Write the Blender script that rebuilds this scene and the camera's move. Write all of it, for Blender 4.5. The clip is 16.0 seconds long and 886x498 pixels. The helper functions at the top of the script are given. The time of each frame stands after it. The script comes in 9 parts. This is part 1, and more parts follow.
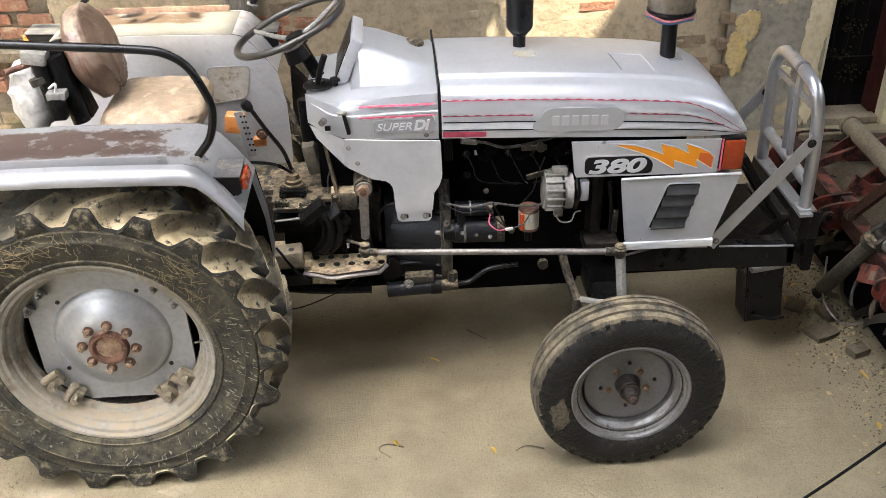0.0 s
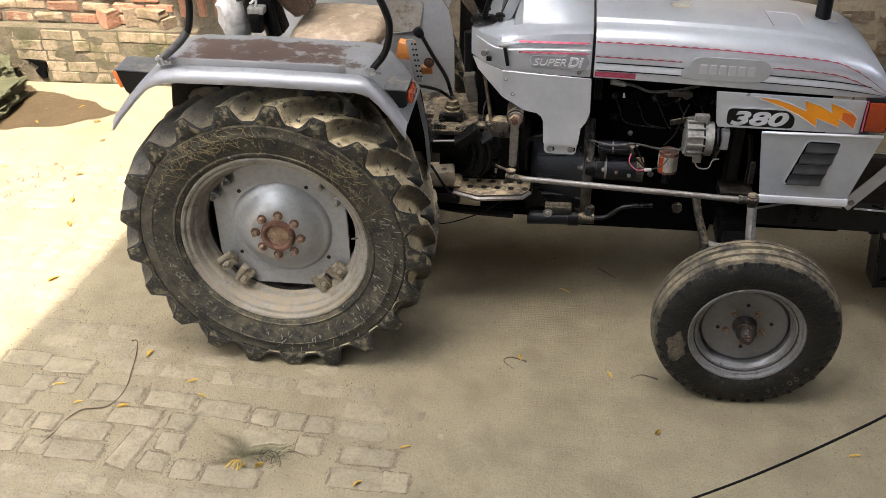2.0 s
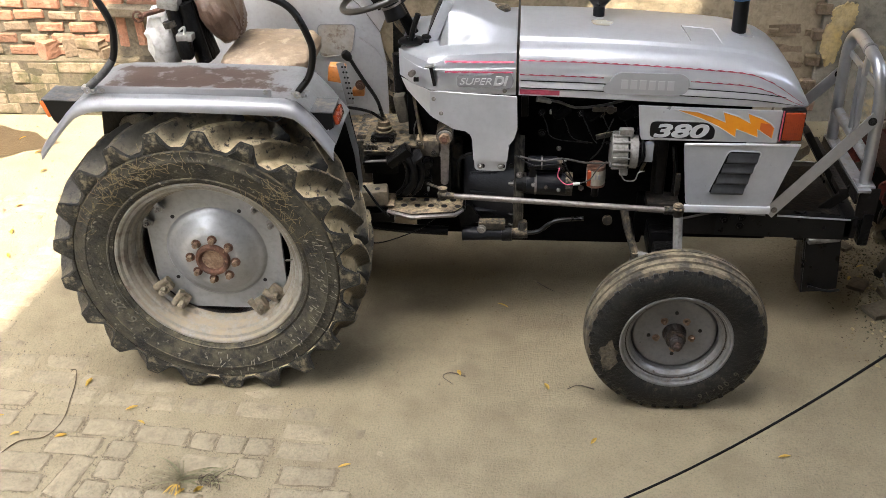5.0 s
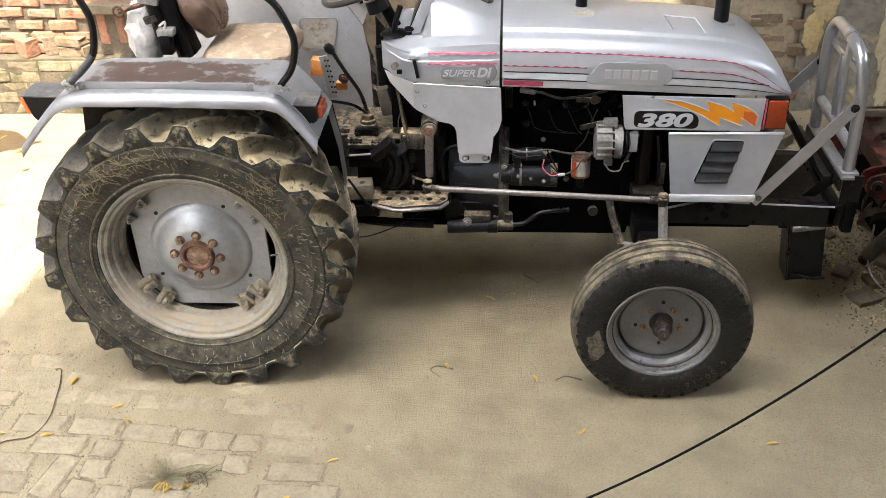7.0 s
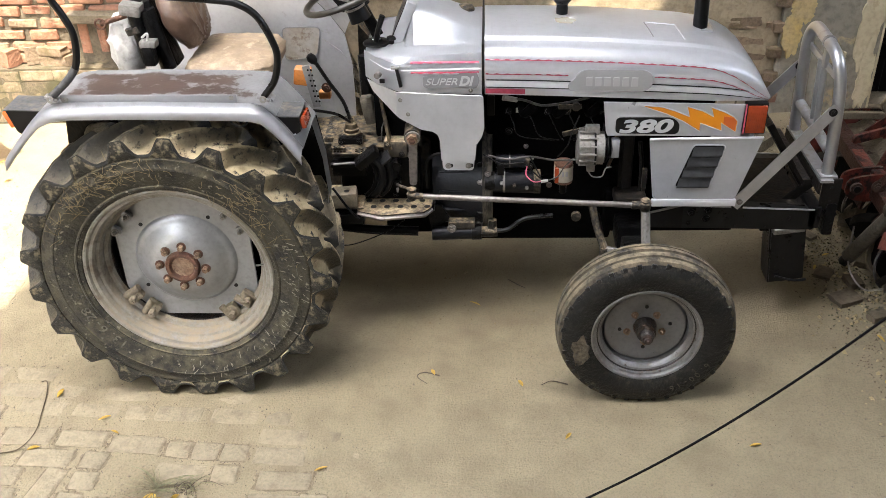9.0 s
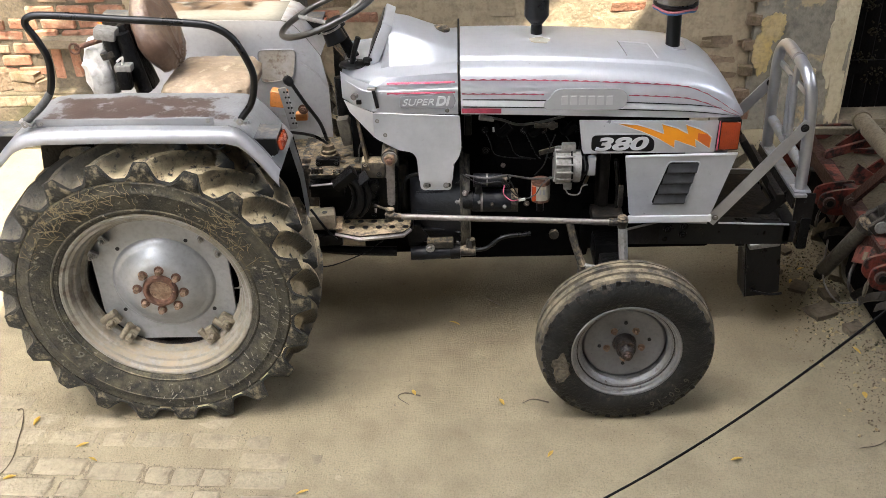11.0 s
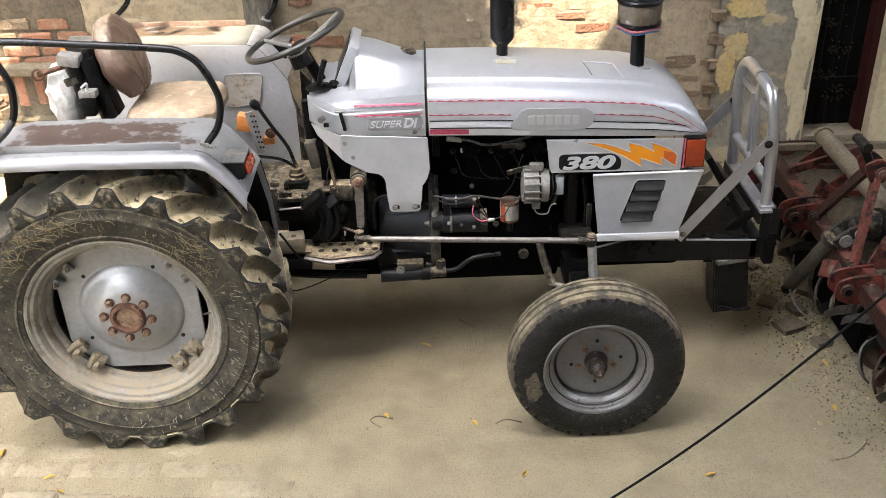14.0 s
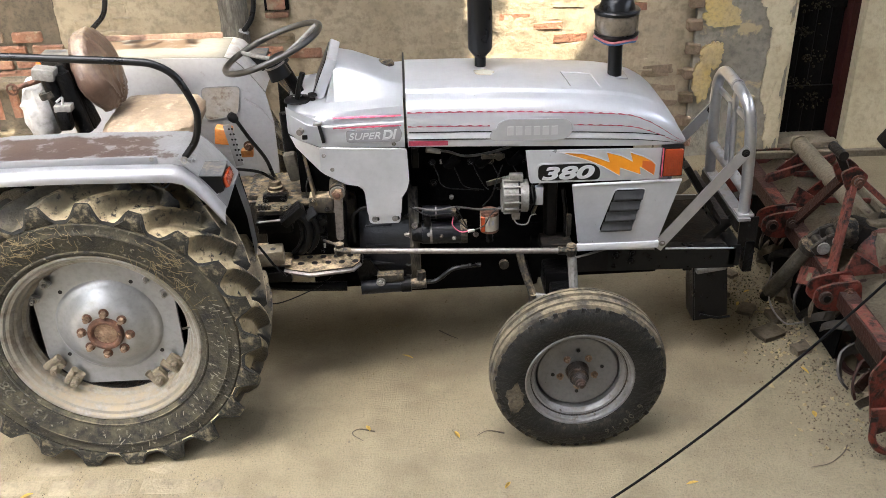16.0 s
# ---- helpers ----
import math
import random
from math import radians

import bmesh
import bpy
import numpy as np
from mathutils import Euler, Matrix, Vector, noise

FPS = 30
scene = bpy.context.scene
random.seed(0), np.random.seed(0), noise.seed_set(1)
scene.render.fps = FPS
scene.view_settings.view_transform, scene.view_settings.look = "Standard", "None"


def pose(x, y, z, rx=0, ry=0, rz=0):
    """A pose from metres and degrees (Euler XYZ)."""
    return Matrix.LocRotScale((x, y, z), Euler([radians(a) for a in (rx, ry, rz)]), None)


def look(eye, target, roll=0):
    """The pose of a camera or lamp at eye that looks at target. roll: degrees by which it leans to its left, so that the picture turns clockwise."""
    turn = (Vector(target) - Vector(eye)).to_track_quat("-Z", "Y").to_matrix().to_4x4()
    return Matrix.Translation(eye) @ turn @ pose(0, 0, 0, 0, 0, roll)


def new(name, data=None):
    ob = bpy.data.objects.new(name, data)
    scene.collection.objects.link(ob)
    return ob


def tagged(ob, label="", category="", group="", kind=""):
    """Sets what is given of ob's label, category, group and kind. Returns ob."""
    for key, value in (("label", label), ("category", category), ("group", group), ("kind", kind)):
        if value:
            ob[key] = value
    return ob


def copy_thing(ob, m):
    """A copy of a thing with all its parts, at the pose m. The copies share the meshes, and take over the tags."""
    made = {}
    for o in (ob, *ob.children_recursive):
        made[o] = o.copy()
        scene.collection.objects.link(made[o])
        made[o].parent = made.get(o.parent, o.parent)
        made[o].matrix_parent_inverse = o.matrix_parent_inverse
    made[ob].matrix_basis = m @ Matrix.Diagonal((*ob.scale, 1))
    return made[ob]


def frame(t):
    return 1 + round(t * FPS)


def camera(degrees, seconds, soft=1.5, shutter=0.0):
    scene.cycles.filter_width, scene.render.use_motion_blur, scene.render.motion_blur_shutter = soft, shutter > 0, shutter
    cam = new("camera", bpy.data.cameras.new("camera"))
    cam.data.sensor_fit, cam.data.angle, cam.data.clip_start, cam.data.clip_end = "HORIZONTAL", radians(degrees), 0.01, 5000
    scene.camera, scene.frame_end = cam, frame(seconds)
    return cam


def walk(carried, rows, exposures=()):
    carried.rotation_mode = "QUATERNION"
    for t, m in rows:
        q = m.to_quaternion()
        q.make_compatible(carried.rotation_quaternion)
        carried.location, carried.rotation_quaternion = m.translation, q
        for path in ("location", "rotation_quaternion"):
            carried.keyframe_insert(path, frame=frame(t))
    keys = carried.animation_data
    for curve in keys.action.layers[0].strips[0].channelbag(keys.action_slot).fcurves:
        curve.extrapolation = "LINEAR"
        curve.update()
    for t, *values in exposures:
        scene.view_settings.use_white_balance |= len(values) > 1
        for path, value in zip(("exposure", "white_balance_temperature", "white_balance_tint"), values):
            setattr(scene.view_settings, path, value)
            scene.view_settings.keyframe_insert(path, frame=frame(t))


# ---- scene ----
cam = camera(49.9, 16.0, soft=0.6)
PATH = [
    (0, (1.106, -3.437, 2.74), (1.181, -1.745, 1.676), -1.6),
    (0.5, (1.161, -3.454, 2.743), (1.053, -1.788, 1.643), -2.8),
    (1, (1.213, -3.525, 2.724), (0.988, -1.88, 1.609), -2.0),
    (1.5, (1.183, -3.687, 2.752), (0.932, -2.047, 1.637), -0.8),
    (2, (1.137, -3.822, 2.745), (0.908, -2.171, 1.639), -1.0),
    (2.5, (1.199, -3.859, 2.754), (1.002, -2.188, 1.673), -2.6),
    (3, (1.3, -3.868, 2.741), (1.104, -2.191, 1.668), -2.7),
    (3.5, (1.305, -3.857, 2.754), (1.111, -2.178, 1.685), -1.6),
    (4, (1.265, -3.86, 2.76), (1.089, -2.177, 1.694), -1.3),
    (6.5, (1.294, -3.861, 2.746), (1.153, -2.181, 1.67), -1.8),
    (7, (1.278, -3.861, 2.739), (1.147, -2.18, 1.663), -1.8),
    (7.5, (1.283, -3.866, 2.752), (1.157, -2.188, 1.671), -1.9),
    (8, (1.285, -3.866, 2.754), (1.165, -2.188, 1.672), -2.0),
    (8.5, (1.282, -3.863, 2.76), (1.171, -2.183, 1.681), -2.0),
    (9, (1.283, -3.866, 2.774), (1.182, -2.182, 1.699), -2.0),
    (11.5, (1.274, -3.874, 2.769), (1.234, -2.159, 1.74), -2.0),
    (12, (1.275, -3.875, 2.765), (1.245, -2.155, 1.745), -2.0),
    (12.5, (1.281, -3.878, 2.766), (1.258, -2.153, 1.754), -2.0),
    (13, (1.275, -3.877, 2.767), (1.266, -2.149, 1.76), -2.0),
    (13.5, (1.277, -3.877, 2.767), (1.277, -2.147, 1.763), -2.0),
    (14, (1.279, -3.873, 2.763), (1.289, -2.141, 1.764), -2.0),
    (14.5, (1.28, -3.86, 2.762), (1.299, -2.125, 1.766), -2.0),
    (15, (1.287, -3.862, 2.773), (1.316, -2.127, 1.778), -2.0),
    (15.5, (1.283, -3.867, 2.767), (1.327, -2.128, 1.78), -1.9),
    (16, (1.278, -3.863, 2.766), (1.331, -2.122, 1.783), -1.9),
]
walk(cam, [(t, look(eye, target, roll)) for t, eye, target, roll in PATH], exposures=((0.0, 4.25), (0.5, 3.87), (1.0, 3.68), (1.5, 3.70), (4.0, 3.74), (6.5, 4.13), (9.0, 4.11), (11.5, 4.13), (16.0, 4.32)))

# ---- light ----
SUN_TRAVEL = Vector((0.053, 0.415, -0.908)).normalized()
world = bpy.data.worlds.new("sky")
scene.world = world
world.use_nodes = True
wn = world.node_tree.nodes
sky = wn.new("ShaderNodeTexSky")
sky.sky_type, sky.sun_disc = "NISHITA", False
sky.sun_elevation = math.asin(-SUN_TRAVEL.z)
sky.sun_rotation = math.atan2(-SUN_TRAVEL.x, -SUN_TRAVEL.y)
sky.air_density, sky.dust_density = 1.0, 3.0
wn["Background"].inputs["Strength"].default_value = 0.15
haze = wn.new("ShaderNodeHueSaturation")
haze.inputs["Saturation"].default_value = 0.46
world.node_tree.links.new(sky.outputs[0], haze.inputs["Color"])
world.node_tree.links.new(haze.outputs[0], wn["Background"].inputs[0])
sun_data = bpy.data.lights.new("sun", "SUN")
sun_data.energy, sun_data.angle, sun_data.color = 1.60, radians(0.6), (1.0, 0.90, 0.74)
sun = new("sun", sun_data)
sun.matrix_world = look((0, 0, 12), Vector((0, 0, 12)) + SUN_TRAVEL)

# ---- materials ----
def rgb(v):
    return (*v, 1.0) if len(v) == 3 else v


def mat(name, base, second=None, scale=6.0, rough=0.6, metal=0.0, bump=0.15, fine=60.0, dust=0.0,
        dust_color=(0.36, 0.29, 0.19), spot=None, spot_amount=0.0, spot_scale=14.0, island=0.0, spread=0.22, coat=0.0, rough2=None, spec=0.5, speck=0.75, wall_dust=0.10, region=None, soft=0.0,
        stretch=(1, 1, 1), dust_from=0.0):
    """A surface with variation at two scales, optional stains and dust lying on upward faces."""
    m = bpy.data.materials.new(name)
    m.use_nodes = True
    nt = m.node_tree
    n, l = nt.nodes, nt.links
    p = n["Principled BSDF"]
    geo = n.new("ShaderNodeNewGeometry")
    mp = n.new("ShaderNodeMapping")
    mp.inputs["Scale"].default_value = stretch
    l.new(geo.outputs["Position"], mp.inputs["Vector"])
    pos = mp.outputs["Vector"]

    def noise_of(s, detail=6.0, roughness=0.6):
        t = n.new("ShaderNodeTexNoise")
        t.inputs["Scale"].default_value, t.inputs["Detail"].default_value = s, detail
        t.inputs["Roughness"].default_value = roughness
        l.new(pos, t.inputs["Vector"])
        return t.outputs["Fac"]

    def ramp(src, a, b):
        r = n.new("ShaderNodeMapRange")
        r.inputs["From Min"].default_value, r.inputs["From Max"].default_value = a, b
        l.new(src, r.inputs["Value"])
        return r.outputs["Result"]

    def mixed(fac, a, b):
        x = n.new("ShaderNodeMix")
        x.data_type = "RGBA"
        for sock, v in ((x.inputs[0], fac), (x.inputs[6], a), (x.inputs[7], b)):
            if isinstance(v, (tuple, list)):
                sock.default_value = rgb(v)
            elif isinstance(v, float):
                sock.default_value = v
            else:
                l.new(v, sock)
        return x.outputs[2]

    second = second or tuple(c * 0.72 for c in base)
    big = noise_of(scale)
    small = noise_of(fine, 4.0)
    col = mixed(ramp(big, 0.5 - spread, 0.5 + spread), base, second)
    dark = tuple(c * 0.55 for c in second)
    f2 = n.new("ShaderNodeMath")
    f2.operation, f2.inputs[1].default_value = "MULTIPLY", speck
    l.new(ramp(small, 0.45, 0.75), f2.inputs[0])
    col = mixed(f2.outputs[0], col, dark)
    if island:
        ob = n.new("ShaderNodeObjectInfo")
        hs = n.new("ShaderNodeHueSaturation")
        l.new(ramp(ob.outputs["Random"], 0.0, 1.0), hs.inputs["Value"])
        mr = hs.inputs["Value"].links[0].from_node
        mr.inputs["To Min"].default_value, mr.inputs["To Max"].default_value = 1.0 - island, 1.0 + island
        l.new(col, hs.inputs["Color"])
        col = hs.outputs["Color"]
    if spot:
        patch = noise_of(spot_scale, 5.0, 0.65)
        if region:
            # a worn patch with a middle and a reach, ragged by the noise
            cx, cy, rx, ry = region
            sp = n.new("ShaderNodeSeparateXYZ")
            l.new(geo.outputs["Position"], sp.inputs[0])
            terms = []
            for out_name, c0, r0 in (("X", cx, rx), ("Y", cy, ry)):
                q = n.new("ShaderNodeMath")
                q.operation, q.inputs[1].default_value = "SUBTRACT", c0
                l.new(sp.outputs[out_name], q.inputs[0])
                q2 = n.new("ShaderNodeMath")
                q2.operation = "ABSOLUTE"
                l.new(q.outputs[0], q2.inputs[0])
                q3 = n.new("ShaderNodeMath")
                q3.operation, q3.inputs[1].default_value = "DIVIDE", r0
                l.new(q2.outputs[0], q3.inputs[0])
                terms.append(q3.outputs[0])
            far = n.new("ShaderNodeMath")
            far.operation = "MAXIMUM"
            l.new(terms[0], far.inputs[0])
            l.new(terms[1], far.inputs[1])
            near_ = n.new("ShaderNodeMapRange")
            near_.inputs["From Min"].default_value, near_.inputs["From Max"].default_value = 0.6, 1.25
            near_.inputs["To Min"].default_value, near_.inputs["To Max"].default_value = 0.16, -0.30
            l.new(far.outputs[0], near_.inputs["Value"])
            tot = n.new("ShaderNodeMath")
            tot.operation = "ADD"
            l.new(patch, tot.inputs[0])
            l.new(near_.outputs["Result"], tot.inputs[1])
            patch = tot.outputs[0]
        s = ramp(patch, 0.72 - spot_amount - soft, 0.78 - spot_amount + soft)
        col = mixed(s, col, spot)
    if dust:
        sep = n.new("ShaderNodeSeparateXYZ")
        l.new(geo.outputs["Normal"], sep.inputs[0])
        up = ramp(sep.outputs["Z"], dust_from, 0.9)
        up_node = up.node
        a = n.new("ShaderNodeMath")
        a.operation, a.inputs[1].default_value = "MULTIPLY_ADD", 1.0 - wall_dust
        a.inputs[2].default_value = wall_dust
        l.new(up, a.inputs[0])
        b = n.new("ShaderNodeMath")
        b.operation = "MULTIPLY"
        l.new(a.outputs[0], b.inputs[0])
        l.new(ramp(noise_of(scale * 1.7 + 3, 7.0, 0.7), 0.62 - dust * 0.5, 0.82 - dust * 0.4), b.inputs[1])
        col = mixed(b.outputs[0], col, dust_color)
        rr = n.new("ShaderNodeMapRange")
        rr.inputs["To Min"].default_value, rr.inputs["To Max"].default_value = rough, 0.95
        l.new(b.outputs[0], rr.inputs["Value"])
        l.new(rr.outputs["Result"], p.inputs["Roughness"])
    else:
        rr = n.new("ShaderNodeMapRange")
        rr.inputs["To Min"].default_value = max(0.03, rough - 0.1)
        rr.inputs["To Max"].default_value = min(1.0, (rough2 or rough) + 0.12)
        l.new(big, rr.inputs["Value"])
        l.new(rr.outputs["Result"], p.inputs["Roughness"])
    l.new(col, p.inputs["Base Color"])
    p.inputs["Metallic"].default_value = metal
    p.inputs["Specular IOR Level"].default_value = spec
    p.inputs["Coat Weight"].default_value = coat
    if bump:
        bn = n.new("ShaderNodeBump")
        bn.inputs["Strength"].default_value, bn.inputs["Distance"].default_value = bump, 0.01
        add = n.new("ShaderNodeMath")
        add.operation = "ADD"
        l.new(small, add.inputs[0])
        l.new(big, add.inputs[1])
        l.new(add.outputs[0], bn.inputs["Height"])
        l.new(bn.outputs["Normal"], p.inputs["Normal"])
    return m


M = {
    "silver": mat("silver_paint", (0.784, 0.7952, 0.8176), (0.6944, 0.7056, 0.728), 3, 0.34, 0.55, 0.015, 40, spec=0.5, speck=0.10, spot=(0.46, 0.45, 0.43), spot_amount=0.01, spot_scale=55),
    # darker copy of the silver: upright sheets' weaker light put into the colour
    "silver_side": mat("silver_paint_side_tone", (0.4648, 0.476, 0.4984), (0.364, 0.373, 0.3898), 5, 0.30, 0.50, 0.03, 45, spot=(0.27, 0.265, 0.26), spot_amount=0.02, spot_scale=30, speck=0.12),
    "silver_worn": mat("worn_silver_paint", (0.2497, 0.2497, 0.2538), (0.189, 0.1877, 0.185), 8, 0.40, 0.45, 0.06, 60, dust=0.25, dust_color=(0.2228, 0.185, 0.1337), spot=(0.07425, 0.05805, 0.0459), spot_amount=0.07, spot_scale=34, speck=0.35),
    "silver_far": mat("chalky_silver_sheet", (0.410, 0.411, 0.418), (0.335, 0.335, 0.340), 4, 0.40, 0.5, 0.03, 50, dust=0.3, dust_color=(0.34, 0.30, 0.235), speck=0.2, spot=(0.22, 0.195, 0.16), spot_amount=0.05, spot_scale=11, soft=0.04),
    "recess_dust": mat("rust_hazed_silver", (0.350, 0.335, 0.312), (0.262, 0.220, 0.168), 9, 0.5, 0.3, 0.05, 60, speck=0.4, spot=(0.115, 0.070, 0.042), spot_amount=0.10, spot_scale=22, soft=0.05),
    "rusty_top": mat("worn_fender_top", (0.215, 0.215, 0.218), (0.180, 0.178, 0.175), 6, 0.42, 0.35, 0.06, 70, spot=(0.072, 0.048, 0.038), spot_amount=0.19, spot_scale=13, speck=0.35, soft=0.015, region=(0.02, -0.49, 0.40, 0.135)),
    "disc": mat("wheel_disc_paint", (0.262, 0.263, 0.266), (0.210, 0.210, 0.208), 5, 0.36, 0.45, 0.06, 50, dust=0.14, dust_color=(0.1814, 0.1531, 0.1111), spot=(0.40, 0.40, 0.39), spot_amount=0.01, spot_scale=48, speck=0.35),
    "front_rim": mat("scratched_rim_paint", (0.235, 0.235, 0.238), (0.150, 0.146, 0.138), 12, 0.34, 0.6, 0.12, 60, dust=0.22, dust_color=(0.19, 0.16, 0.11), spot=(0.050, 0.036, 0.025), spot_amount=0.09, spot_scale=26, soft=0.02, speck=0.4),
    "rim": mat("dirty_rim", (0.215, 0.206, 0.182), (0.120, 0.108, 0.084), 10, 0.55, 0.20, 0.25, 60, dust=0.58, dust_color=(0.235, 0.190, 0.126), speck=0.5, spot=(0.060, 0.045, 0.028), spot_amount=0.14, spot_scale=9, soft=0.04),
    "rubber": mat("tyre_rubber", (0.007, 0.0074, 0.008), (0.014, 0.014, 0.014), 16, 0.6, 0, 0.35, 90, spot=(0.10, 0.088, 0.062), spot_amount=0.10, spot_scale=26, soft=0.08, spec=0.25),
    "rubber_side": mat("tyre_sidewall", (0.0070, 0.0072, 0.0080), (0.026, 0.0240, 0.0175), 9, 0.55, 0, 0.6, 70, dust=0.46, dust_color=(0.150, 0.128, 0.080), spot=(0.19, 0.175, 0.14), spot_amount=0.09, spot_scale=44, soft=0.03, spec=0.24, wall_dust=0.12, dust_from=-0.15, spread=0.15),
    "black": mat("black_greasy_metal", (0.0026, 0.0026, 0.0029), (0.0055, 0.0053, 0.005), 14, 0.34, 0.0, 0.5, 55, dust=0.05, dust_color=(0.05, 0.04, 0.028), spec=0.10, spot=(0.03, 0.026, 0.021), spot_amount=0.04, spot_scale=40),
    # near-black for engine core and openings; their shade is put into this colour
    "block": mat("near_black_core", (0.001, 0.001, 0.001), (0.002, 0.002, 0.002), 10, 0.85, 0.0, 0.3, 60, spec=0.04),
    "black_paint": mat("black_gloss_paint", (0.003, 0.0031, 0.0036), (0.005, 0.005, 0.0053), 14, 0.24, 0.0, 0.10, 60, rough2=0.36, spec=0.22, speck=0.1),
    "plastic": mat("black_plastic", (0.003, 0.003, 0.0033), (0.006, 0.0057, 0.0053), 9, 0.42, 0, 0.05, 60, spec=0.12, speck=0.1),
    "rim_wheel": mat("steering_wheel_plastic", (0.011, 0.0105, 0.0095), (0.042, 0.037, 0.029), 4, 0.36, 0, 0.05, 60, speck=0.1, spread=0.12),
    "gear": mat("dusty_gearbox_iron", (0.0060, 0.0057, 0.0053), (0.0125, 0.0108, 0.0082), 15, 0.5, 0.0, 0.6, 60, dust=0.36, dust_color=(0.2795, 0.2158, 0.1326), spec=0.28, wall_dust=0.09),
    "deck_dust": mat("dusty_black_plate", (0.018, 0.016, 0.012), (0.050, 0.041, 0.027), 16, 0.7, 0.0, 0.6, 60, dust=0.42, dust_color=(0.150, 0.118, 0.074), spec=0.2, speck=0.5),
    "boot_dust": mat("dusty_rubber_boot", (0.085, 0.066, 0.040), (0.035, 0.027, 0.017), 22, 0.8, 0.0, 0.5, 60, dust=0.4, dust_color=(0.19, 0.15, 0.095), spec=0.2),
    "steel": mat("bare_steel", (0.2211, 0.2028, 0.1843), (0.1351, 0.1168, 0.1045), 14, 0.45, 0.6, 0.12, 80),
    "cast": mat("cast_aluminium", (0.2366, 0.2307, 0.2129), (0.142, 0.1301, 0.1124), 16, 0.55, 0.35, 0.3, 80),
    "rust": mat("rust", (0.120, 0.050, 0.025), (0.050, 0.023, 0.014), 24, 0.8, 0.1, 0.6, 90, spot=(0.26, 0.175, 0.105), spot_amount=0.10, spot_scale=34),
    "seat": mat("brown_rexine", (0.120, 0.072, 0.048), (0.066, 0.040, 0.029), 7, 0.34, 0, 0.4, 30, dust=0.40, dust_color=(0.270, 0.205, 0.135), speck=0.3, wall_dust=0.06, dust_from=0.1),
    "seat_dust": mat("dusty_seat_cover", (0.2295, 0.1683, 0.1088), (0.1742, 0.1258, 0.0816), 8, 0.6, 0, 0.3, 25, dust=0.3, dust_color=(0.345, 0.272, 0.190), speck=0.4, spot=(0.40, 0.33, 0.24), spot_amount=0.08, spot_scale=16, soft=0.04),
    "red_lens": mat("red_orange_lens", (0.30, 0.048, 0.012), (0.19, 0.026, 0.010), 10, 0.22, 0, 0.15, 120, speck=0.2, dust=0.15, dust_color=(0.30, 0.15, 0.08)),
    "orange_lens": mat("amber_lens", (0.5038, 0.1137, 0.01625), (0.4062, 0.08125, 0.01625), 10, 0.2, 0, 0.1, 120, speck=0.1),
    "orange": mat("orange_paint", (0.4464, 0.1548, 0.02304), (0.3456, 0.1152, 0.0216), 12, 0.5, 0, 0.1, 70, dust=0.25),
    "decal_orange": mat("orange_decal", (0.64, 0.245, 0.008), (0.58, 0.195, 0.007), 5, 0.4, 0, 0.0, 50, speck=0.1),
    "decal_red": mat("red_orange_decal", (0.46, 0.10, 0.013), (0.42, 0.085, 0.013), 8, 0.4, 0, 0.0, 50, speck=0.1),
    "decal_black": mat("black_decal", (0.0033, 0.0033, 0.0036), (0.0052, 0.0052, 0.0052), 8, 0.35, 0, 0.0, 60, spec=0.22, speck=0.1),
    "decal_light": mat("light_grey_decal", (0.4283, 0.4283, 0.4347), (0.3803, 0.3803, 0.3868), 8, 0.4, 0.1, 0.0, 60, speck=0.1),
    "decal_white": mat("white_stripe", (0.768, 0.768, 0.774), (0.696, 0.696, 0.702), 8, 0.4, 0, 0.0, 60, speck=0.1),
    "decal_grey": mat("grey_badge", (0.2194, 0.2194, 0.2275), (0.1869, 0.1869, 0.195), 8, 0.45, 0.3, 0.03, 60, speck=0.1),
    "pink": mat("faded_pink_tape", (0.56, 0.085, 0.145), (0.44, 0.070, 0.115), 30, 0.6, 0, 0.1, 90),
    "red_paint": mat("worn_red_paint", (0.135, 0.024, 0.015), (0.060, 0.014, 0.010), 9, 0.55, 0.0, 0.4, 60, dust=0.30, dust_color=(0.105, 0.080, 0.052), spot=(0.010, 0.007, 0.006), spot_amount=0.22, spot_scale=16, spec=0.28, soft=0.02),
    "red_faded": mat("faded_red_bar", (0.150, 0.040, 0.027), (0.070, 0.024, 0.018), 9, 0.65, 0.0, 0.4, 60, dust=0.26, dust_color=(0.075, 0.055, 0.039), spot=(0.013, 0.009, 0.008), spot_amount=0.18, spot_scale=18, spec=0.2, soft=0.03),
    "dusty_sheet": mat("dust_covered_sheet", (0.150, 0.122, 0.078), (0.098, 0.078, 0.049), 5, 0.95, 0, 0.5, 60, spot=(0.036, 0.016, 0.011), spot_amount=0.12, spot_scale=9),
    "dark_iron": mat("dark_dirty_iron", (0.0042, 0.0036, 0.0033), (0.009, 0.0073, 0.006), 12, 0.65, 0.0, 0.4, 70, dust=0.24, dust_color=(0.052, 0.041, 0.029), spec=0.17),
    "blade": mat("worn_blade_steel", (0.039, 0.0338, 0.0273), (0.0195, 0.0163, 0.013), 16, 0.5, 0.4, 0.3, 70, dust=0.25, dust_color=(0.0845, 0.065, 0.0423)),
    "ground": mat("dusty_packed_earth", (0.203, 0.168, 0.103), (0.160, 0.130, 0.078), 4.5, 0.95, 0, 0.7, 110, spot=(0.122, 0.098, 0.059), spot_amount=0.10, spot_scale=2.3, spread=0.24, speck=0.5, soft=0.12),
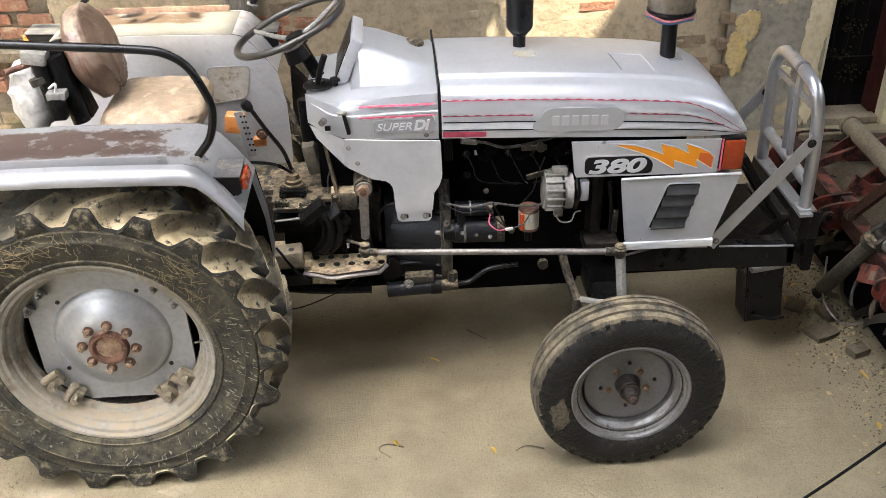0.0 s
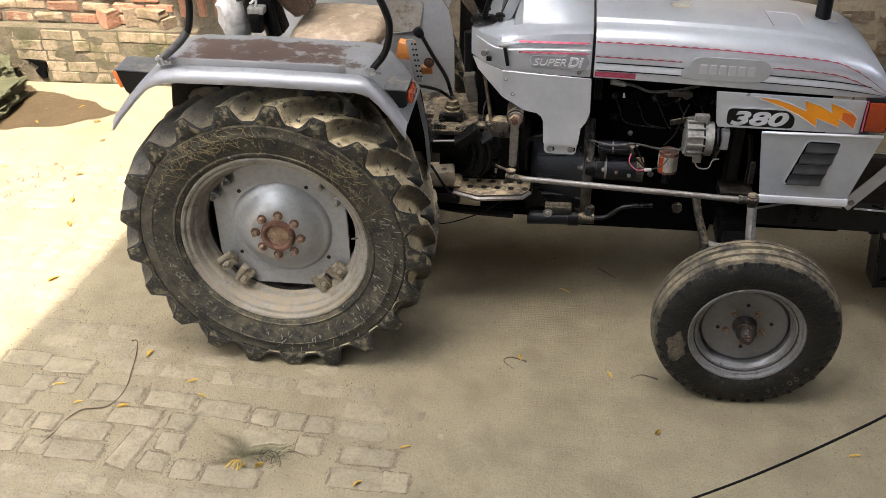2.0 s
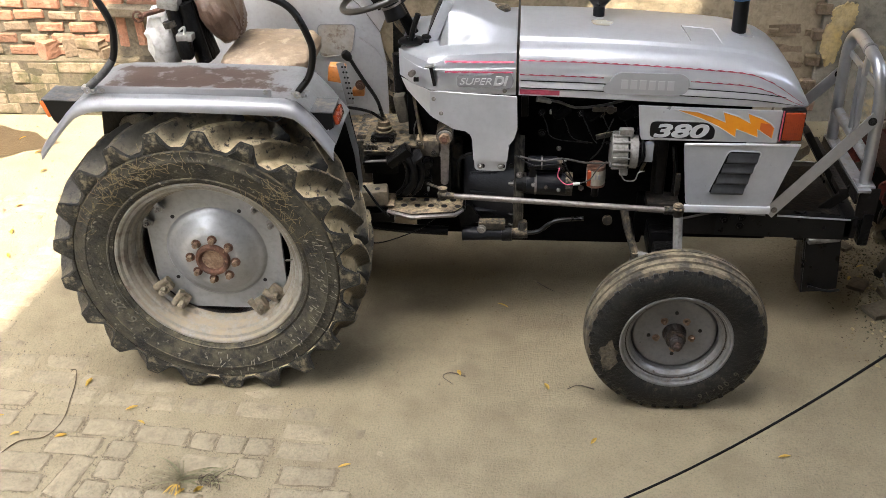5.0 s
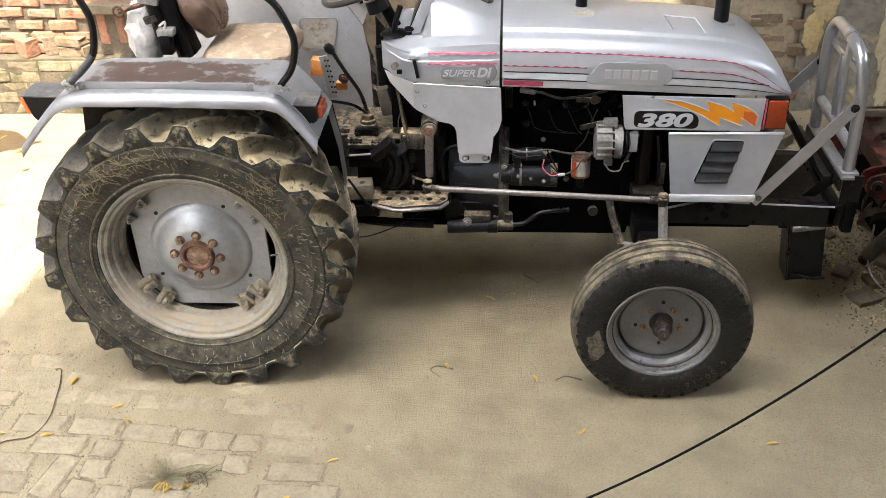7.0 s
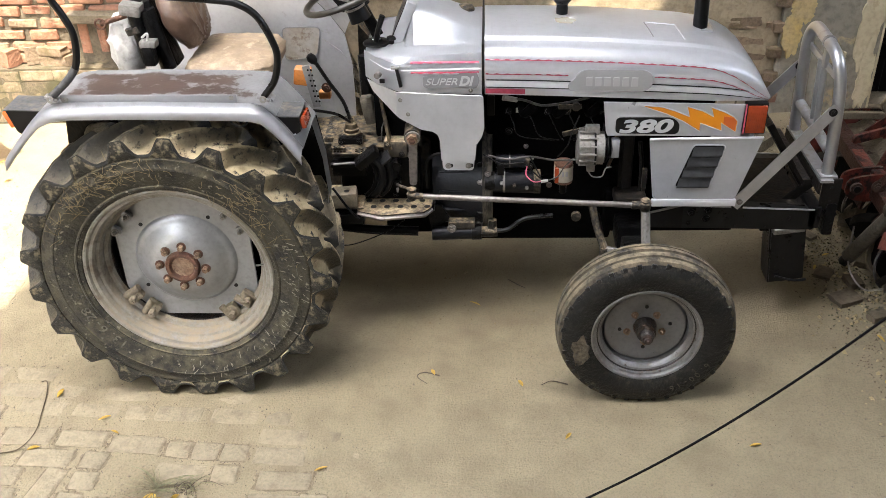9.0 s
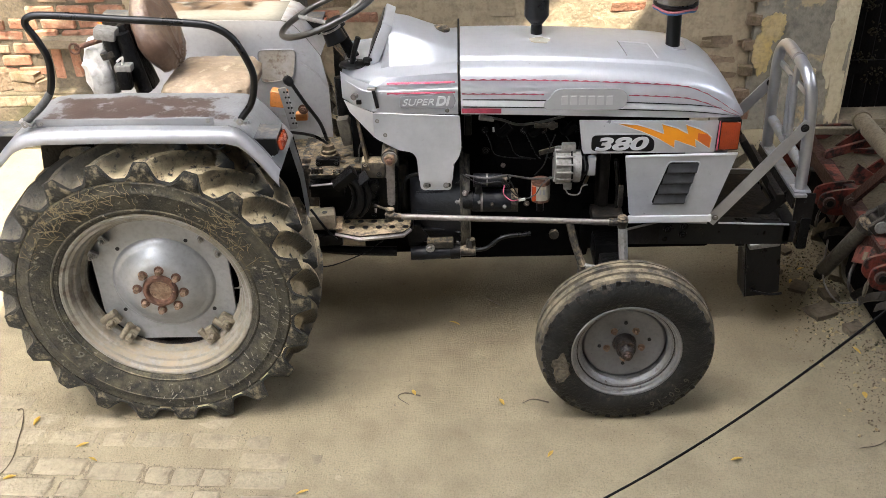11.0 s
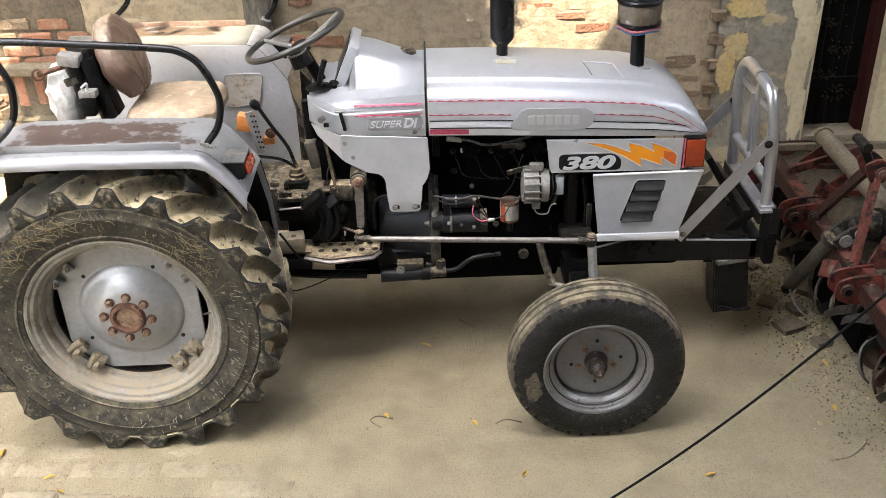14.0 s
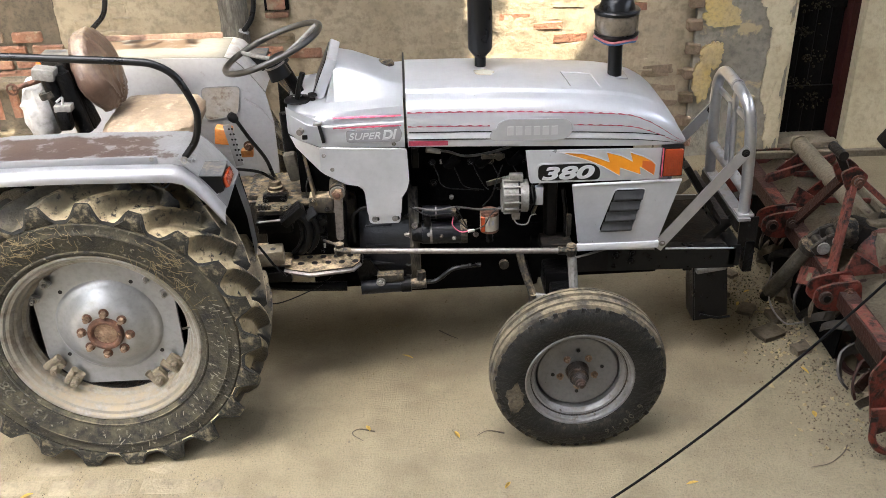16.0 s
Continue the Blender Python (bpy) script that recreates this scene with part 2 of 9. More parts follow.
    "paver": mat("dusty_brick_paver", (0.215, 0.180, 0.117), (0.170, 0.140, 0.090), 9, 0.93, 0, 0.6, 80, island=0.09, spot=(0.128, 0.103, 0.065), spot_amount=0.13, spot_scale=13, speck=0.45, soft=0.10),
    "plaster": mat("old_cement_plaster", (0.198, 0.1738, 0.1315), (0.1407, 0.1198, 0.09318), 2.2, 0.95, 0, 0.9, 28, spot=(0.2513, 0.2154, 0.1556), spot_amount=0.12, spot_scale=3.5),
    "plaster_light": mat("pale_lime_plaster", (0.3302, 0.2697, 0.1794), (0.2367, 0.1871, 0.1211), 3.2, 0.95, 0, 1.2, 22, spot=(0.1728, 0.1318, 0.0832), spot_amount=0.11, spot_scale=6, speck=0.7, soft=0.03),
    "plaster_yellow": mat("peeling_yellow_paint", (0.457, 0.3264, 0.1088), (0.3917, 0.3101, 0.1741), 7, 0.9, 0, 0.7, 40),
    "pier": mat("pier_plaster", (0.2551, 0.2315, 0.1795), (0.17, 0.1531, 0.1181), 3, 0.95, 0, 1.0, 24, spot=(0.3464, 0.2781, 0.1574), spot_amount=0.12, spot_scale=4, speck=0.65),
    "brick": mat("old_clay_brick", (0.262, 0.108, 0.062), (0.198, 0.110, 0.066), 5, 0.95, 0, 1.0, 55, island=0.28, spot=(0.270, 0.205, 0.135), spot_amount=0.14, spot_scale=9, soft=0.05),
    "brick_pale": mat("mortar_smeared_brick", (0.205, 0.146, 0.093), (0.136, 0.096, 0.060), 4, 0.95, 0, 1.0, 50, island=0.20, spot=(0.085, 0.064, 0.028), spot_amount=0.15, spot_scale=5, soft=0.04),
    "stone": mat("dusty_stone", (0.182, 0.1493, 0.1019), (0.1273, 0.1019, 0.06922), 6, 0.95, 0, 0.6, 50, island=0.15),
    "flat_rock": mat("dirty_brown_rock", (0.120, 0.098, 0.062), (0.075, 0.060, 0.038), 8, 0.95, 0, 0.8, 50, spot=(0.045, 0.036, 0.022), spot_amount=0.12, spot_scale=14),
    "dark_door": mat("near_black_door_boards", (0.0022, 0.0019, 0.0017), (0.005, 0.0042, 0.0036), 5, 0.85, 0, 0.5, 30, spot=(0.02, 0.016, 0.011), spot_amount=0.04, spot_scale=6, spec=0.1),
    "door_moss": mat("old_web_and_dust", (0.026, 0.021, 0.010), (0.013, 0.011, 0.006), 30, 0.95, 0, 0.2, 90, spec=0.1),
    "maroon": mat("maroon_door_frame", (0.042, 0.0095, 0.008), (0.026, 0.008, 0.0065), 6, 0.6, 0, 0.15, 60, spec=0.2),
    "leaf_yellow": mat("yellow_leaf", (0.403, 0.26, 0.0228), (0.3575, 0.2145, 0.0325), 60, 0.7, 0, 0.1, 200),
    "leaf_green": mat("green_leaf", (0.0358, 0.065, 0.0163), (0.052, 0.078, 0.0195), 30, 0.6, 0, 0.1, 200),
    "straw": mat("dry_straw", (0.1755, 0.1365, 0.0683), (0.1235, 0.0943, 0.0455), 40, 0.85, 0, 0.1, 200),
    "straw_pale": mat("pale_dry_straw", (0.33, 0.27, 0.15), (0.25, 0.19, 0.09), 40, 0.85, 0, 0.1, 200),
    "twig": mat("grey_twig", (0.078, 0.0585, 0.0364), (0.0488, 0.0364, 0.0247), 40, 0.9, 0, 0.2, 200),
    "white_plastic": mat("white_sack_plastic", (0.4625, 0.45, 0.425), (0.3625, 0.3438, 0.3125), 12, 0.55, 0, 0.5, 30),
    "blue": mat("blue_cloth", (0.02275, 0.091, 0.2275), (0.0364, 0.1137, 0.2275), 20, 0.8, 0, 0.2, 90),
    "pink_cloth": mat("pink_cloth", (0.39, 0.13, 0.143), (0.325, 0.104, 0.117), 20, 0.8, 0, 0.2, 90),
    "bowl": mat("smoky_plastic_bowl", (0.13, 0.1073, 0.078), (0.091, 0.0748, 0.0553), 8, 0.18, 0, 0.02, 60, coat=0.4),
    "moss": mat("mossy_stone", (0.060, 0.058, 0.024), (0.026, 0.027, 0.012), 13, 0.95, 0, 1.2, 45, spot=(0.150, 0.130, 0.090), spot_amount=0.10, spot_scale=9),
    "mortar": mat("dark_old_mortar", (0.1146, 0.09016, 0.05766), (0.06283, 0.04879, 0.03105), 7, 0.95, 0, 0.9, 45),
    "damp": mat("damp_soil", (0.062, 0.044, 0.024), (0.045, 0.032, 0.018), 5, 0.6, 0, 0.4, 60, spot=(0.085, 0.062, 0.037), spot_amount=0.08, spot_scale=8),
    "silver_guard": mat("glossy_silver_pipe", (0.4388, 0.4388, 0.4475), (0.3686, 0.3686, 0.3773), 12, 0.28, 0.75, 0.03, 60, dust=0.12, dust_color=(0.2896, 0.2457, 0.1843), speck=0.15),
    # far fender: base darkened in place of dappled shade; brown spots are wear
    "rusty_far": mat("sun_dimmed_fender_top", (0.112, 0.110, 0.099), (0.088, 0.083, 0.069), 5, 0.7, 0.0, 0.06, 70, spot=(0.060, 0.040, 0.025), spot_amount=0.19, spot_scale=14, speck=0.4, soft=0.03, region=(0.0, 0.80, 0.30, 0.10), stretch=(0.55, 1.0, 1.0), spec=0.3),
    "cable": mat("dull_black_cable", (0.0026, 0.0026, 0.0026), (0.0046, 0.0046, 0.0046), 20, 0.7, 0, 0.1, 90, spec=0.08),
    "weed": mat("wilted_weed", (0.23, 0.20, 0.115), (0.14, 0.12, 0.066), 30, 0.8, 0, 0.2, 90),
    "mud": mat("dried_mud", (0.10, 0.077, 0.046), (0.055, 0.043, 0.027), 14, 0.95, 0, 0.6, 70),
    "lamp_grey": mat("dull_grey_plastic", (0.066, 0.067, 0.068), (0.044, 0.044, 0.043), 12, 0.65, 0, 0.08, 70, dust=0.3, dust_color=(0.15, 0.13, 0.10), spec=0.25),
    # louvre slats darker than their panel: shade between them put into the colour
    "louvre": mat("shaded_louvre_paint", (0.165, 0.167, 0.170), (0.085, 0.086, 0.088), 9, 0.32, 0.6, 0.03, 60, spread=0.2, speck=0.2),
    "mud_yellow": mat("oily_yellow_dirt", (0.15, 0.105, 0.045), (0.05, 0.037, 0.02), 12, 0.9, 0, 0.8, 50, spot=(0.014, 0.011, 0.009), spot_amount=0.20, spot_scale=14, soft=0.04),
    "badge_face": mat("raised_badge_grey", (0.50, 0.505, 0.515), (0.44, 0.445, 0.455), 5, 0.34, 0.5, 0.02, 45, speck=0.1),
    "cream": mat("stained_cream_plaster", (0.4928, 0.4238, 0.2809), (0.3942, 0.3302, 0.207), 3, 0.9, 0, 0.6, 30, spot=(0.2365, 0.1676, 0.08378), spot_amount=0.07, spot_scale=7, speck=0.5, soft=0.04),
    "bark": mat("weathered_grey_bark", (0.19, 0.17, 0.135), (0.075, 0.066, 0.05), 9, 0.95, 0, 1.0, 40, stretch=(3, 3, 0.6), spread=0.16, speck=0.7),
    "rust_pale": mat("faded_rust_strip", (0.20, 0.125, 0.085), (0.12, 0.07, 0.048), 9, 0.8, 0, 0.2, 60),
    "nut": mat("rusted_nut_steel", (0.26, 0.195, 0.13), (0.13, 0.065, 0.0364), 40, 0.6, 0.3, 0.4, 120),
    "hub_dust": mat("dusty_rusted_hub", (0.235, 0.165, 0.102), (0.125, 0.066, 0.036), 26, 0.85, 0.0, 0.6, 90, spot=(0.075, 0.034, 0.018), spot_amount=0.12, spot_scale=30),
    "rubber_front": mat("front_tyre_sidewall", (0.0058, 0.0060, 0.0068), (0.014, 0.0134, 0.0115), 11, 0.5, 0, 0.7, 60, dust=0.22, dust_color=(0.14, 0.118, 0.078), spot=(0.120, 0.100, 0.064), spot_amount=0.06, spot_scale=12, soft=0.03, spec=0.24, wall_dust=0.04),
    "silver_lip": mat("rolled_edge_paint", (0.40, 0.40, 0.405), (0.35, 0.35, 0.355), 4, 0.38, 0.4, 0.02, 40, dust=0.15, dust_color=(0.30, 0.285, 0.255), speck=0.1),
    "foot": mat("muddy_foot_plate", (0.0156, 0.0143, 0.013), (0.039, 0.0338, 0.026), 20, 0.6, 0.0, 0.5, 60, dust=0.60, dust_color=(0.325, 0.2535, 0.156), spec=0.3),
    "scuff": mat("pale_scuff_marks", (0.20, 0.185, 0.15), (0.14, 0.128, 0.10), 30, 0.8, 0, 0.1, 90),
    "starter_paint": mat("blue_black_enamel", (0.0035, 0.0042, 0.0062), (0.007, 0.0075, 0.0095), 16, 0.28, 0.0, 0.25, 60, rough2=0.45, spec=0.2, spot=(0.04, 0.034, 0.027), spot_amount=0.03, spot_scale=50),
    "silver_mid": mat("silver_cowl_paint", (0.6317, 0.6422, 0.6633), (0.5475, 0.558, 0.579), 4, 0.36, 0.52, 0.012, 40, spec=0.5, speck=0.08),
    "smear": mat("faint_yellow_smear", (0.30, 0.265, 0.175), (0.38, 0.36, 0.31), 12, 0.6, 0.3, 0.0, 60, speck=0.1),
    "joint": mat("joint_soil_and_shade", (0.168, 0.136, 0.082), (0.105, 0.083, 0.049), 42, 0.95, 0, 1.0, 90, speck=0.8),
    "rust_dark": mat("dark_rust", (0.045, 0.021, 0.011), (0.018, 0.0105, 0.008), 30, 0.6, 0.1, 0.5, 90, spot=(0.12, 0.07, 0.035), spot_amount=0.06, spot_scale=50),
    "badge_plate": mat("badge_plate_grey", (0.40, 0.405, 0.415), (0.35, 0.355, 0.365), 4, 0.36, 0.5, 0.012, 40, speck=0.1),
    "blade_green": mat("wilted_green_blade", (0.19, 0.175, 0.085), (0.115, 0.108, 0.05), 40, 0.6, 0, 0.2, 90),
    "clay": mat("dried_clay_crust", (0.19, 0.158, 0.108), (0.13, 0.106, 0.071), 20, 0.95, 0, 0.6, 70, speck=0.6),
    "lug": mat("scuffed_lug_rubber", (0.0085, 0.0088, 0.0086), (0.028, 0.0255, 0.0190), 14, 0.55, 0, 0.8, 60, spot=(0.150, 0.125, 0.080), spot_amount=0.17, spot_scale=24, soft=0.05, spec=0.2),
    "tread_front": mat("dusty_front_tread", (0.036, 0.0324, 0.0264), (0.09, 0.0768, 0.054), 5, 0.9, 0, 0.6, 70, dust=0.42, dust_color=(0.228, 0.186, 0.12), wall_dust=0.08, dust_from=-0.2, spot=(0.0168, 0.0162, 0.0156), spot_amount=0.16, spot_scale=12, soft=0.06, spec=0.2),
    "front_disc": mat("chipped_grey_paint", (0.1641, 0.1641, 0.1652), (0.1276, 0.1264, 0.1239), 8, 0.42, 0.4, 0.08, 60, dust=0.2, dust_color=(0.1823, 0.1519, 0.1094), spot=(0.0243, 0.02066, 0.01701), spot_amount=0.07, spot_scale=42, speck=0.4),
    # rusty red, darkened further to put the beam sides' shade into it
    "rust_red": mat("darkened_rusty_red", (0.0372, 0.0114, 0.0075), (0.018, 0.0078, 0.0057), 14, 0.6, 0.0, 0.5, 70, dust=0.22, dust_color=(0.07, 0.053, 0.036), spot=(0.012, 0.009, 0.0075), spot_amount=0.12, spot_scale=26, spec=0.22),
    "shaft_grey": mat("dirty_grey_tube", (0.070, 0.062, 0.047), (0.035, 0.031, 0.024), 12, 0.6, 0.0, 0.5, 60, dust=0.3, dust_color=(0.11, 0.09, 0.06), spot=(0.012, 0.010, 0.008), spot_amount=0.10, spot_scale=24, spec=0.25),
    "wire_grey": mat("grimy_grey_cable", (0.060, 0.057, 0.050), (0.016, 0.015, 0.013), 30, 0.5, 0, 0.1, 90, spread=0.14, spec=0.25),
    "litter_brown": mat("brown_leaf_litter", (0.085, 0.058, 0.027), (0.040, 0.028, 0.015), 40, 0.9, 0, 0.2, 90),
    "clod_brown": mat("brown_dirt_crumbs", (0.115, 0.088, 0.050), (0.062, 0.047, 0.027), 40, 0.95, 0, 0.3, 90),
    "streaked_iron": mat("streaked_greasy_iron", (0.008, 0.0075, 0.0065), (0.075, 0.066, 0.050), 26, 0.45, 0.1, 0.5, 70, stretch=(2.5, 1, 0.35), spread=0.10, speck=0.5, spec=0.25),
    "label_beige": mat("stained_beige_label", (0.30, 0.27, 0.215), (0.22, 0.195, 0.15), 20, 0.5, 0, 0.05, 60, speck=0.4),
    "wet_soil": mat("wet_brown_soil", (0.052, 0.034, 0.015), (0.036, 0.023, 0.0105), 5, 0.55, 0, 0.4, 60, spot=(0.06, 0.042, 0.022), spot_amount=0.10, spot_scale=9, soft=0.1),
    "plinth": mat("stained_brick_base", (0.100, 0.079, 0.049), (0.062, 0.048, 0.029), 4, 0.95, 0, 1.0, 45, spot=(0.040, 0.036, 0.014), spot_amount=0.20, spot_scale=5.5, soft=0.06),
    # real grease on the front hub; painted shade in rim well and rim groove
    "grease_and_shade": mat("greasy_hub_and_shade", (0.006, 0.0055, 0.005), (0.016, 0.011, 0.008), 22, 0.4, 0.0, 0.6, 70, spot=(0.06, 0.032, 0.017), spot_amount=0.12, spot_scale=30, soft=0.04, spec=0.3),
    "mud_tan": mat("cracked_tan_mud", (0.092, 0.074, 0.046), (0.058, 0.046, 0.029), 22, 0.95, 0, 0.9, 60, spot=(0.03, 0.025, 0.017), spot_amount=0.16, spot_scale=24, soft=0.03),
    "brick_wash": mat("smeared_old_brick", (0.220, 0.158, 0.104), (0.160, 0.126, 0.080), 3.5, 0.95, 0, 1.0, 45, island=0.16, spot=(0.066, 0.058, 0.024), spot_amount=0.20, spot_scale=5.5, soft=0.06),
    "brick_chip": mat("pale_chips", (0.235, 0.19, 0.13), (0.19, 0.125, 0.082), 9, 0.95, 0, 0.6, 50, island=0.2),
    "mark_worn": mat("worn_moulded_rubber", (0.105, 0.095, 0.070), (0.035, 0.032, 0.025), 40, 0.8, 0, 0.4, 80),
    "roof": mat("weathered_concrete", (0.1073, 0.1001, 0.0897), (0.0858, 0.0786, 0.0683), 2, 0.95, 0, 0.3, 40),
}


def tread_material():
    """Black rubber on the lugs, dry mud packed in the pockets between them, dust on what faces up."""
    m = bpy.data.materials.new("muddy_tread")
    m.use_nodes = True
    n, l = m.node_tree.nodes, m.node_tree.links
    p = n["Principled BSDF"]
    geo = n.new("ShaderNodeNewGeometry")

    def sock(src, node, i):
        if isinstance(src, (int, float)):
            node.inputs[i].default_value = src
        else:
            l.new(src, node.inputs[i])

    def calc(op, a, b=0.0, c=0.0):
        q = n.new("ShaderNodeMath")
        q.operation = op
        for i, v in enumerate((a, b, c)):
            sock(v, q, i)
        return q.outputs[0]

    def noise_of(s, detail=6.0):
        t = n.new("ShaderNodeTexNoise")
        t.inputs["Scale"].default_value, t.inputs["Detail"].default_value, t.inputs["Roughness"].default_value = s, detail, 0.65
        l.new(geo.outputs["Position"], t.inputs["Vector"])
        return t.outputs["Fac"]

    def step(src, a, b):
        r = n.new("ShaderNodeMapRange")
        r.interpolation_type = "SMOOTHSTEP"
        r.inputs["From Min"].default_value, r.inputs["From Max"].default_value = a, b
        l.new(src, r.inputs["Value"])
        return r.outputs["Result"]

    def mixed(fac, a, b):
        x = n.new("ShaderNodeMix")
        x.data_type = "RGBA"
        l.new(fac, x.inputs[0])
        for i, v in ((6, a), (7, b)):
            if isinstance(v, tuple):
                x.inputs[i].default_value = rgb(v)
            else:
                l.new(v, x.inputs[i])
        return x.outputs[2]

    sep, nor = n.new("ShaderNodeSeparateXYZ"), n.new("ShaderNodeSeparateXYZ")
    l.new(geo.outputs["Position"], sep.inputs[0])
    l.new(geo.outputs["Normal"], nor.inputs[0])
    dz = calc("SUBTRACT", sep.outputs["Z"], 0.612)
    r = calc("SQRT", calc("ADD", calc("MULTIPLY", sep.outputs["X"], sep.outputs["X"]), calc("MULTIPLY", dz, dz)))
    mid, fine = noise_of(13.0), noise_of(85.0, 4.0)
    depth = calc("MULTIPLY_ADD", calc("SUBTRACT", mid, 0.5), 0.085, r)
    packed = step(depth, 0.655, 0.622)
    flank = step(calc("ABSOLUTE", nor.outputs["Y"]), 0.86, 0.45)
    low = calc("MULTIPLY_ADD", step(nor.outputs["Z"], -0.75, 0.05), 0.70, 0.30)
    packed = calc("MULTIPLY", packed, calc("MULTIPLY", flank, low))
    up = calc("MULTIPLY", calc("MULTIPLY", step(nor.outputs["Z"], -0.45, 0.40), flank), step(noise_of(11.0), 0.42, 0.51))
    dust = calc("MAXIMUM", packed, calc("MULTIPLY", up, 0.86))
    dust = calc("MULTIPLY", dust, step(noise_of(34.0), 0.33, 0.45))
    # less mud towards -x, darkening the colour there against bright ground bounce
    spread = step(calc("MULTIPLY_ADD", calc("SUBTRACT", noise_of(5.0), 0.5), 0.5, sep.outputs["X"]), -0.24, 0.12)
    dust = calc("MULTIPLY", dust, calc("MULTIPLY_ADD", spread, 0.86, 0.14))
    rubber = mixed(step(mid, 0.35, 0.65), (0.0105, 0.0110, 0.0112), (0.026, 0.0245, 0.020))
    rubber = mixed(step(fine, 0.60, 0.78), rubber, (0.070, 0.060, 0.041))
    mud = mixed(step(noise_of(20.0), 0.35, 0.68), (0.430, 0.352, 0.218), (0.285, 0.230, 0.138))
    mud = mixed(step(fine, 0.55, 0.80), mud, (0.165, 0.130, 0.078))
    l.new(mixed(dust, rubber, mud), p.inputs["Base Color"])
    rough = n.new("ShaderNodeMapRange")
    rough.inputs["To Min"].default_value, rough.inputs["To Max"].default_value = 0.52, 0.95
    l.new(dust, rough.inputs["Value"])
    l.new(rough.outputs["Result"], p.inputs["Roughness"])
    p.inputs["Specular IOR Level"].default_value = 0.25
    bn = n.new("ShaderNodeBump")
    bn.inputs["Strength"].default_value, bn.inputs["Distance"].default_value = 0.55, 0.01
    l.new(calc("ADD", fine, calc("MULTIPLY", noise_of(26.0), 1.4)), bn.inputs["Height"])
    l.new(bn.outputs["Normal"], p.inputs["Normal"])
    return m


M["tread_dust"] = tread_material()

# ---- building helpers ----
def thing(name, base, label, category, group="", kind=""):
    ob = new(name)
    ob.location = base
    ob.empty_display_size = 0.1
    return tagged(ob, label, category, group, kind)


def part(name, bm, material, parent=None, label="", smooth=True):
    """Links a bmesh, built in world metres, as one mesh object under a thing or under a part."""
    me = bpy.data.meshes.new(name)
    bmesh.ops.recalc_face_normals(bm, faces=bm.faces)
    if smooth:
        for f in bm.faces:
            f.smooth = True
        for e in bm.edges:
            if len(e.link_faces) == 2 and e.calc_face_angle(0.0) > 0.6:
                e.smooth = False
    bm.to_mesh(me)
    bm.free()
    me.materials.append(M[material])
    ob = new(name, me)
    if parent is not None:
        ob.parent = parent
        ob.matrix_parent_inverse = Matrix.Translation(-Vector(parent.location))
    if label:
        tagged(ob, label)
    return ob


def basis(p0, p1):
    z = (Vector(p1) - Vector(p0)).normalized()
    x = z.orthogonal().normalized()
    return x, z.cross(x), z


def box(bm, c, s, bevel=0.0, rot=None):
    """A box of size s about c, with rounded edges; rot: a matrix that turns it about c."""
    m = Matrix.Translation(c) @ (rot.to_4x4() if rot is not None else Matrix()) @ Matrix.Diagonal((*s, 1))
    r = bmesh.ops.create_cube(bm, size=1.0, matrix=m)
    if bevel:
        es = list({e for v in r["verts"] for e in v.link_edges})
        bmesh.ops.bevel(bm, geom=es, offset=bevel, segments=2, affect="EDGES", profile=0.6)
    return bm


def B(c, s, bevel=0.0, rot=None):
    return box(bmesh.new(), c, s, bevel, rot)


def turn(rx=0, ry=0, rz=0):
    return Euler((radians(rx), radians(ry), radians(rz))).to_matrix()


def rings(bm, sections, closed=True, cap=True):
    """Skins rows of points, each a ring (closed) or a strip."""
    rows = [[bm.verts.new(p) for p in sec] for sec in sections]
    k = len(rows[0])
    for a, b in zip(rows, rows[1:]):
        for i in range(k if closed else k - 1):
            j = (i + 1) % k
            bm.faces.new((a[i], a[j], b[j], b[i]))
    if cap and closed:
        bm.faces.new(rows[0][::-1])
        bm.faces.new(rows[-1])
    return bm


def cyl(bm, p0, p1, r0, r1=None, seg=16):
    x, y, _ = basis(p0, p1)
    r1 = r0 if r1 is None else r1
    secs = []
    for p, r in ((p0, r0), (p1, r1)):
        secs.append([Vector(p) + x * (r * math.cos(2 * math.pi * i / seg)) + y * (r * math.sin(2 * math.pi * i / seg)) for i in range(seg)])
    return rings(bm, secs)


def C(p0, p1, r0, r1=None, seg=16):
    return cyl(bmesh.new(), p0, p1, r0, r1, seg)


def spin(bm, origin, axis, profile, seg=48, closed=False, start=0.0):
    """Turns a profile of (distance along axis, radius) about the axis."""
    x, y, z = basis((0, 0, 0), axis)
    o = Vector(origin)
    secs = []
    for i in range(seg):
        a = start + 2 * math.pi * i / seg
        d = x * math.cos(a) + y * math.sin(a)
        secs.append([bm.verts.new(o + z * h + d * r) for h, r in profile])
    k = len(profile)
    for i in range(seg):
        a, b = secs[i], secs[(i + 1) % seg]
        for j in range(k if closed else k - 1):
            q = (j + 1) % k
            bm.faces.new((a[j], a[q], b[q], b[j]))
    bmesh.ops.remove_doubles(bm, verts=bm.verts, dist=1e-5)
    return bm


def smooth_path(points, n=8):
    pts = [Vector(p) for p in points]
    out = []
    ext = [2 * pts[0] - pts[1]] + pts + [2 * pts[-1] - pts[-2]]
    for i in range(len(pts) - 1):
        a, b, c, d = ext[i:i + 4]
        for k in range(n):
            t = k / n
            out.append(0.5 * ((2 * b) + (c - a) * t + (2 * a - 5 * b + 4 * c - d) * t * t + (3 * b - a - 3 * c + d) * t ** 3))
    out.append(pts[-1])
    return out


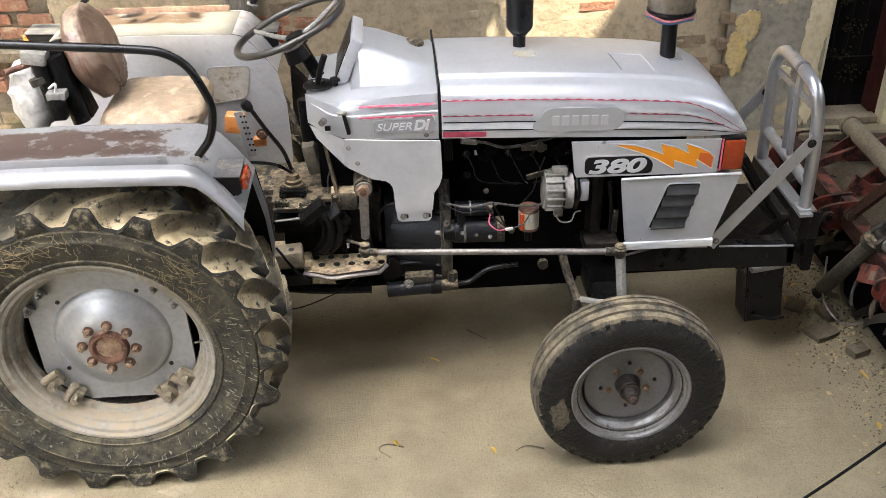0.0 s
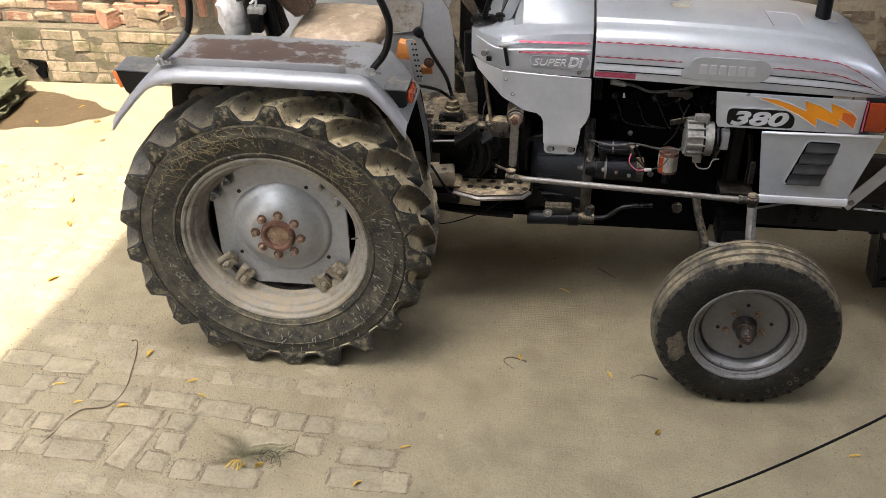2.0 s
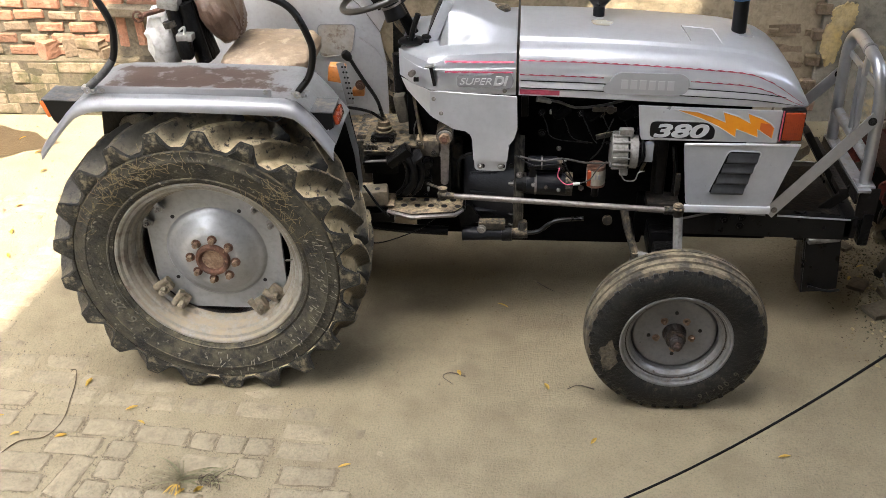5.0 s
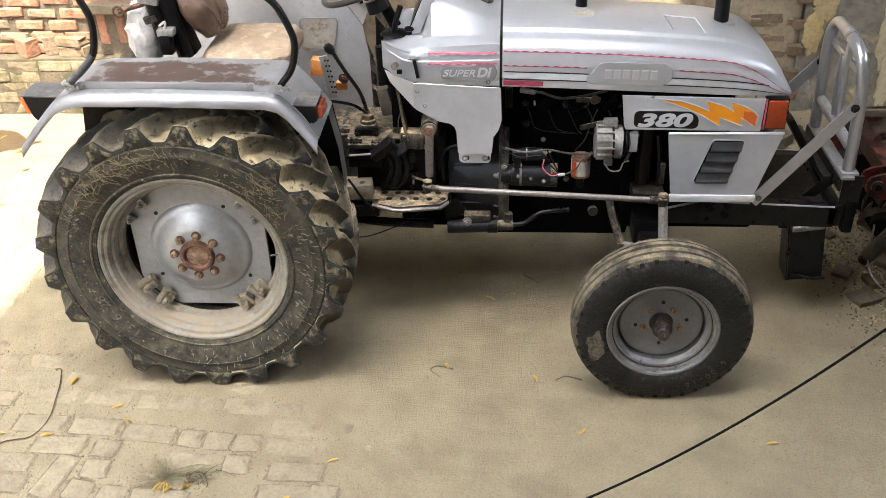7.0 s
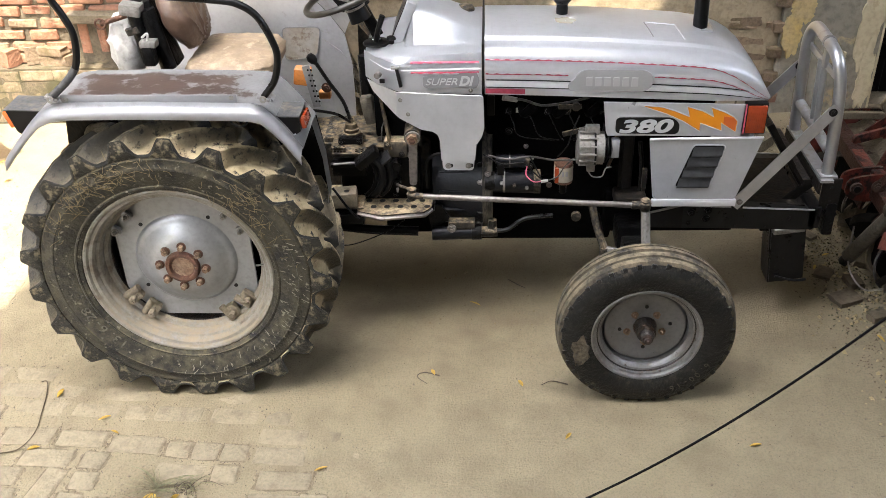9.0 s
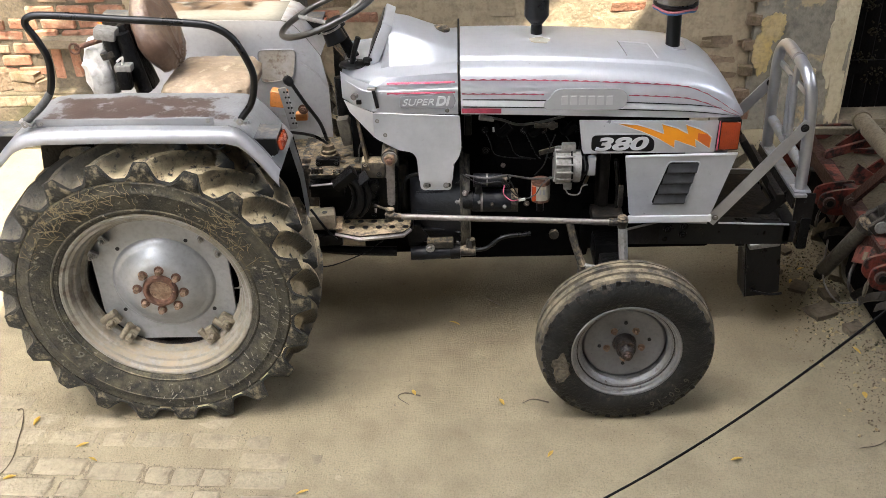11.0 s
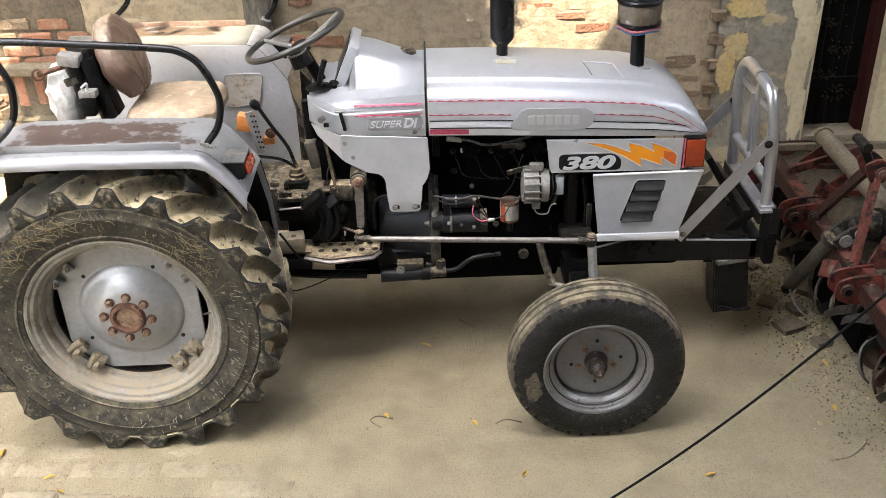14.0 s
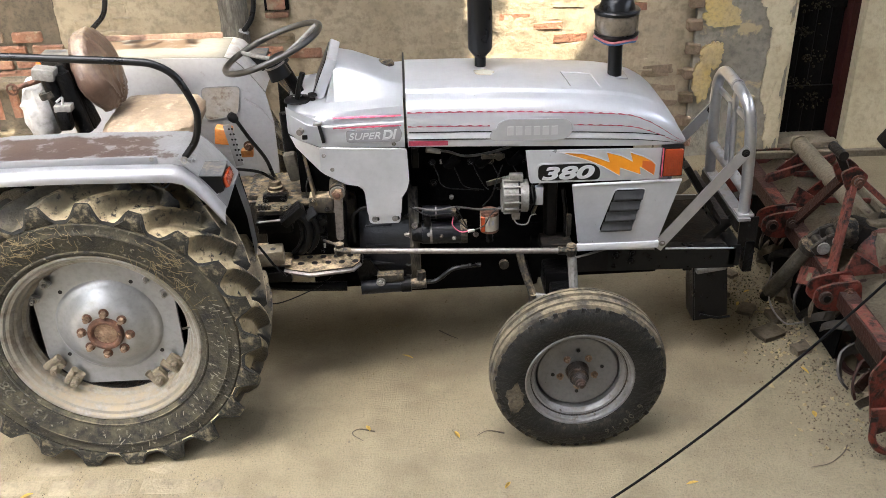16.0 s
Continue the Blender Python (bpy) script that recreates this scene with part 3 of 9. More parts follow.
def tube(bm, points, r, seg=10, n=6, taper=None):
    """A round bar swept along a smooth path."""
    path = smooth_path(points, n) if n > 1 else [Vector(p) for p in points]
    secs, ref = [], None
    for i, p in enumerate(path):
        t = (path[min(i + 1, len(path) - 1)] - path[max(i - 1, 0)]).normalized()
        if ref is None:
            ref = t.orthogonal().normalized()
        ref = (ref - t * ref.dot(t)).normalized()
        side = t.cross(ref)
        rr = r if taper is None else r + (taper - r) * i / (len(path) - 1)
        secs.append([p + ref * (rr * math.cos(2 * math.pi * k / seg)) + side * (rr * math.sin(2 * math.pi * k / seg)) for k in range(seg)])
    return rings(bm, secs)


def T(points, r, seg=10, n=6, taper=None):
    return tube(bmesh.new(), points, r, seg, n, taper)


def plate(bm, outline, y, depth, bevel=0.0, map3=None):
    """A sheet cut to an outline of (x, z) at depth y, thickened towards +y; map3 places (u, v, w) elsewhere."""
    f3 = map3 or (lambda u, v, w: (u, y + w, v))
    front = [bm.verts.new(f3(u, v, 0)) for u, v in outline]
    back = [bm.verts.new(f3(u, v, depth)) for u, v in outline]
    bm.faces.new(front)
    bm.faces.new(back[::-1])
    k = len(outline)
    for i in range(k):
        bm.faces.new((front[i], back[i], back[(i + 1) % k], front[(i + 1) % k]))
    if bevel:
        front_set = set(front)
        es = [e for e in bm.edges if e.verts[0] in front_set and e.verts[1] in front_set]
        bmesh.ops.bevel(bm, geom=es, offset=bevel, segments=2, affect="EDGES")
    return bm


def P(outline, y, depth, bevel=0.0, map3=None):
    return plate(bmesh.new(), outline, y, depth, bevel, map3)


def rounded(outline, r, n=4):
    """The outline with its corners rounded off."""
    out = []
    k = len(outline)
    for i in range(k):
        a, b, c = (Vector(outline[j % k]) for j in (i - 1, i, i + 1))
        u, v = (a - b), (c - b)
        q = min(r, u.length * 0.45, v.length * 0.45)
        p0, p1 = b + u.normalized() * q, b + v.normalized() * q
        for s in range(n + 1):
            t = s / n
            out.append(tuple(p0 * (1 - t) ** 2 + b * 2 * t * (1 - t) + p1 * t * t))
    return out


def bolt(bm, p, axis, r=0.012, h=0.010):
    """A hexagon head on a washer."""
    a = Vector(axis).normalized()
    cyl(bm, p, Vector(p) + a * 0.003, r * 1.5, seg=12)
    cyl(bm, Vector(p) + a * 0.003, Vector(p) + a * (0.003 + h), r, r * 0.95, seg=6)
    cyl(bm, Vector(p) + a * (0.003 + h), Vector(p) + a * (0.009 + h), r * 0.5, seg=8)
    return bm


def bolt_part(p, axis, parent, material="steel", r=0.012, h=0.010):
    return part("bolt", bolt(bmesh.new(), p, axis, r, h), material, parent)


def words(text, x, y, z, height, material, parent, name="lettering", slant=0.0, depth=0.0015, bold=0.0, width=1.0):
    """Built-in lettering that stands in the xz plane and faces -y."""
    cu = bpy.data.curves.new("text", "FONT")
    cu.body, cu.size, cu.shear, cu.extrude, cu.offset = text, height * 1.38, slant, depth, bold
    tmp = bpy.data.objects.new("text", cu)
    scene.collection.objects.link(tmp)
    bpy.context.view_layer.update()
    me = bpy.data.meshes.new_from_object(tmp.evaluated_get(bpy.context.evaluated_depsgraph_get()))
    bpy.data.objects.remove(tmp)
    me.transform(Matrix.Translation((x, y, z)) @ Euler((radians(90), 0, 0)).to_matrix().to_4x4() @ Matrix.Diagonal((width, 1, 1, 1)))
    me.materials.clear()
    me.materials.append(M[material])
    ob = new(name, me)
    ob.parent = parent
    ob.matrix_parent_inverse = Matrix.Translation(-Vector(parent.location))
    return ob


rnd = random.Random(7)
CL = 0.12            # the tractor's centre line in y


def mirror(y):
    return 2 * CL - y

# ---- ground and walls ----
def ground_height(x, y):
    return 0.012 * noise.noise((x * 0.9, y * 0.9, 0.0)) + 0.004 * noise.noise((x * 4, y * 4, 3.0)) - 0.008


def make_ground():
    bm = bmesh.new()
    def axis(lo, hi, step):
        a = [-60.0, -25.0, -12.0, -7.0]
        v = lo
        while v <= hi:
            a.append(v)
            v += step
        return a + [7.5, 12.0, 25.0, 60.0]
    xs, ys = axis(-5.0, 6.0, 0.07), axis(-4.0, 4.0, 0.07)
    grid = [[bm.verts.new((x, y, ground_height(x, y) if abs(x) < 7 and abs(y) < 7 else -0.01)) for x in xs] for y in ys]
    for a, b in zip(grid, grid[1:]):
        for i in range(len(xs) - 1):
            bm.faces.new((a[i], a[i + 1], b[i + 1], b[i]))
    return tagged(part("ground", bm, "ground"), "dusty packed earth yard over old brick paving", "ground", kind="structure")


ground = make_ground()
WALL_Y = 2.25


def rough_slab(name, x0, x1, z0, z1, y0, y1, material, label, step=0.07, amp=0.012, seed=0.0, category="wall"):
    """A wall with thickness whose face is uneven old plaster."""
    bm = bmesh.new()
    nx, nz = max(2, int((x1 - x0) / step)), max(2, int((z1 - z0) / step))
    front = []
    for j in range(nz + 1):
        row = []
        for i in range(nx + 1):
            x, z = x0 + (x1 - x0) * i / nx, z0 + (z1 - z0) * j / nz
            d = amp * (noise.noise((x * 2.2, z * 2.2, seed)) + 0.6 * noise.noise((x * 7, z * 7, seed + 5)) + 0.35 * noise.noise((x * 19, z * 19, seed + 8)))
            row.append(bm.verts.new((x, y0 + d, z)))
        front.append(row)
    for a, b in zip(front, front[1:]):
        for i in range(nx):
            bm.faces.new((a[i], a[i + 1], b[i + 1], b[i]))
    edge = [v for v in front[0]] + [r[-1] for r in front[1:]] + front[-1][-2::-1] + [r[0] for r in front[-2:0:-1]]
    back = [bm.verts.new((v.co.x, y1, v.co.z)) for v in edge]
    k = len(edge)
    for i in range(k):
        bm.faces.new((edge[i], back[i], back[(i + 1) % k], edge[(i + 1) % k]))
    bm.faces.new(back)
    return tagged(part(name, bm, material, smooth=True), label, category, kind="structure")


wall_back = rough_slab("wall_back", -0.95, 3.17, -0.05, 2.7, WALL_Y, WALL_Y + 0.3, "plaster_light", "old brick yard wall with uneven pale plaster", seed=1.0, step=0.035, amp=0.013)
wall_left = rough_slab("wall_left", -7.0, -0.955, -0.05, 2.7, WALL_Y + 0.002, WALL_Y + 0.3, "mortar", "old bare brick yard wall with worn mortar", step=0.1, seed=2.0)
wall_plinth = rough_slab("wall_plinth", -7.0, -0.955, -0.05, 0.40, WALL_Y - 0.10, WALL_Y + 0.055, "plinth", "low projecting brick base of the yard wall", seed=3.0, step=0.04, amp=0.007)
wall_pier = rough_slab("wall_pier", 3.175, 3.83, -0.05, 2.7, WALL_Y - 0.03, WALL_Y + 0.3, "pier", "wall pier with peeling yellow paint and grey plaster", seed=4.0, step=0.03, amp=0.010)
wall_right = rough_slab("wall_right", 4.30, 9.0, -0.05, 2.7, WALL_Y - 0.03, WALL_Y + 0.3, "cream", "cream plastered wall beside the doorway", seed=6.0, amp=0.006)
wall_over_door = tagged(part("wall_over_door", B((4.065, WALL_Y + 0.135, 2.40), (0.464, 0.324, 0.6)), "pier"), "plastered wall above the doorway", "wall", kind="structure")
# doorway
door = thing("door_1", (4.06, WALL_Y + 0.18, 0), "near-black wooden door with a maroon frame", "door", kind="structure")
part("door_frame", B((4.275, WALL_Y + 0.12, 1.05), (0.05, 0.12, 2.1), 0.004), "maroon", door)
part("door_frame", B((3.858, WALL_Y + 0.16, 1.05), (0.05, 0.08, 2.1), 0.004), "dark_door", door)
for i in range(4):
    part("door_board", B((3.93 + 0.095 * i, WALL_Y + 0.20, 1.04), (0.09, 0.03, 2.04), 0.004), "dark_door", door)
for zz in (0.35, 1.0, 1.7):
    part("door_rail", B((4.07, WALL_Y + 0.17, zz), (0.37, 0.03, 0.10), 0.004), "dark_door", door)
rdoor = random.Random(8)
for cx, cz, sp in ((4.03, 0.98, 0.07), (3.98, 0.80, 0.05), (4.05, 0.62, 0.06), (3.99, 0.42, 0.07), (4.06, 1.15, 0.05), (4.10, 0.30, 0.08)):
    bm = bmesh.new()
    for i in range(34):
        p = Vector((cx + rdoor.gauss(0, sp * 0.7), WALL_Y + 0.145, cz + rdoor.gauss(0, sp * 0.4)))
        d = Vector((rdoor.uniform(-1, 1), rdoor.uniform(-0.3, 0.0), rdoor.uniform(-1, 0.6))) * rdoor.uniform(0.008, 0.020)
        tube(bm, [p, p + d * 0.5 + Vector((0, -0.006, 0)), p + d], rdoor.uniform(0.003, 0.008), 5, 2)
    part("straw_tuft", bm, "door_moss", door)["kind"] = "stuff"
part("threshold", B((4.06, WALL_Y + 0.1, 0.02), (0.44, 0.25, 0.05), 0.008), "stone", door)

# flaking coats of yellow and cream paint on the pier
def paint_patch(parent, cx, cz, rx, rz, seed, material):
    out = []
    for i in range(80):
        a = 2 * math.pi * i / 80
        q = 1 + 0.30 * noise.noise((math.cos(a) * 1.6 + seed, math.sin(a) * 1.6, seed)) + 0.20 * noise.noise((math.cos(a) * 5 + seed, math.sin(a) * 5, seed * 2)) + 0.10 * noise.noise((math.cos(a) * 12 + seed, math.sin(a) * 12, seed))
        out.append((cx + rx * q * math.cos(a), cz + rz * q * math.sin(a)))
    return part("paint_patch", P(out, WALL_Y - 0.043 - 0.0035 * (seed % 5), 0.03, 0.0), material, parent)


for cx, cz, rx, rz, sd, m in ((3.34, 0.985, 0.12, 0.075, 1.3, "plaster_yellow"), (3.29, 1.12, 0.10, 0.12, 2.1, "plaster_yellow"), (3.30, 0.725, 0.085, 0.085, 3.7, "plaster_yellow"), (3.245, 0.56, 0.06, 0.14, 4.2, "plaster_yellow"), (3.745, 0.66, 0.075, 0.36, 5.5, "cream"), (3.70, 1.12, 0.11, 0.22, 6.6, "cream"), (3.77, 0.25, 0.055, 0.22, 7.4, "cream"), (3.55, 0.40, 0.07, 0.05, 8.8, "cream"), (3.28, 1.45, 0.10, 0.16, 9.3, "plaster_yellow")):
    paint_patch(wall_pier, cx, cz, rx, rz, sd, m)
part("reveal", B((3.832, WALL_Y + 0.05, 1.05), (0.014, 0.17, 2.1), 0.003), "cream", wall_pier)
# rough grey post against the wall
bm = T([(0.19 + 0.006 * math.sin(z * 5), WALL_Y - 0.09, z) for z in (-0.02, 0.3, 0.6, 0.9, 1.2, 1.5, 1.8, 2.1, 2.4)], 0.092, 20, 6)
for v in bm.verts:
    n0 = noise.noise((v.co.x * 22, v.co.y * 22, v.co.z * 4)) * 0.010 + noise.noise((v.co.x * 6, v.co.y * 6, v.co.z * 6)) * 0.008
    v.co.x += n0
    v.co.y += n0 * 0.6
post = part("wooden_post", bm, "bark")
tagged(post, "rough weathered grey wooden post against the wall", "post")
# small dark niche with a brick in it
niche = thing("wall_niche", (0.455, WALL_Y, 1.14), "small dark niche holding one clay brick", "niche", kind="structure")
# dark sheet proud of the wall, standing for the niche's inner shade
part("niche_back", B((0.455, WALL_Y - 0.018, 1.21), (0.155, 0.02, 0.15), 0.002), "block", niche)
part("niche_brick", B((0.452, WALL_Y - 0.026, 1.20), (0.115, 0.02, 0.12), 0.006), "brick", niche)
part("niche_sill", B((0.452, WALL_Y - 0.02, 1.108), (0.15, 0.05, 0.035), 0.008), "brick", niche)

# plain unseen walls, added at both ends of the yard to cut low light
tagged(part("wall_west", B((-4.75, -2.0, 3.2), (0.3, 8.8, 6.4), 0.01), "plaster"), "added unseen wall that cuts light from the west", "wall", kind="structure")
tagged(part("wall_east", B((7.2, -1.2, 1.9), (0.3, 6.8, 3.8), 0.01), "roof"), "added unseen wall that cuts light from the east", "wall", kind="structure")

# unseen upper wall and slab, added to block sky light behind the tractor
tagged(part("wall_upper", B((1.0, WALL_Y + 0.16, 3.86), (16.0, 0.28, 2.3), 0.01), "roof"), "added unseen upper wall that blocks sky light", "wall", kind="structure")
eave = thing("eave", (1.0, 1.7, 5.0), "added unseen slab that blocks sky over the yard wall", "roof")
part("slab", B((1.0, 1.72, 5.08), (16.0, 1.55, 0.12), 0.01), "roof", eave)
# unseen house mass behind the camera, added to keep the yard in shade
house = thing("house", (3.1, -6.0, 0), "added unseen house mass that shades the yard", "house")
part("wall", B((3.1, -5.4, 6.3), (9.8, 1.5, 12.6)), "roof", house)
part("stair_tower", B((3.85, -5.4, 13.68), (8.3, 1.5, 2.14)), "roof", house)
part("roof", B((-1.06, -5.4, 12.66), (1.5, 1.6, 0.12)), "roof", house)
part("roof", B((3.85, -5.4, 14.83), (8.4, 1.6, 0.12)), "roof", house)
# high slab on posts, out of view, added to shape the yard's shade
shade_canopy = thing("shed_roof", (5.5, 0, 0), "added unseen slab that shades the yard from above", "roof")
part("slab", P([(0.74, -0.6), (4.6, 1.77), (6.5, 1.9), (6.5, -2.4), (2.7, -2.4), (2.2, -1.3), (1.5, -0.9)], 0, 0.12, map3=lambda u, v, w: (u, v, 5.0 + w)), "roof", shade_canopy)
part("post", B((6.4, 1.7, 2.5), (0.25, 0.25, 5.0), 0.01), "roof", shade_canopy)
part("post", B((6.4, -2.2, 2.5), (0.25, 0.25, 5.0), 0.01), "roof", shade_canopy)

# ---- the tractor ----
tractor = thing("tractor", (0.9, CL, 0), "dusty silver farm tractor with muddy tyres parked on earth", "tractor")


def flat_to_ground(bm, z=0.0):
    for v in bm.verts:
        if v.co.z < z:
            v.co.z = z
    return bm


def smooth01(t):
    t = min(1.0, max(0.0, t))
    return t * t * (3 - 2 * t)


LUGS = 21


def tread_radius(ang, h):
    """Outline of the bar tread: curved lugs from both shoulders with scooped pockets between."""
    m = abs(h)
    base = 0.597 - 0.028 * smooth01((m - 0.08) / 0.10)
    best = 0.0
    for side in (1, -1):
        s = (0.176 - side * h) / 0.180
        if s > 1.06:
            continue
        pitch = 2 * math.pi / LUGS
        mid = (0.0 if side > 0 else 0.5 * pitch) + 0.10 + 0.34 * max(0.0, s) ** 1.15
        d = abs((ang - mid + pitch / 2) % pitch - pitch / 2)
        top = 0.016 + 0.022 * max(0.0, 1 - 2.0 * max(0.0, s)) ** 1.3
        u = min(1.0, max(0.0, (d - top) / (0.082 - 0.012 * s)))
        k = 1 - smooth01(u ** 0.72)
        k *= 1 - smooth01((s - 0.97) / 0.09)
        best = max(best, k)
    crown = 0.652 - 0.016 * smooth01((m - 0.10) / 0.075)
    wear = 0.003 * noise.noise((math.sin(ang) * 14, math.cos(ang) * 14, h * 22))
    return base + (crown - base) * best + wear


def bar_tread(c, out, steps, rows):
    bm = bmesh.new()
    hs = [-0.178 + 0.356 * j / rows for j in range(rows + 1)]
    grid = []
    for i in range(steps):
        line = []
        for h in hs:
            # the columns of the grid lean with the lugs
            a = 2 * math.pi * i / steps + 0.34 * max(0.0, (0.176 - abs(h)) / 0.180) ** 1.15
            line.append((h, tread_radius(a, h), a))
        e0, e1 = line[0], line[-1]
        line = [(e0[0] + 0.012, 0.552, e0[2]), (e0[0] - 0.003, min(e0[1] - 0.014, 0.600), e0[2])] + line + [(e1[0] + 0.003, min(e1[1] - 0.014, 0.600), e1[2]), (e1[0] - 0.012, 0.552, e1[2])]
        grid.append([bm.verts.new((c[0] + r * math.sin(a), c[1] + out * h, max(0.0, c[2] + r * math.cos(a)))) for h, r, a in line])
    for i in range(steps):
        a, b = grid[i], grid[(i + 1) % steps]
        for j in range(len(a) - 1):
            bm.faces.new((a[j], a[j + 1], b[j + 1], b[j]))
    return bm


def lug_end(c, out, ang, seed):
    """The bare rubber face of one lug at the shoulder, with hollow worn flanks."""
    bm = bmesh.new()
    half = [(0.118, 0.556, 0.1750), (0.078, 0.570, 0.1800), (0.056, 0.590, 0.1825), (0.046, 0.612, 0.1800), (0.034, 0.632, 0.1765)]
    wob = [0.007 * noise.noise((seed * 3.1, i * 1.7, 0.3)) for i in range(10)]
    pts = []
    for i, (da, r, h) in enumerate([(-d, r, h) for d, r, h in half] + half[::-1]):
        t = ang + da + wob[i]
        r += wob[9 - i] * 0.5
        pts.append((r * math.sin(t), h, r * math.cos(t)))
    put = lambda p, d: bm.verts.new((c[0] + p[0], c[1] + out * (p[1] + d), max(0.0, c[2] + p[2])))
    front, back = [put(p, 0.0025) for p in pts], [put(p, -0.012) for p in pts]
    for i in range(4):
        bm.faces.new([front[j] for j in (i, i + 1, 8 - i, 9 - i)])
    for i in range(10):
        j = (i + 1) % 10
        bm.faces.new((front[i], back[i], back[j], front[j]))
    bm.faces.new(back[::-1])
    return bm


def rear_wheel(yc, out, near):
    """out: -1 or 1, the side on which the disc shows."""
    c = Vector((0, yc, 0.612))
    ax = (0, out, 0)
    w = part("rear_wheel", spin(bmesh.new(), c, ax, [(0.02, 0.345), (0.085, 0.355), (0.115, 0.368), (0.128, 0.376), (0.138, 0.394), (0.145, 0.396), (0.149, 0.390), (0.146, 0.381), (0.136, 0.374), (0.133, 0.362), (0.125, 0.356), (0.108, 0.352), (0.103, 0.343), (0.092, 0.338), (0.060, 0.336), (0.052, 0.322), (0.034, 0.317)], 64), "rim", tractor, "dust-streaked grey steel rim")
    # well coloured dark so that the gap beside the disc looks shaded
    part("rim_well", spin(bmesh.new(), c, ax, [(0.034, 0.317), (0.02, 0.316), (-0.06, 0.318), (-0.12, 0.35), (-0.135, 0.385)], 48), "grease_and_shade", w, "rim well darkened for the shade in the gap")
    side = [(0.128, 0.382), (0.140, 0.396), (0.150, 0.398), (0.156, 0.412), (0.161, 0.414), (0.161, 0.420), (0.158, 0.424), (0.168, 0.455), (0.1765, 0.495), (0.1772, 0.500), (0.1798, 0.502), (0.1798, 0.507), (0.1782, 0.510), (0.178, 0.535), (0.1788, 0.540), (0.1788, 0.546), (0.175, 0.550), (0.168, 0.558), (0.160, 0.562)]
    part("sidewall", flat_to_ground(spin(bmesh.new(), c, ax, side, 72)), "rubber_side", w, "scuffed black tyre sidewall")
    part("sidewall", flat_to_ground(spin(bmesh.new(), c, ax, [(-h, r) for h, r in side], 48)), "rubber_side", w)
    part("tread", bar_tread(c, out, 504 if near else 252, 30 if near else 16), "tread_dust", w, "deep bar tread caked with dry tan dust")
    if near:
        for i in range(LUGS):
            part("lug_end", lug_end(c, out, 2 * math.pi * i / LUGS + 0.10, i), "lug", w, "bare black lug end" if i == 0 else "")
    # dished disc with clipped sides
    prof = [(0.048, 0.0), (0.048, 0.108), (0.045, 0.122), (0.036, 0.142), (0.021, 0.165), (0.010, 0.180), (0.005, 0.190), (0.003, 0.200), (-0.004, 0.209), (-0.012, 0.216), (-0.014, 0.228), (-0.012, 0.262)]
    bm = bmesh.new()
    seg = 72
    grid = []
    for i in range(seg):
        a = 2 * math.pi * i / seg
        reach = min(0.320, 0.283 / max(1e-6, abs(math.sin(a))), (0.286 if math.cos(a) < 0 else 0.304) / max(1e-6, abs(math.cos(a))))
        row = []
        for h, r in prof[1:] + [(-0.010, None), (-0.028, None)]:
            rr = reach if r is None else r
            row.append((rr * math.sin(a), h, rr * math.cos(a)))
        grid.append([bm.verts.new((c.x + x, c.y + out * (0.035 + h), c.z + z)) for x, h, z in row])
    for i in range(seg):
        a, b = grid[i], grid[(i + 1) % seg]
        for j in range(len(a) - 1):
            bm.faces.new((a[j], a[j + 1], b[j + 1], b[j]))
    bm.faces.new([g[0] for g in grid])
    d = part("wheel_disc", bm, "disc", w, "dished silver wheel disc")
    yf = c.y + out * 0.083
    part("hub_cap", spin(bmesh.new(), (c.x, yf, c.z), ax, [(0.004, 0.044), (0.008, 0.050), (0.018, 0.053), (0.021, 0.058), (0.019, 0.068), (0.008, 0.073), (0.0, 0.074)], 36), "rust", w, "rusty brown hub ring")
    part("hub_cap", spin(bmesh.new(), (c.x, yf, c.z), ax, [(0.010, 0.0), (0.010, 0.016), (0.006, 0.022), (0.005, 0.046)], 28), "hub_dust", w, "dusty tan hub centre")
    for i in range(8):
        a = 2 * math.pi * i / 8 + 0.1
        bm = bolt(bmesh.new(), (c.x + 0.096 * math.sin(a), yf, c.z + 0.096 * math.cos(a)), ax, 0.0130, 0.022)
        part("wheel_nut", bm, "nut", w)
        part("nut_seat", C((c.x + 0.096 * math.sin(a), yf - out * 0.004, c.z + 0.096 * math.cos(a)), (c.x + 0.096 * math.sin(a), yf + out * 0.004, c.z + 0.096 * math.cos(a)), 0.020, seg=14), "rust", w)
    for a in (0.55, 2.2, 4.1, 5.5):
        hole = C((c.x + 0.235 * math.sin(a), c.y + out * 0.018, c.z + 0.235 * math.cos(a)), (c.x + 0.235 * math.sin(a), c.y + out * 0.0245, c.z + 0.235 * math.cos(a)), 0.0085, seg=12)
        part("disc_hole", hole, "decal_black", w)
    a = -0.85
    part("disc_hole", C((c.x + 0.118 * math.sin(a), c.y + out * 0.05, c.z + 0.118 * math.cos(a)), (c.x + 0.118 * math.sin(a), c.y + out * 0.0735, c.z + 0.118 * math.cos(a)), 0.012, seg=12), "decal_black", w)
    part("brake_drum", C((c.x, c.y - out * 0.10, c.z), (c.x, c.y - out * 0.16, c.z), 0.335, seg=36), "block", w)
    # clamps that hold the disc to the rim
    for k, a in enumerate((0.72, 1.02, 2.22, 2.55, 3.78, 4.10, 5.25, 5.55)):
        rot = turn(0, math.degrees(a), 0)
        p = (c.x + 0.305 * math.sin(a), c.y + out * 0.045, c.z + 0.305 * math.cos(a))
        low = 2.0 < a < 4.3
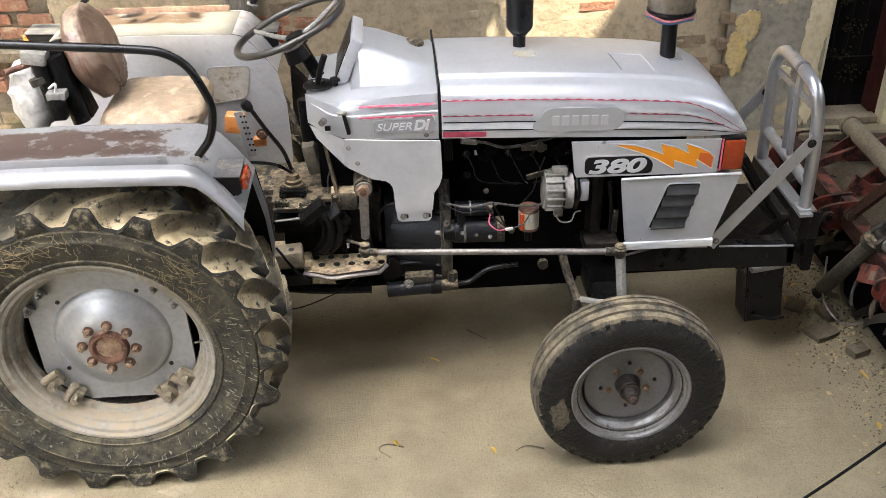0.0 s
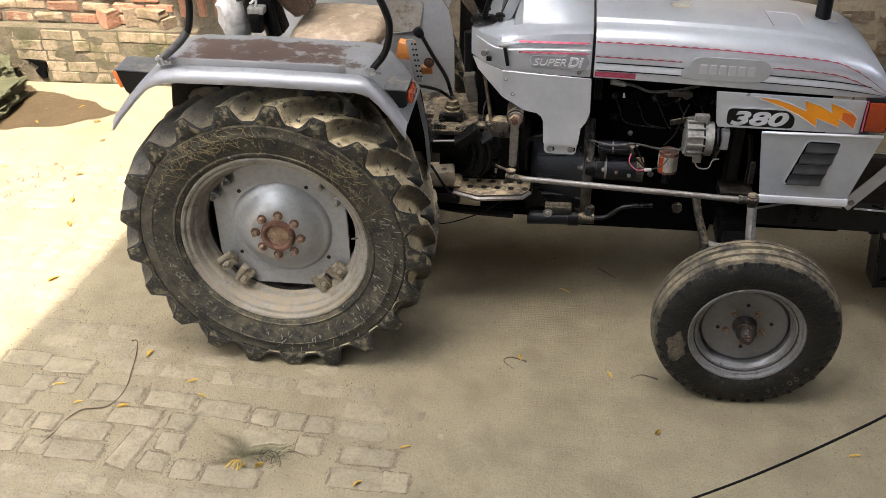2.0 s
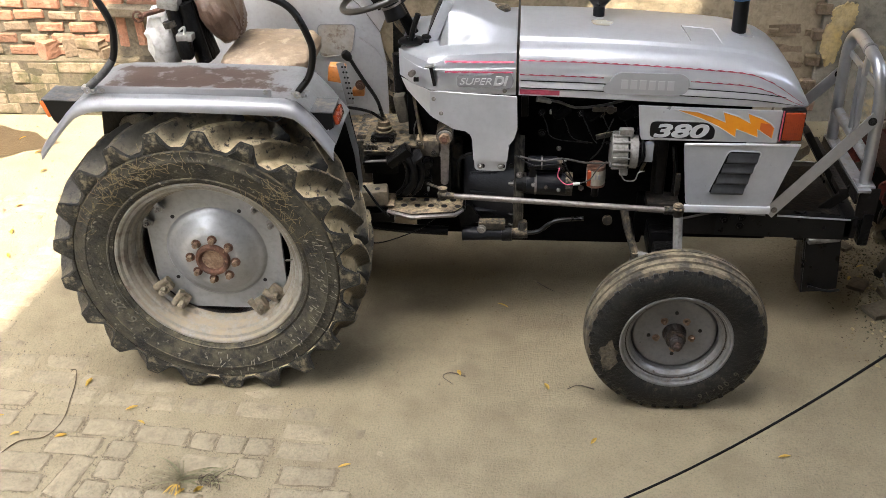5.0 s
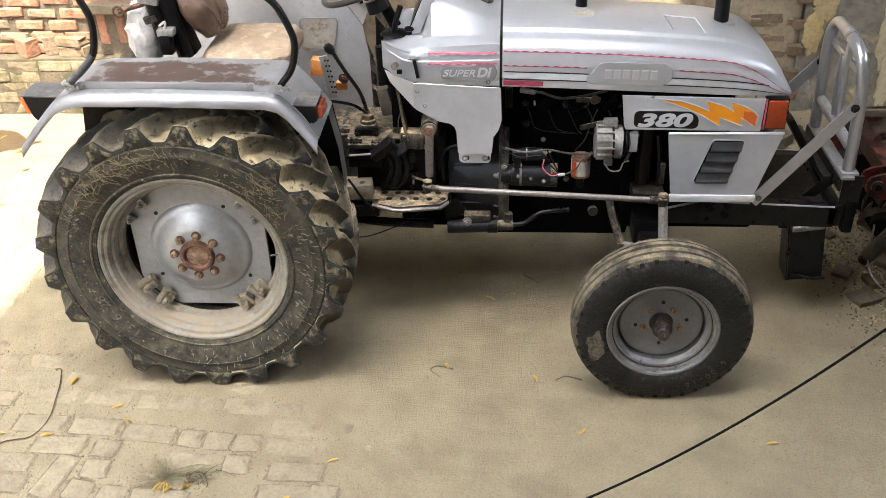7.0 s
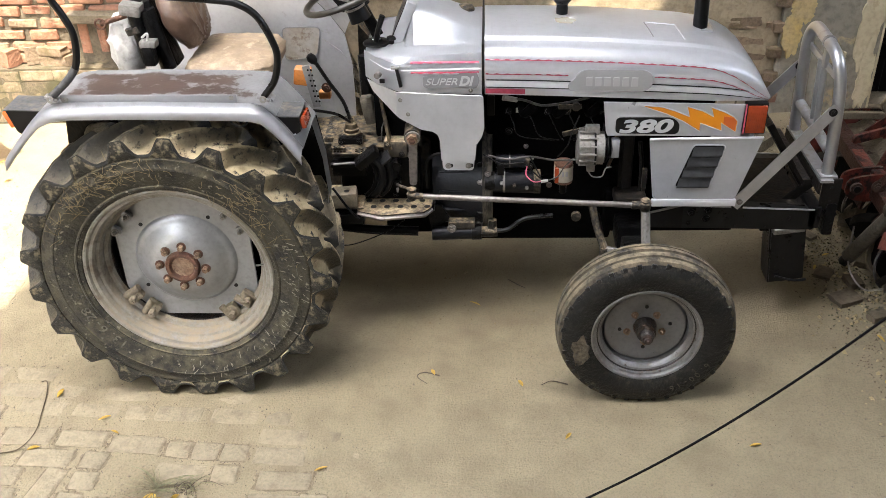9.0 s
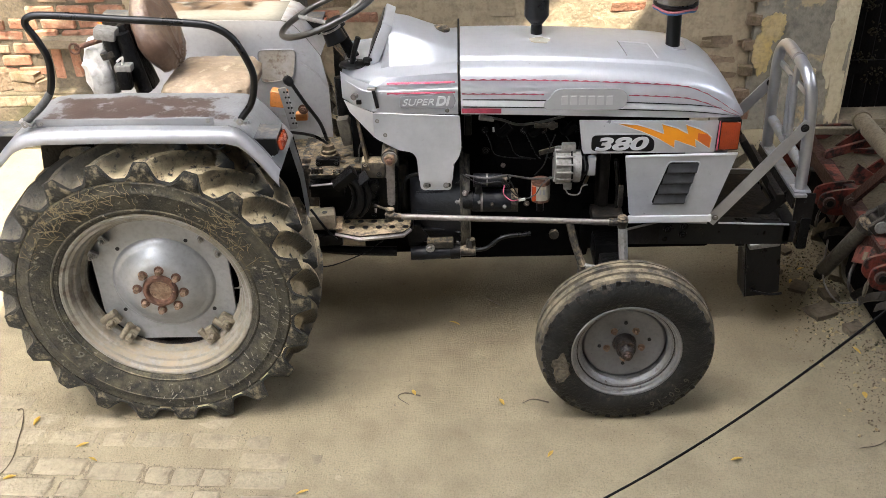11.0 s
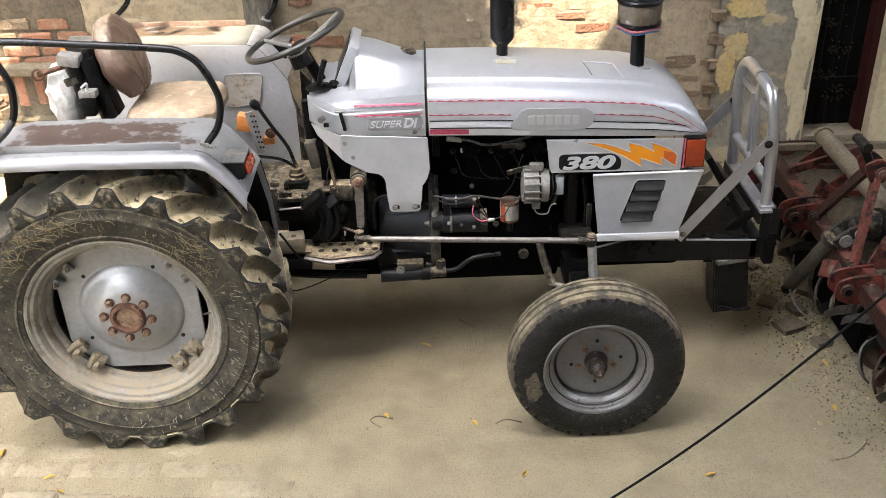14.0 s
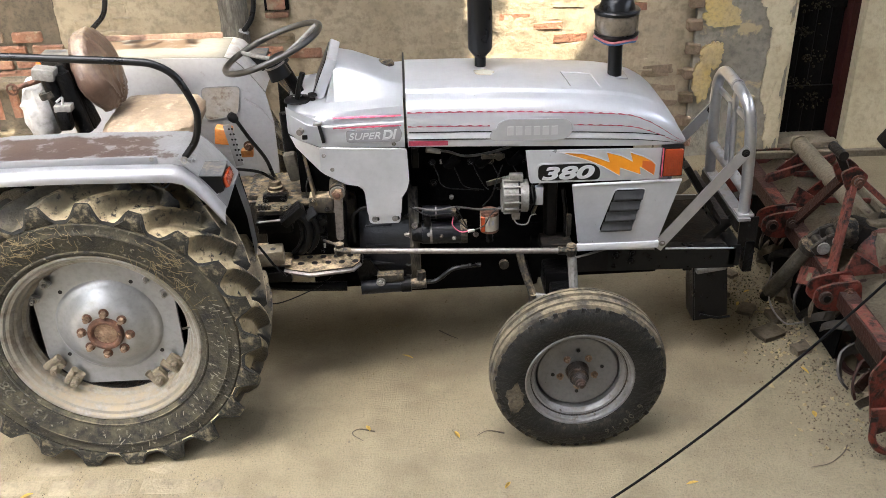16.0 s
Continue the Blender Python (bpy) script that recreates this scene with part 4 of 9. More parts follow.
        cl = part("rim_clamp", B(p, (0.05, 0.035, 0.075) if low else (0.03, 0.02, 0.045), 0.012 if low else 0.008, rot), "clay" if low else "disc", w)
        cl.parent = w
        bolt_part((p[0], p[1] + out * 0.018, p[2]), ax, w, "clay" if low else "cast", 0.016 if low else 0.010, 0.03 if low else 0.018)
        if low:
            q = Vector((math.cos(a), 0, -math.sin(a)))
            d = Vector((math.sin(a), 0, math.cos(a)))
            b0 = Vector(p) + q * 0.026 + Vector((0, out * 0.012, 0))
            part("clamp_bolt", C(b0 - d * 0.05, b0 + d * 0.035, 0.015, seg=14), "clay", w)
    return w


REAR_Y, FRONT_Y = -0.523, -0.655     # middle planes of the near wheels
near_rear = rear_wheel(REAR_Y, -1, True)
rear_wheel(mirror(REAR_Y), 1, False)
# valve stem and hay caught on the near tyre
part("valve", T([(0.345, -0.62, 0.63), (0.335, -0.65, 0.645), (0.325, -0.66, 0.65)], 0.004, 6), "cast", near_rear)


def straw_on(c, n, seed):
    r2 = random.Random(seed)
    bm = bmesh.new()
    for i in range(n):
        a = r2.gauss(-0.55, 0.26) if i % 3 else r2.gauss(0.80, 0.22)
        r = r2.uniform(0.47, 0.568) if i % 3 else r2.uniform(0.43, 0.545)
        pts = []
        heading = a + r2.uniform(-1.0, 1.0) + (1.2 if r2.random() < 0.55 else 0.0)
        px, pz = c[0] + r * math.sin(a), c[2] + r * math.cos(a)
        dx, dz = math.cos(heading), -math.sin(heading)
        ln = r2.uniform(0.015, 0.062)
        bend = r2.uniform(-0.9, 0.9)
        for k in range(4):
            t = k / 3
            x, z = px + dx * ln * t - dz * bend * ln * t * t, pz + dz * ln * t + dx * bend * ln * t * t
            rr = math.hypot(x - c[0], z - c[2])
            h = 0.171 if 0.46 < rr < 0.55 else 0.155
            pts.append((x, c[1] - h - 0.010 - 0.008 * r2.random(), z))
        tube(bm, pts, 0.0009, 4, 1)
    ob = part("straw", bm, "straw", near_rear, "dry straw stuck to the tyre")
    ob["kind"] = "stuff"
    return ob


straw_on((0, REAR_Y, 0.612), 230, 3)


def scuffs(c, n, seed):
    """Short pale scratches across the sidewall."""
    r2 = random.Random(seed)
    bm = bmesh.new()
    for i in range(n):
        a, r = r2.uniform(1.2, 3.3), r2.uniform(0.43, 0.545)
        d = a + 0.5 + r2.gauss(0, 0.25)
        ln, wd = r2.uniform(0.008, 0.03), r2.uniform(0.0006, 0.0018)
        p = Vector((c[0] + r * math.sin(a), c[1] - (0.1795 if 0.47 < r else 0.172), c[2] + r * math.cos(a)))
        u, v = Vector((math.sin(d), 0, math.cos(d))) * ln * 0.5, Vector((math.cos(d), 0, -math.sin(d))) * wd
        rings(bm, [[p - u - v, p - u + v], [p - v * 1.4 - Vector((0, 0.0015, 0)), p + v * 1.4 - Vector((0, 0.0015, 0))], [p + u - v, p + u + v]], closed=False)
    ob = part("scuff", bm, "scuff", near_rear, "pale scratches on the tyre wall")
    ob["kind"] = "stuff"


scuffs((0, REAR_Y, 0.612), 95, 12)


def front_wheel(yc, out, near):
    c = Vector((1.921, yc, 0.346))
    ax = (0, out, 0)
    w = part("front_wheel", spin(bmesh.new(), c, ax, [(-0.075, 0.222), (-0.06, 0.21), (0.0, 0.190), (0.035, 0.196), (0.05, 0.208), (0.066, 0.214), (0.074, 0.228), (0.080, 0.229), (0.083, 0.224), (0.079, 0.217), (0.068, 0.213), (0.064, 0.206), (0.054, 0.203), (0.050, 0.192), (0.036, 0.187), (0.030, 0.179), (0.0, 0.177), (-0.06, 0.20), (-0.075, 0.222)], 56), "front_rim", tractor, "scratched silver front rim")
    # dark ring laid in the groove; its shadow line is put into the colour
    part("rim_line", spin(bmesh.new(), c, ax, [(0.0505, 0.1965), (0.0575, 0.2045), (0.0545, 0.2030), (0.0505, 0.1965)], 56), "grease_and_shade", w, "dark ring for the shade of the rim groove")
    if near:
        mud = [(c.x - 0.272 + 0.034 * math.cos(a) * (1 + 0.9 * noise.noise((math.cos(a) * 2.5, math.sin(a) * 2.5, 0.0))), c.z - 0.075 + 0.072 * math.sin(a) * (1 + 0.7 * noise.noise((math.cos(a) * 2.5, math.sin(a) * 2.5, 5.0)))) for a in [2 * math.pi * k / 20 for k in range(20)]]
        part("mud_patch", P(mud, c.y - 0.0915, 0.02, 0.002), "mud_tan", w, "dried mud on the sidewall")
    side = [(0.070, 0.219), (0.080, 0.230), (0.088, 0.258), (0.0905, 0.285), (0.0885, 0.31), (0.0815, 0.333), (0.073, 0.347)]
    part("sidewall", flat_to_ground(spin(bmesh.new(), c, ax, side, 64)), "rubber_front", w, "worn black tyre sidewall")
    part("sidewall", flat_to_ground(spin(bmesh.new(), c, ax, [(-h, r) for h, r in side], 40)), "rubber_side", w)
    half = [(0.073, 0.347), (0.066, 0.361), (0.045, 0.366), (0.042, 0.356), (0.036, 0.356), (0.033, 0.368), (0.010, 0.371), (0.007, 0.360), (0.0, 0.360)]
    part("tread", flat_to_ground(spin(bmesh.new(), c, ax, half + [(-h, r) for h, r in half[-2::-1]], 64)), "tread_front", w, "ribbed tread grey with dust")
    blocks = bmesh.new()
    for i in range(44 if not near else 0):
        a = 2 * math.pi * i / 44
        for hh in (0.0765, -0.0765):
            p = (c.x + 0.343 * math.sin(a), c.y + out * hh, c.z + 0.343 * math.cos(a))
            box(blocks, p, (0.008, 0.0075, 0.020), 0.0, turn(0, math.degrees(a), 0))
    for i in range(38 if near else 0):
        a = 2 * math.pi * i / 38
        p = (c.x + 0.339 * math.sin(a), c.y + out * 0.0755, c.z + 0.339 * math.cos(a))
        part("shoulder_block", flat_to_ground(B(p, (0.020, 0.0105, 0.026 + 0.005 * (i % 2)), 0.003, turn(0, math.degrees(a) + 6, 0))), "rubber_front", w)
    if near:
        blocks.free()
    else:
        part("shoulder_block", flat_to_ground(blocks), "rubber", w)["kind"] = "stuff"
    part("wheel_disc", spin(bmesh.new(), (c.x, c.y + out * 0.012, c.z), ax, [(0.0, 0.0), (0.0, 0.135), (0.006, 0.150), (0.004, 0.166), (-0.012, 0.178)], 48), "front_disc", w, "grey steel disc with paint chips")
    yf = c.y + out * 0.012
    part("hub", spin(bmesh.new(), (c.x, yf, c.z), ax, [(0.0, 0.050), (0.012, 0.047), (0.020, 0.041), (0.038, 0.040), (0.041, 0.036), (0.044, 0.041), (0.052, 0.040), (0.055, 0.032), (0.066, 0.031), (0.069, 0.028), (0.074, 0.030), (0.082, 0.026), (0.086, 0.019)], 28), "grease_and_shade", w, "greasy wheel hub")
    part("hub_nut", spin(bmesh.new(), (c.x, yf + out * 0.084, c.z), ax, [(0.0, 0.022), (0.010, 0.021), (0.012, 0.016), (0.020, 0.015), (0.023, 0.010), (0.028, 0.009), (0.030, 0.0)], 16), "rust_dark", w, "rusty spindle end")
    for i in range(5):
        a = 2 * math.pi * i / 5 + 0.62
        part("wheel_nut", bolt(bmesh.new(), (c.x + 0.076 * math.sin(a), yf, c.z + 0.076 * math.cos(a)), ax, 0.0105, 0.014), "nut", w)
    for a in (0.0, 3.14, 4.6, 1.4):
        p = (c.x + 0.104 * math.sin(a), yf + out * 0.001, c.z + 0.104 * math.cos(a))
        part("disc_hole", C(p, (p[0], p[1] + out * 0.004, p[2]), 0.008, seg=10), "decal_black", w)
    return w


near_front = front_wheel(FRONT_Y, -1, True)
front_wheel(mirror(-0.612), 1, False)


def tyre_words(text, c, r, y, first, step, height, material, parent):
    """Moulded size marks that run clockwise round a sidewall, tops outwards."""
    for i, ch in enumerate(text):
        a = radians(first + step * i)
        ob = words(ch, 0, 0, 0, height, material, parent, "moulded_mark", depth=0.001)
        ob.data.transform(Matrix.Translation((c[0] + r * math.sin(a), y, c[1] + r * math.cos(a))) @ Matrix.Rotation(a, 4, "Y") @ Matrix.Translation((-height * 0.38, 0, -height * 0.5)))


tyre_words("6.00-16", (1.921, 0.346), 0.296, FRONT_Y - 0.0925, 119, 6.0, 0.028, "mark_worn", near_front)
tyre_words("13.6-28", (0, 0.612), 0.452, REAR_Y - 0.1745, 221, 4.6, 0.046, "mark_worn", near_rear)

# ---- rear fenders ----
FENDER = [(-0.568, 1.163), (-0.52, 1.220), (-0.45, 1.295), (-0.40, 1.342), (-0.345, 1.366), (-0.28, 1.374), (0.0, 1.374), (0.30, 1.366), (0.40, 1.362), (0.44, 1.350), (0.475, 1.317), (0.515, 1.268), (0.548, 1.219), (0.574, 1.180)]


def fender(s):
    """s: 1 for the near side, -1 for the mirrored far side."""
    def Y(y):
        return y if s > 0 else mirror(y)
    def arc(y, dz=0.0, shrink=0.0):
        return [(x * (1 - shrink), Y(y), z + dz) for x, z in FENDER]
    bm = bmesh.new()
    rings(bm, [[(x, Y(-0.34), z), (x, Y(-0.50), z + 0.003), (x, Y(-0.655), z), (x, Y(-0.655), z - 0.006), (x, Y(-0.50), z - 0.003), (x, Y(-0.34), z - 0.006)] for x, z in FENDER])
    body = part("fender", bm, "rusty_top" if s > 0 else "rusty_far", tractor, "silver fender with a worn rusty brown top" if s > 0 else "silver fender darkened for dappled shade, with brown worn spots")
    bm = bmesh.new()
    lip = [(-0.655, 0.000), (-0.672, -0.002), (-0.690, -0.008), (-0.703, -0.020), (-0.708, -0.036), (-0.705, -0.050)]
    rings(bm, [arc(y, dz) for y, dz in lip], closed=False)
    bmesh.ops.solidify(bm, geom=bm.faces[:], thickness=0.005)
    part("fender_lip", bm, "silver_lip" if s > 0 else "silver_far", body, "rolled silver fender edge")
    # bright front slope that carries the lamp
    bm = bmesh.new()
    rings(bm, [[(x + 0.0012, Y(-0.345), z + 0.0022), (x + 0.0012, Y(-0.50), z + 0.0045), (x + 0.0012, Y(-0.653), z + 0.0022), (x, Y(-0.653), z), (x, Y(-0.345), z)] for x, z in FENDER if x > 0.39])
    part("front_slope", bm, "rusty_top" if s > 0 else "silver_far", body)
    part("edge_strip", B((0.02, Y(-0.648), 1.383), (0.66, 0.008, 0.030), 0.002, turn(0, 0.6, 0)), "decal_grey" if s > 0 else "rust_pale", body)
    for x in (-0.29, 0.33):
        bolt_part((x, Y(-0.653), 1.385), (0, -s, 0), body, "cast", 0.006, 0.003)
    # side sheet between wheel and seat; the near one's black holds the arch shade
    out = [(x, z - 0.002) for x, z in FENDER if -0.5 < x] + [(0.60, 1.02), (0.60, 0.80), (0.56, 0.62), (0.50, 0.66), (0.30, 0.72), (-0.3, 0.72), (-0.5, 0.9)]
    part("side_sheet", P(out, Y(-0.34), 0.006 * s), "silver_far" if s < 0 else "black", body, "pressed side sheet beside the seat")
    # front apron that closes the arch
    bm = bmesh.new()
    rings(bm, [[(0.572, Y(y), 1.172), (0.60, Y(y), 1.02), (0.61, Y(y), 0.86), (0.585, Y(y), 0.66)] for y in ((-0.345, -0.40, -0.43) if s > 0 else (-0.352, -0.356))], closed=False)
    bmesh.ops.solidify(bm, geom=bm.faces[:], thickness=0.005)
    part("apron", bm, "silver_worn", body)
    return body


near_fender = fender(1)
far_fender = fender(-1)
# recess pressed into the far side sheet, facing the seat
yy = mirror(-0.34) - 0.007
rim_out = rounded([(0.27, 1.22), (0.46, 1.22), (0.43, 1.07), (0.27, 1.05)], 0.03)
part("recess", P(rim_out, yy, -0.002, 0.001), "recess_dust", far_fender, "dusty pressed recess")
part("recess_edge", T([(x, yy - 0.004, z) for x, z in rim_out] + [(rim_out[0][0], yy - 0.004, rim_out[0][1])], 0.0024, 6, 1), "silver_worn", far_fender)
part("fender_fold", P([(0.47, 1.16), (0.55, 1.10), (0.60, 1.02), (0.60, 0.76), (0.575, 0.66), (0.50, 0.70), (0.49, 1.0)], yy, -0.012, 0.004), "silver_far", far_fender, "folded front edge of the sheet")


def hand_rail(s):
    def Y(y):
        return y if s > 0 else mirror(y)
    pts = [(-0.335, Y(-0.663), 1.402), (-0.26, Y(-0.663), 1.465), (-0.222, Y(-0.66), 1.51), (-0.203, Y(-0.66), 1.575), (-0.200, Y(-0.66), 1.645), (-0.225, Y(-0.66), 1.715), (-0.248, Y(-0.66), 1.765), (-0.225, Y(-0.66), 1.79), (-0.15, Y(-0.66), 1.792), (0.10, Y(-0.66), 1.772), (0.33, Y(-0.66), 1.752), (0.41, Y(-0.66), 1.735), (0.470, Y(-0.66), 1.69), (0.512, Y(-0.66), 1.60), (0.522, Y(-0.66), 1.54), (0.502, Y(-0.66), 1.455), (0.455, Y(-0.663), 1.392)]
    r = part("hand_rail", T(pts, 0.0134, 12, 5), "black_paint", tractor, "bent black steel hand rail")
    for x, z in ((-0.335, 1.397), (0.455, 1.388)):
        part("rail_end", B((x, Y(-0.665), z), (0.05, 0.03, 0.012), 0.003, turn(0, 20, 0)), "silver_worn", r)
        part("bolt_ring", spin(bmesh.new(), (x, Y(-0.681), z), (0, -s, 0.2), [(0.0, 0.006), (0.0, 0.013), (0.005, 0.013), (0.005, 0.006)], 16), "cast", r)
    if s > 0:
        part("rail_foot", T(pts[:3], 0.0146, 12, 5), "lamp_grey", r, "bare dusty foot of the rail")
    return r


hand_rail(1)
hand_rail(-1)
part("bracket", B((0.452, -0.555, 1.348), (0.035, 0.05, 0.010), 0.002, turn(0, 42, 0)), "silver_worn", near_fender)


def marker_lamp(s):
    """A level-topped lamp on the sloping front of the fender, its lens facing forwards."""
    y0, y1 = (-0.645, -0.515) if s > 0 else (mirror(-0.645), mirror(-0.515))
    side = [(0.485, 1.303), (0.570, 1.300), (0.571, 1.242), (0.546, 1.226), (0.53, 1.238)]
    hsg = part("lamp_housing", P(side, y0, y1 - y0, 0.0), "plastic", tractor, "grey-topped marker lamp on the fender", smooth=False)
    part("lamp_top", P([(0.480, 1.303), (0.573, 1.3005), (0.573, 1.3045), (0.479, 1.307)], y0 - 0.003 * s, y1 - y0 + 0.006 * s, 0.0), "lamp_grey", hsg)
    part("lamp_edge", T([(0.482, y0 - 0.004 * s, 1.302), (0.543, y0 - 0.003 * s, 1.228), (0.552, y0 - 0.003 * s, 1.234)], 0.0025, 6, 1), "silver_side", hsg)
    part("lens", B((0.580, (y0 + y1) / 2, 1.268), (0.018, 0.112, 0.040), 0.006, turn(0, -14, 0)), "red_lens", hsg, "dusty red-orange lens")
    return hsg


marker_lamp(1)
def tail_lamp(y0, y1):
    """The larger black lamp on the sloping back of the fender, its lens facing backwards."""
    side = [(-0.538, 1.338), (-0.405, 1.334), (-0.436, 1.306), (-0.497, 1.238), (-0.515, 1.255)]
    hsg = part("lamp_housing", P(side, y0, y1 - y0, 0.0), "plastic", tractor, "dusty black rear lamp housing", smooth=False)
    part("lamp_top", P([(-0.542, 1.339), (-0.402, 1.335), (-0.402, 1.339), (-0.544, 1.3435)], y0 - 0.003, y1 - y0 + 0.006, 0.0), "lamp_grey", hsg)
    part("lens", B((-0.5385, (y0 + y1) / 2, 1.299), (0.022, 0.120, 0.070), 0.007, turn(0, -18, 0)), "orange_lens", hsg, "orange-red tail lens")
    return hsg


tail_lamp(-0.645, -0.515)
tail_lamp(mirror(-0.515), mirror(-0.645))
marker_lamp(-1)
part("wire", T([(0.30, -0.66, 1.34), (0.33, -0.685, 1.295), (0.375, -0.69, 1.29), (0.40, -0.66, 1.33)], 0.0035, 6), "plastic", near_fender, "drooping lamp wire")

# ---- bonnet ----
def hood_section(x, top, low, half, squash=1.0):
    """Half profile from the lower edge over the shoulder to the middle, mirrored."""
    h = top - low
    prof = [(1.0, 0.0), (1.01, 0.25), (1.0, 0.52), (0.985, 0.66), (0.955, 0.735), (0.90, 0.805), (0.80, 0.85), (0.69, 0.882), (0.675, 0.892), (0.645, 0.935), (0.63, 0.945), (0.30, 0.985), (0.0, 1.0)]
    pts = [(x, CL - half * a, low + h * b) for a, b in prof]
    return pts + [(x, CL + half * a, low + h * b) for a, b in prof[-2::-1]]


bonnet_rows = [(1.258, 1.412, 1.187, 0.308), (1.5, 1.408, 1.179, 0.309), (1.75, 1.397, 1.168, 0.309), (2.0, 1.378, 1.156, 0.308), (2.12, 1.366, 1.150, 0.307), (2.21, 1.350, 1.146, 0.305), (2.28, 1.325, 1.143, 0.301), (2.335, 1.292, 1.141, 0.296), (2.38, 1.250, 1.139, 0.289), (2.415, 1.205, 1.138, 0.281), (2.44, 1.155, 1.137, 0.270)]
bm = bmesh.new()
rings(bm, [hood_section(*r) for r in bonnet_rows], closed=False)
bm.faces.new([v for v in bm.verts if v.co.x > 2.4395])
bmesh.ops.solidify(bm, geom=bm.faces[:], thickness=0.004)
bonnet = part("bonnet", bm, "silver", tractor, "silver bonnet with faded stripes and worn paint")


def bonnet_at(x, rise):
    """(y, z) of the near side of the bonnet at height share rise."""
    for a, b in zip(bonnet_rows, bonnet_rows[1:]):
        if a[0] <= x <= b[0]:
            t = (x - a[0]) / (b[0] - a[0])
            top, low, half = (a[i] + (b[i] - a[i]) * t for i in (1, 2, 3))
            prof = [(1.0, 0.0), (1.01, 0.25), (1.0, 0.52), (0.985, 0.66), (0.955, 0.735), (0.90, 0.80), (0.80, 0.855), (0.665, 0.895)]
            for (a0, b0), (a1, b1) in zip(prof, prof[1:]):
                if b0 <= rise <= b1:
                    q = a0 + (a1 - a0) * (rise - b0) / (b1 - b0)
                    return CL - half * q, low + (top - low) * rise
    return CL - 0.27, 1.14


def stripe(name, x0, x1, rise, width, material, wavy=0.0, end_drop=0.0, lift=0.003, steps=60, label=""):
    """A thin tape strip lying on the bonnet's side."""
    bm = bmesh.new()
    rows = []
    for i in range(steps + 1):
        x = x0 + (x1 - x0) * i / steps
        r = rise - end_drop * max(0.0, (x - 2.15) / 0.29) ** 2
        jag = wavy * (0.5 + 0.5 * math.sin(x * 150)) if wavy else 0.0
        (ya, za), (yb, zb) = bonnet_at(x, max(0.02, r)), bonnet_at(x, min(0.89, max(0.02, r) + width + jag))
        rows.append([(x, ya - lift, za), (x, yb - lift, zb)])
    rings(bm, rows, closed=False)
    bmesh.ops.solidify(bm, geom=bm.faces[:], thickness=0.001)
    return part(name, bm, material, bonnet, label)


stripe("pink_tape", 1.262, 2.43, 0.655, 0.012, "pink", 0.014, 0.50, steps=300, label="faded pink edging tape")
stripe("pink_tape", 1.262, 1.60, 0.395, 0.012, "pink", 0.014, steps=90)
stripe("pink_tape", 1.95, 2.43, 0.425, 0.012, "pink", 0.014, 0.40, steps=120)
stripe("tape_scar", 1.48, 1.62, 0.43, 0.028, "decal_white", 0.02, steps=50)
stripe("tape_scar", 1.72, 1.90, 0.60, 0.022, "decal_white", 0.02, steps=60)
stripe("tape_scar", 1.96, 2.40, 0.465, 0.02, "decal_white", 0.025, 0.38, steps=120)
stripe("dark_line", 1.265, 1.61, 0.285, 0.020, "decal_black")
stripe("dark_line", 1.93, 2.34, 0.285, 0.020, "decal_black", end_drop=0.0)
stripe("white_band", 1.265, 2.40, 0.165, 0.105, "decal_white", end_drop=0.10, lift=0.0025, label="white band along the bonnet")
stripe("dark_line", 1.265, 2.42, 0.142, 0.020, "decal_black", end_drop=0.10)
stripe("pink_patch", 1.262, 1.425, 0.03, 0.095, "pink", lift=0.0035, label="faded pink sticker scrap")
stripe("sticker_scrap", 1.62, 1.70, 0.03, 0.10, "decal_white", lift=0.004)
# badge with worn raised marks
y0 = CL - 0.3125
badge_out = rounded([(1.60, 1.205), (1.625, 1.198), (1.91, 1.192), (1.945, 1.215), (1.945, 1.262), (1.915, 1.286), (1.665, 1.292), (1.635, 1.275), (1.625, 1.245), (1.60, 1.238)], 0.02)
badge = part("badge", P(badge_out, y0 - 0.003, 0.005, 0.002), "badge_plate", bonnet, "raised grey maker badge")
for i in range(6):
    bx = 1.672 + i * 0.037
    part("badge_mark", P([(bx, 1.222 - i * 0.001), (bx + 0.027, 1.222 - i * 0.001), (bx + 0.027, 1.262 - i * 0.001), (bx, 1.262 - i * 0.001)], y0 - 0.006, 0.003, 0.002), "badge_face", badge)
def bonnet_top(x, y):
    """Height of the bonnet's upper skin."""
    for a, b in zip(bonnet_rows, bonnet_rows[1:]):
        if a[0] <= x <= b[0]:
            t = (x - a[0]) / (b[0] - a[0])
            top, low, half_w = (a[i] + (b[i] - a[i]) * t for i in (1, 2, 3))
            q = abs(y - CL) / half_w
            prof = [(0.0, 1.0), (0.30, 0.985), (0.63, 0.945), (0.645, 0.935), (0.675, 0.892)]
            for (q0, h0), (q1, h1) in zip(prof, prof[1:]):
                if q0 <= q <= q1:
                    return low + (top - low) * (h0 + (h1 - h0) * (q - q0) / (q1 - q0))
    return 1.36


flap = [(1.935, 0.105), (1.945, 0.03), (1.955, -0.045)]
far_edge = [(1.935, 0.105), (2.0, 0.102), (2.065, 0.10)]
part("flap_edge", T([(x, y, bonnet_top(x, y) + 0.001) for x, y in flap], 0.0022, 6, 2), "decal_grey", bonnet, "edge of the inset filler flap")
part("flap_edge", T([(x, y, bonnet_top(x, y) + 0.001) for x, y in far_edge], 0.0022, 6, 2), "silver", bonnet)
part("flap_edge", T([(x + 0.13, y, bonnet_top(x + 0.13, y) + 0.001) for x, y in flap], 0.0028, 6, 2), "silver", bonnet)
smear = []
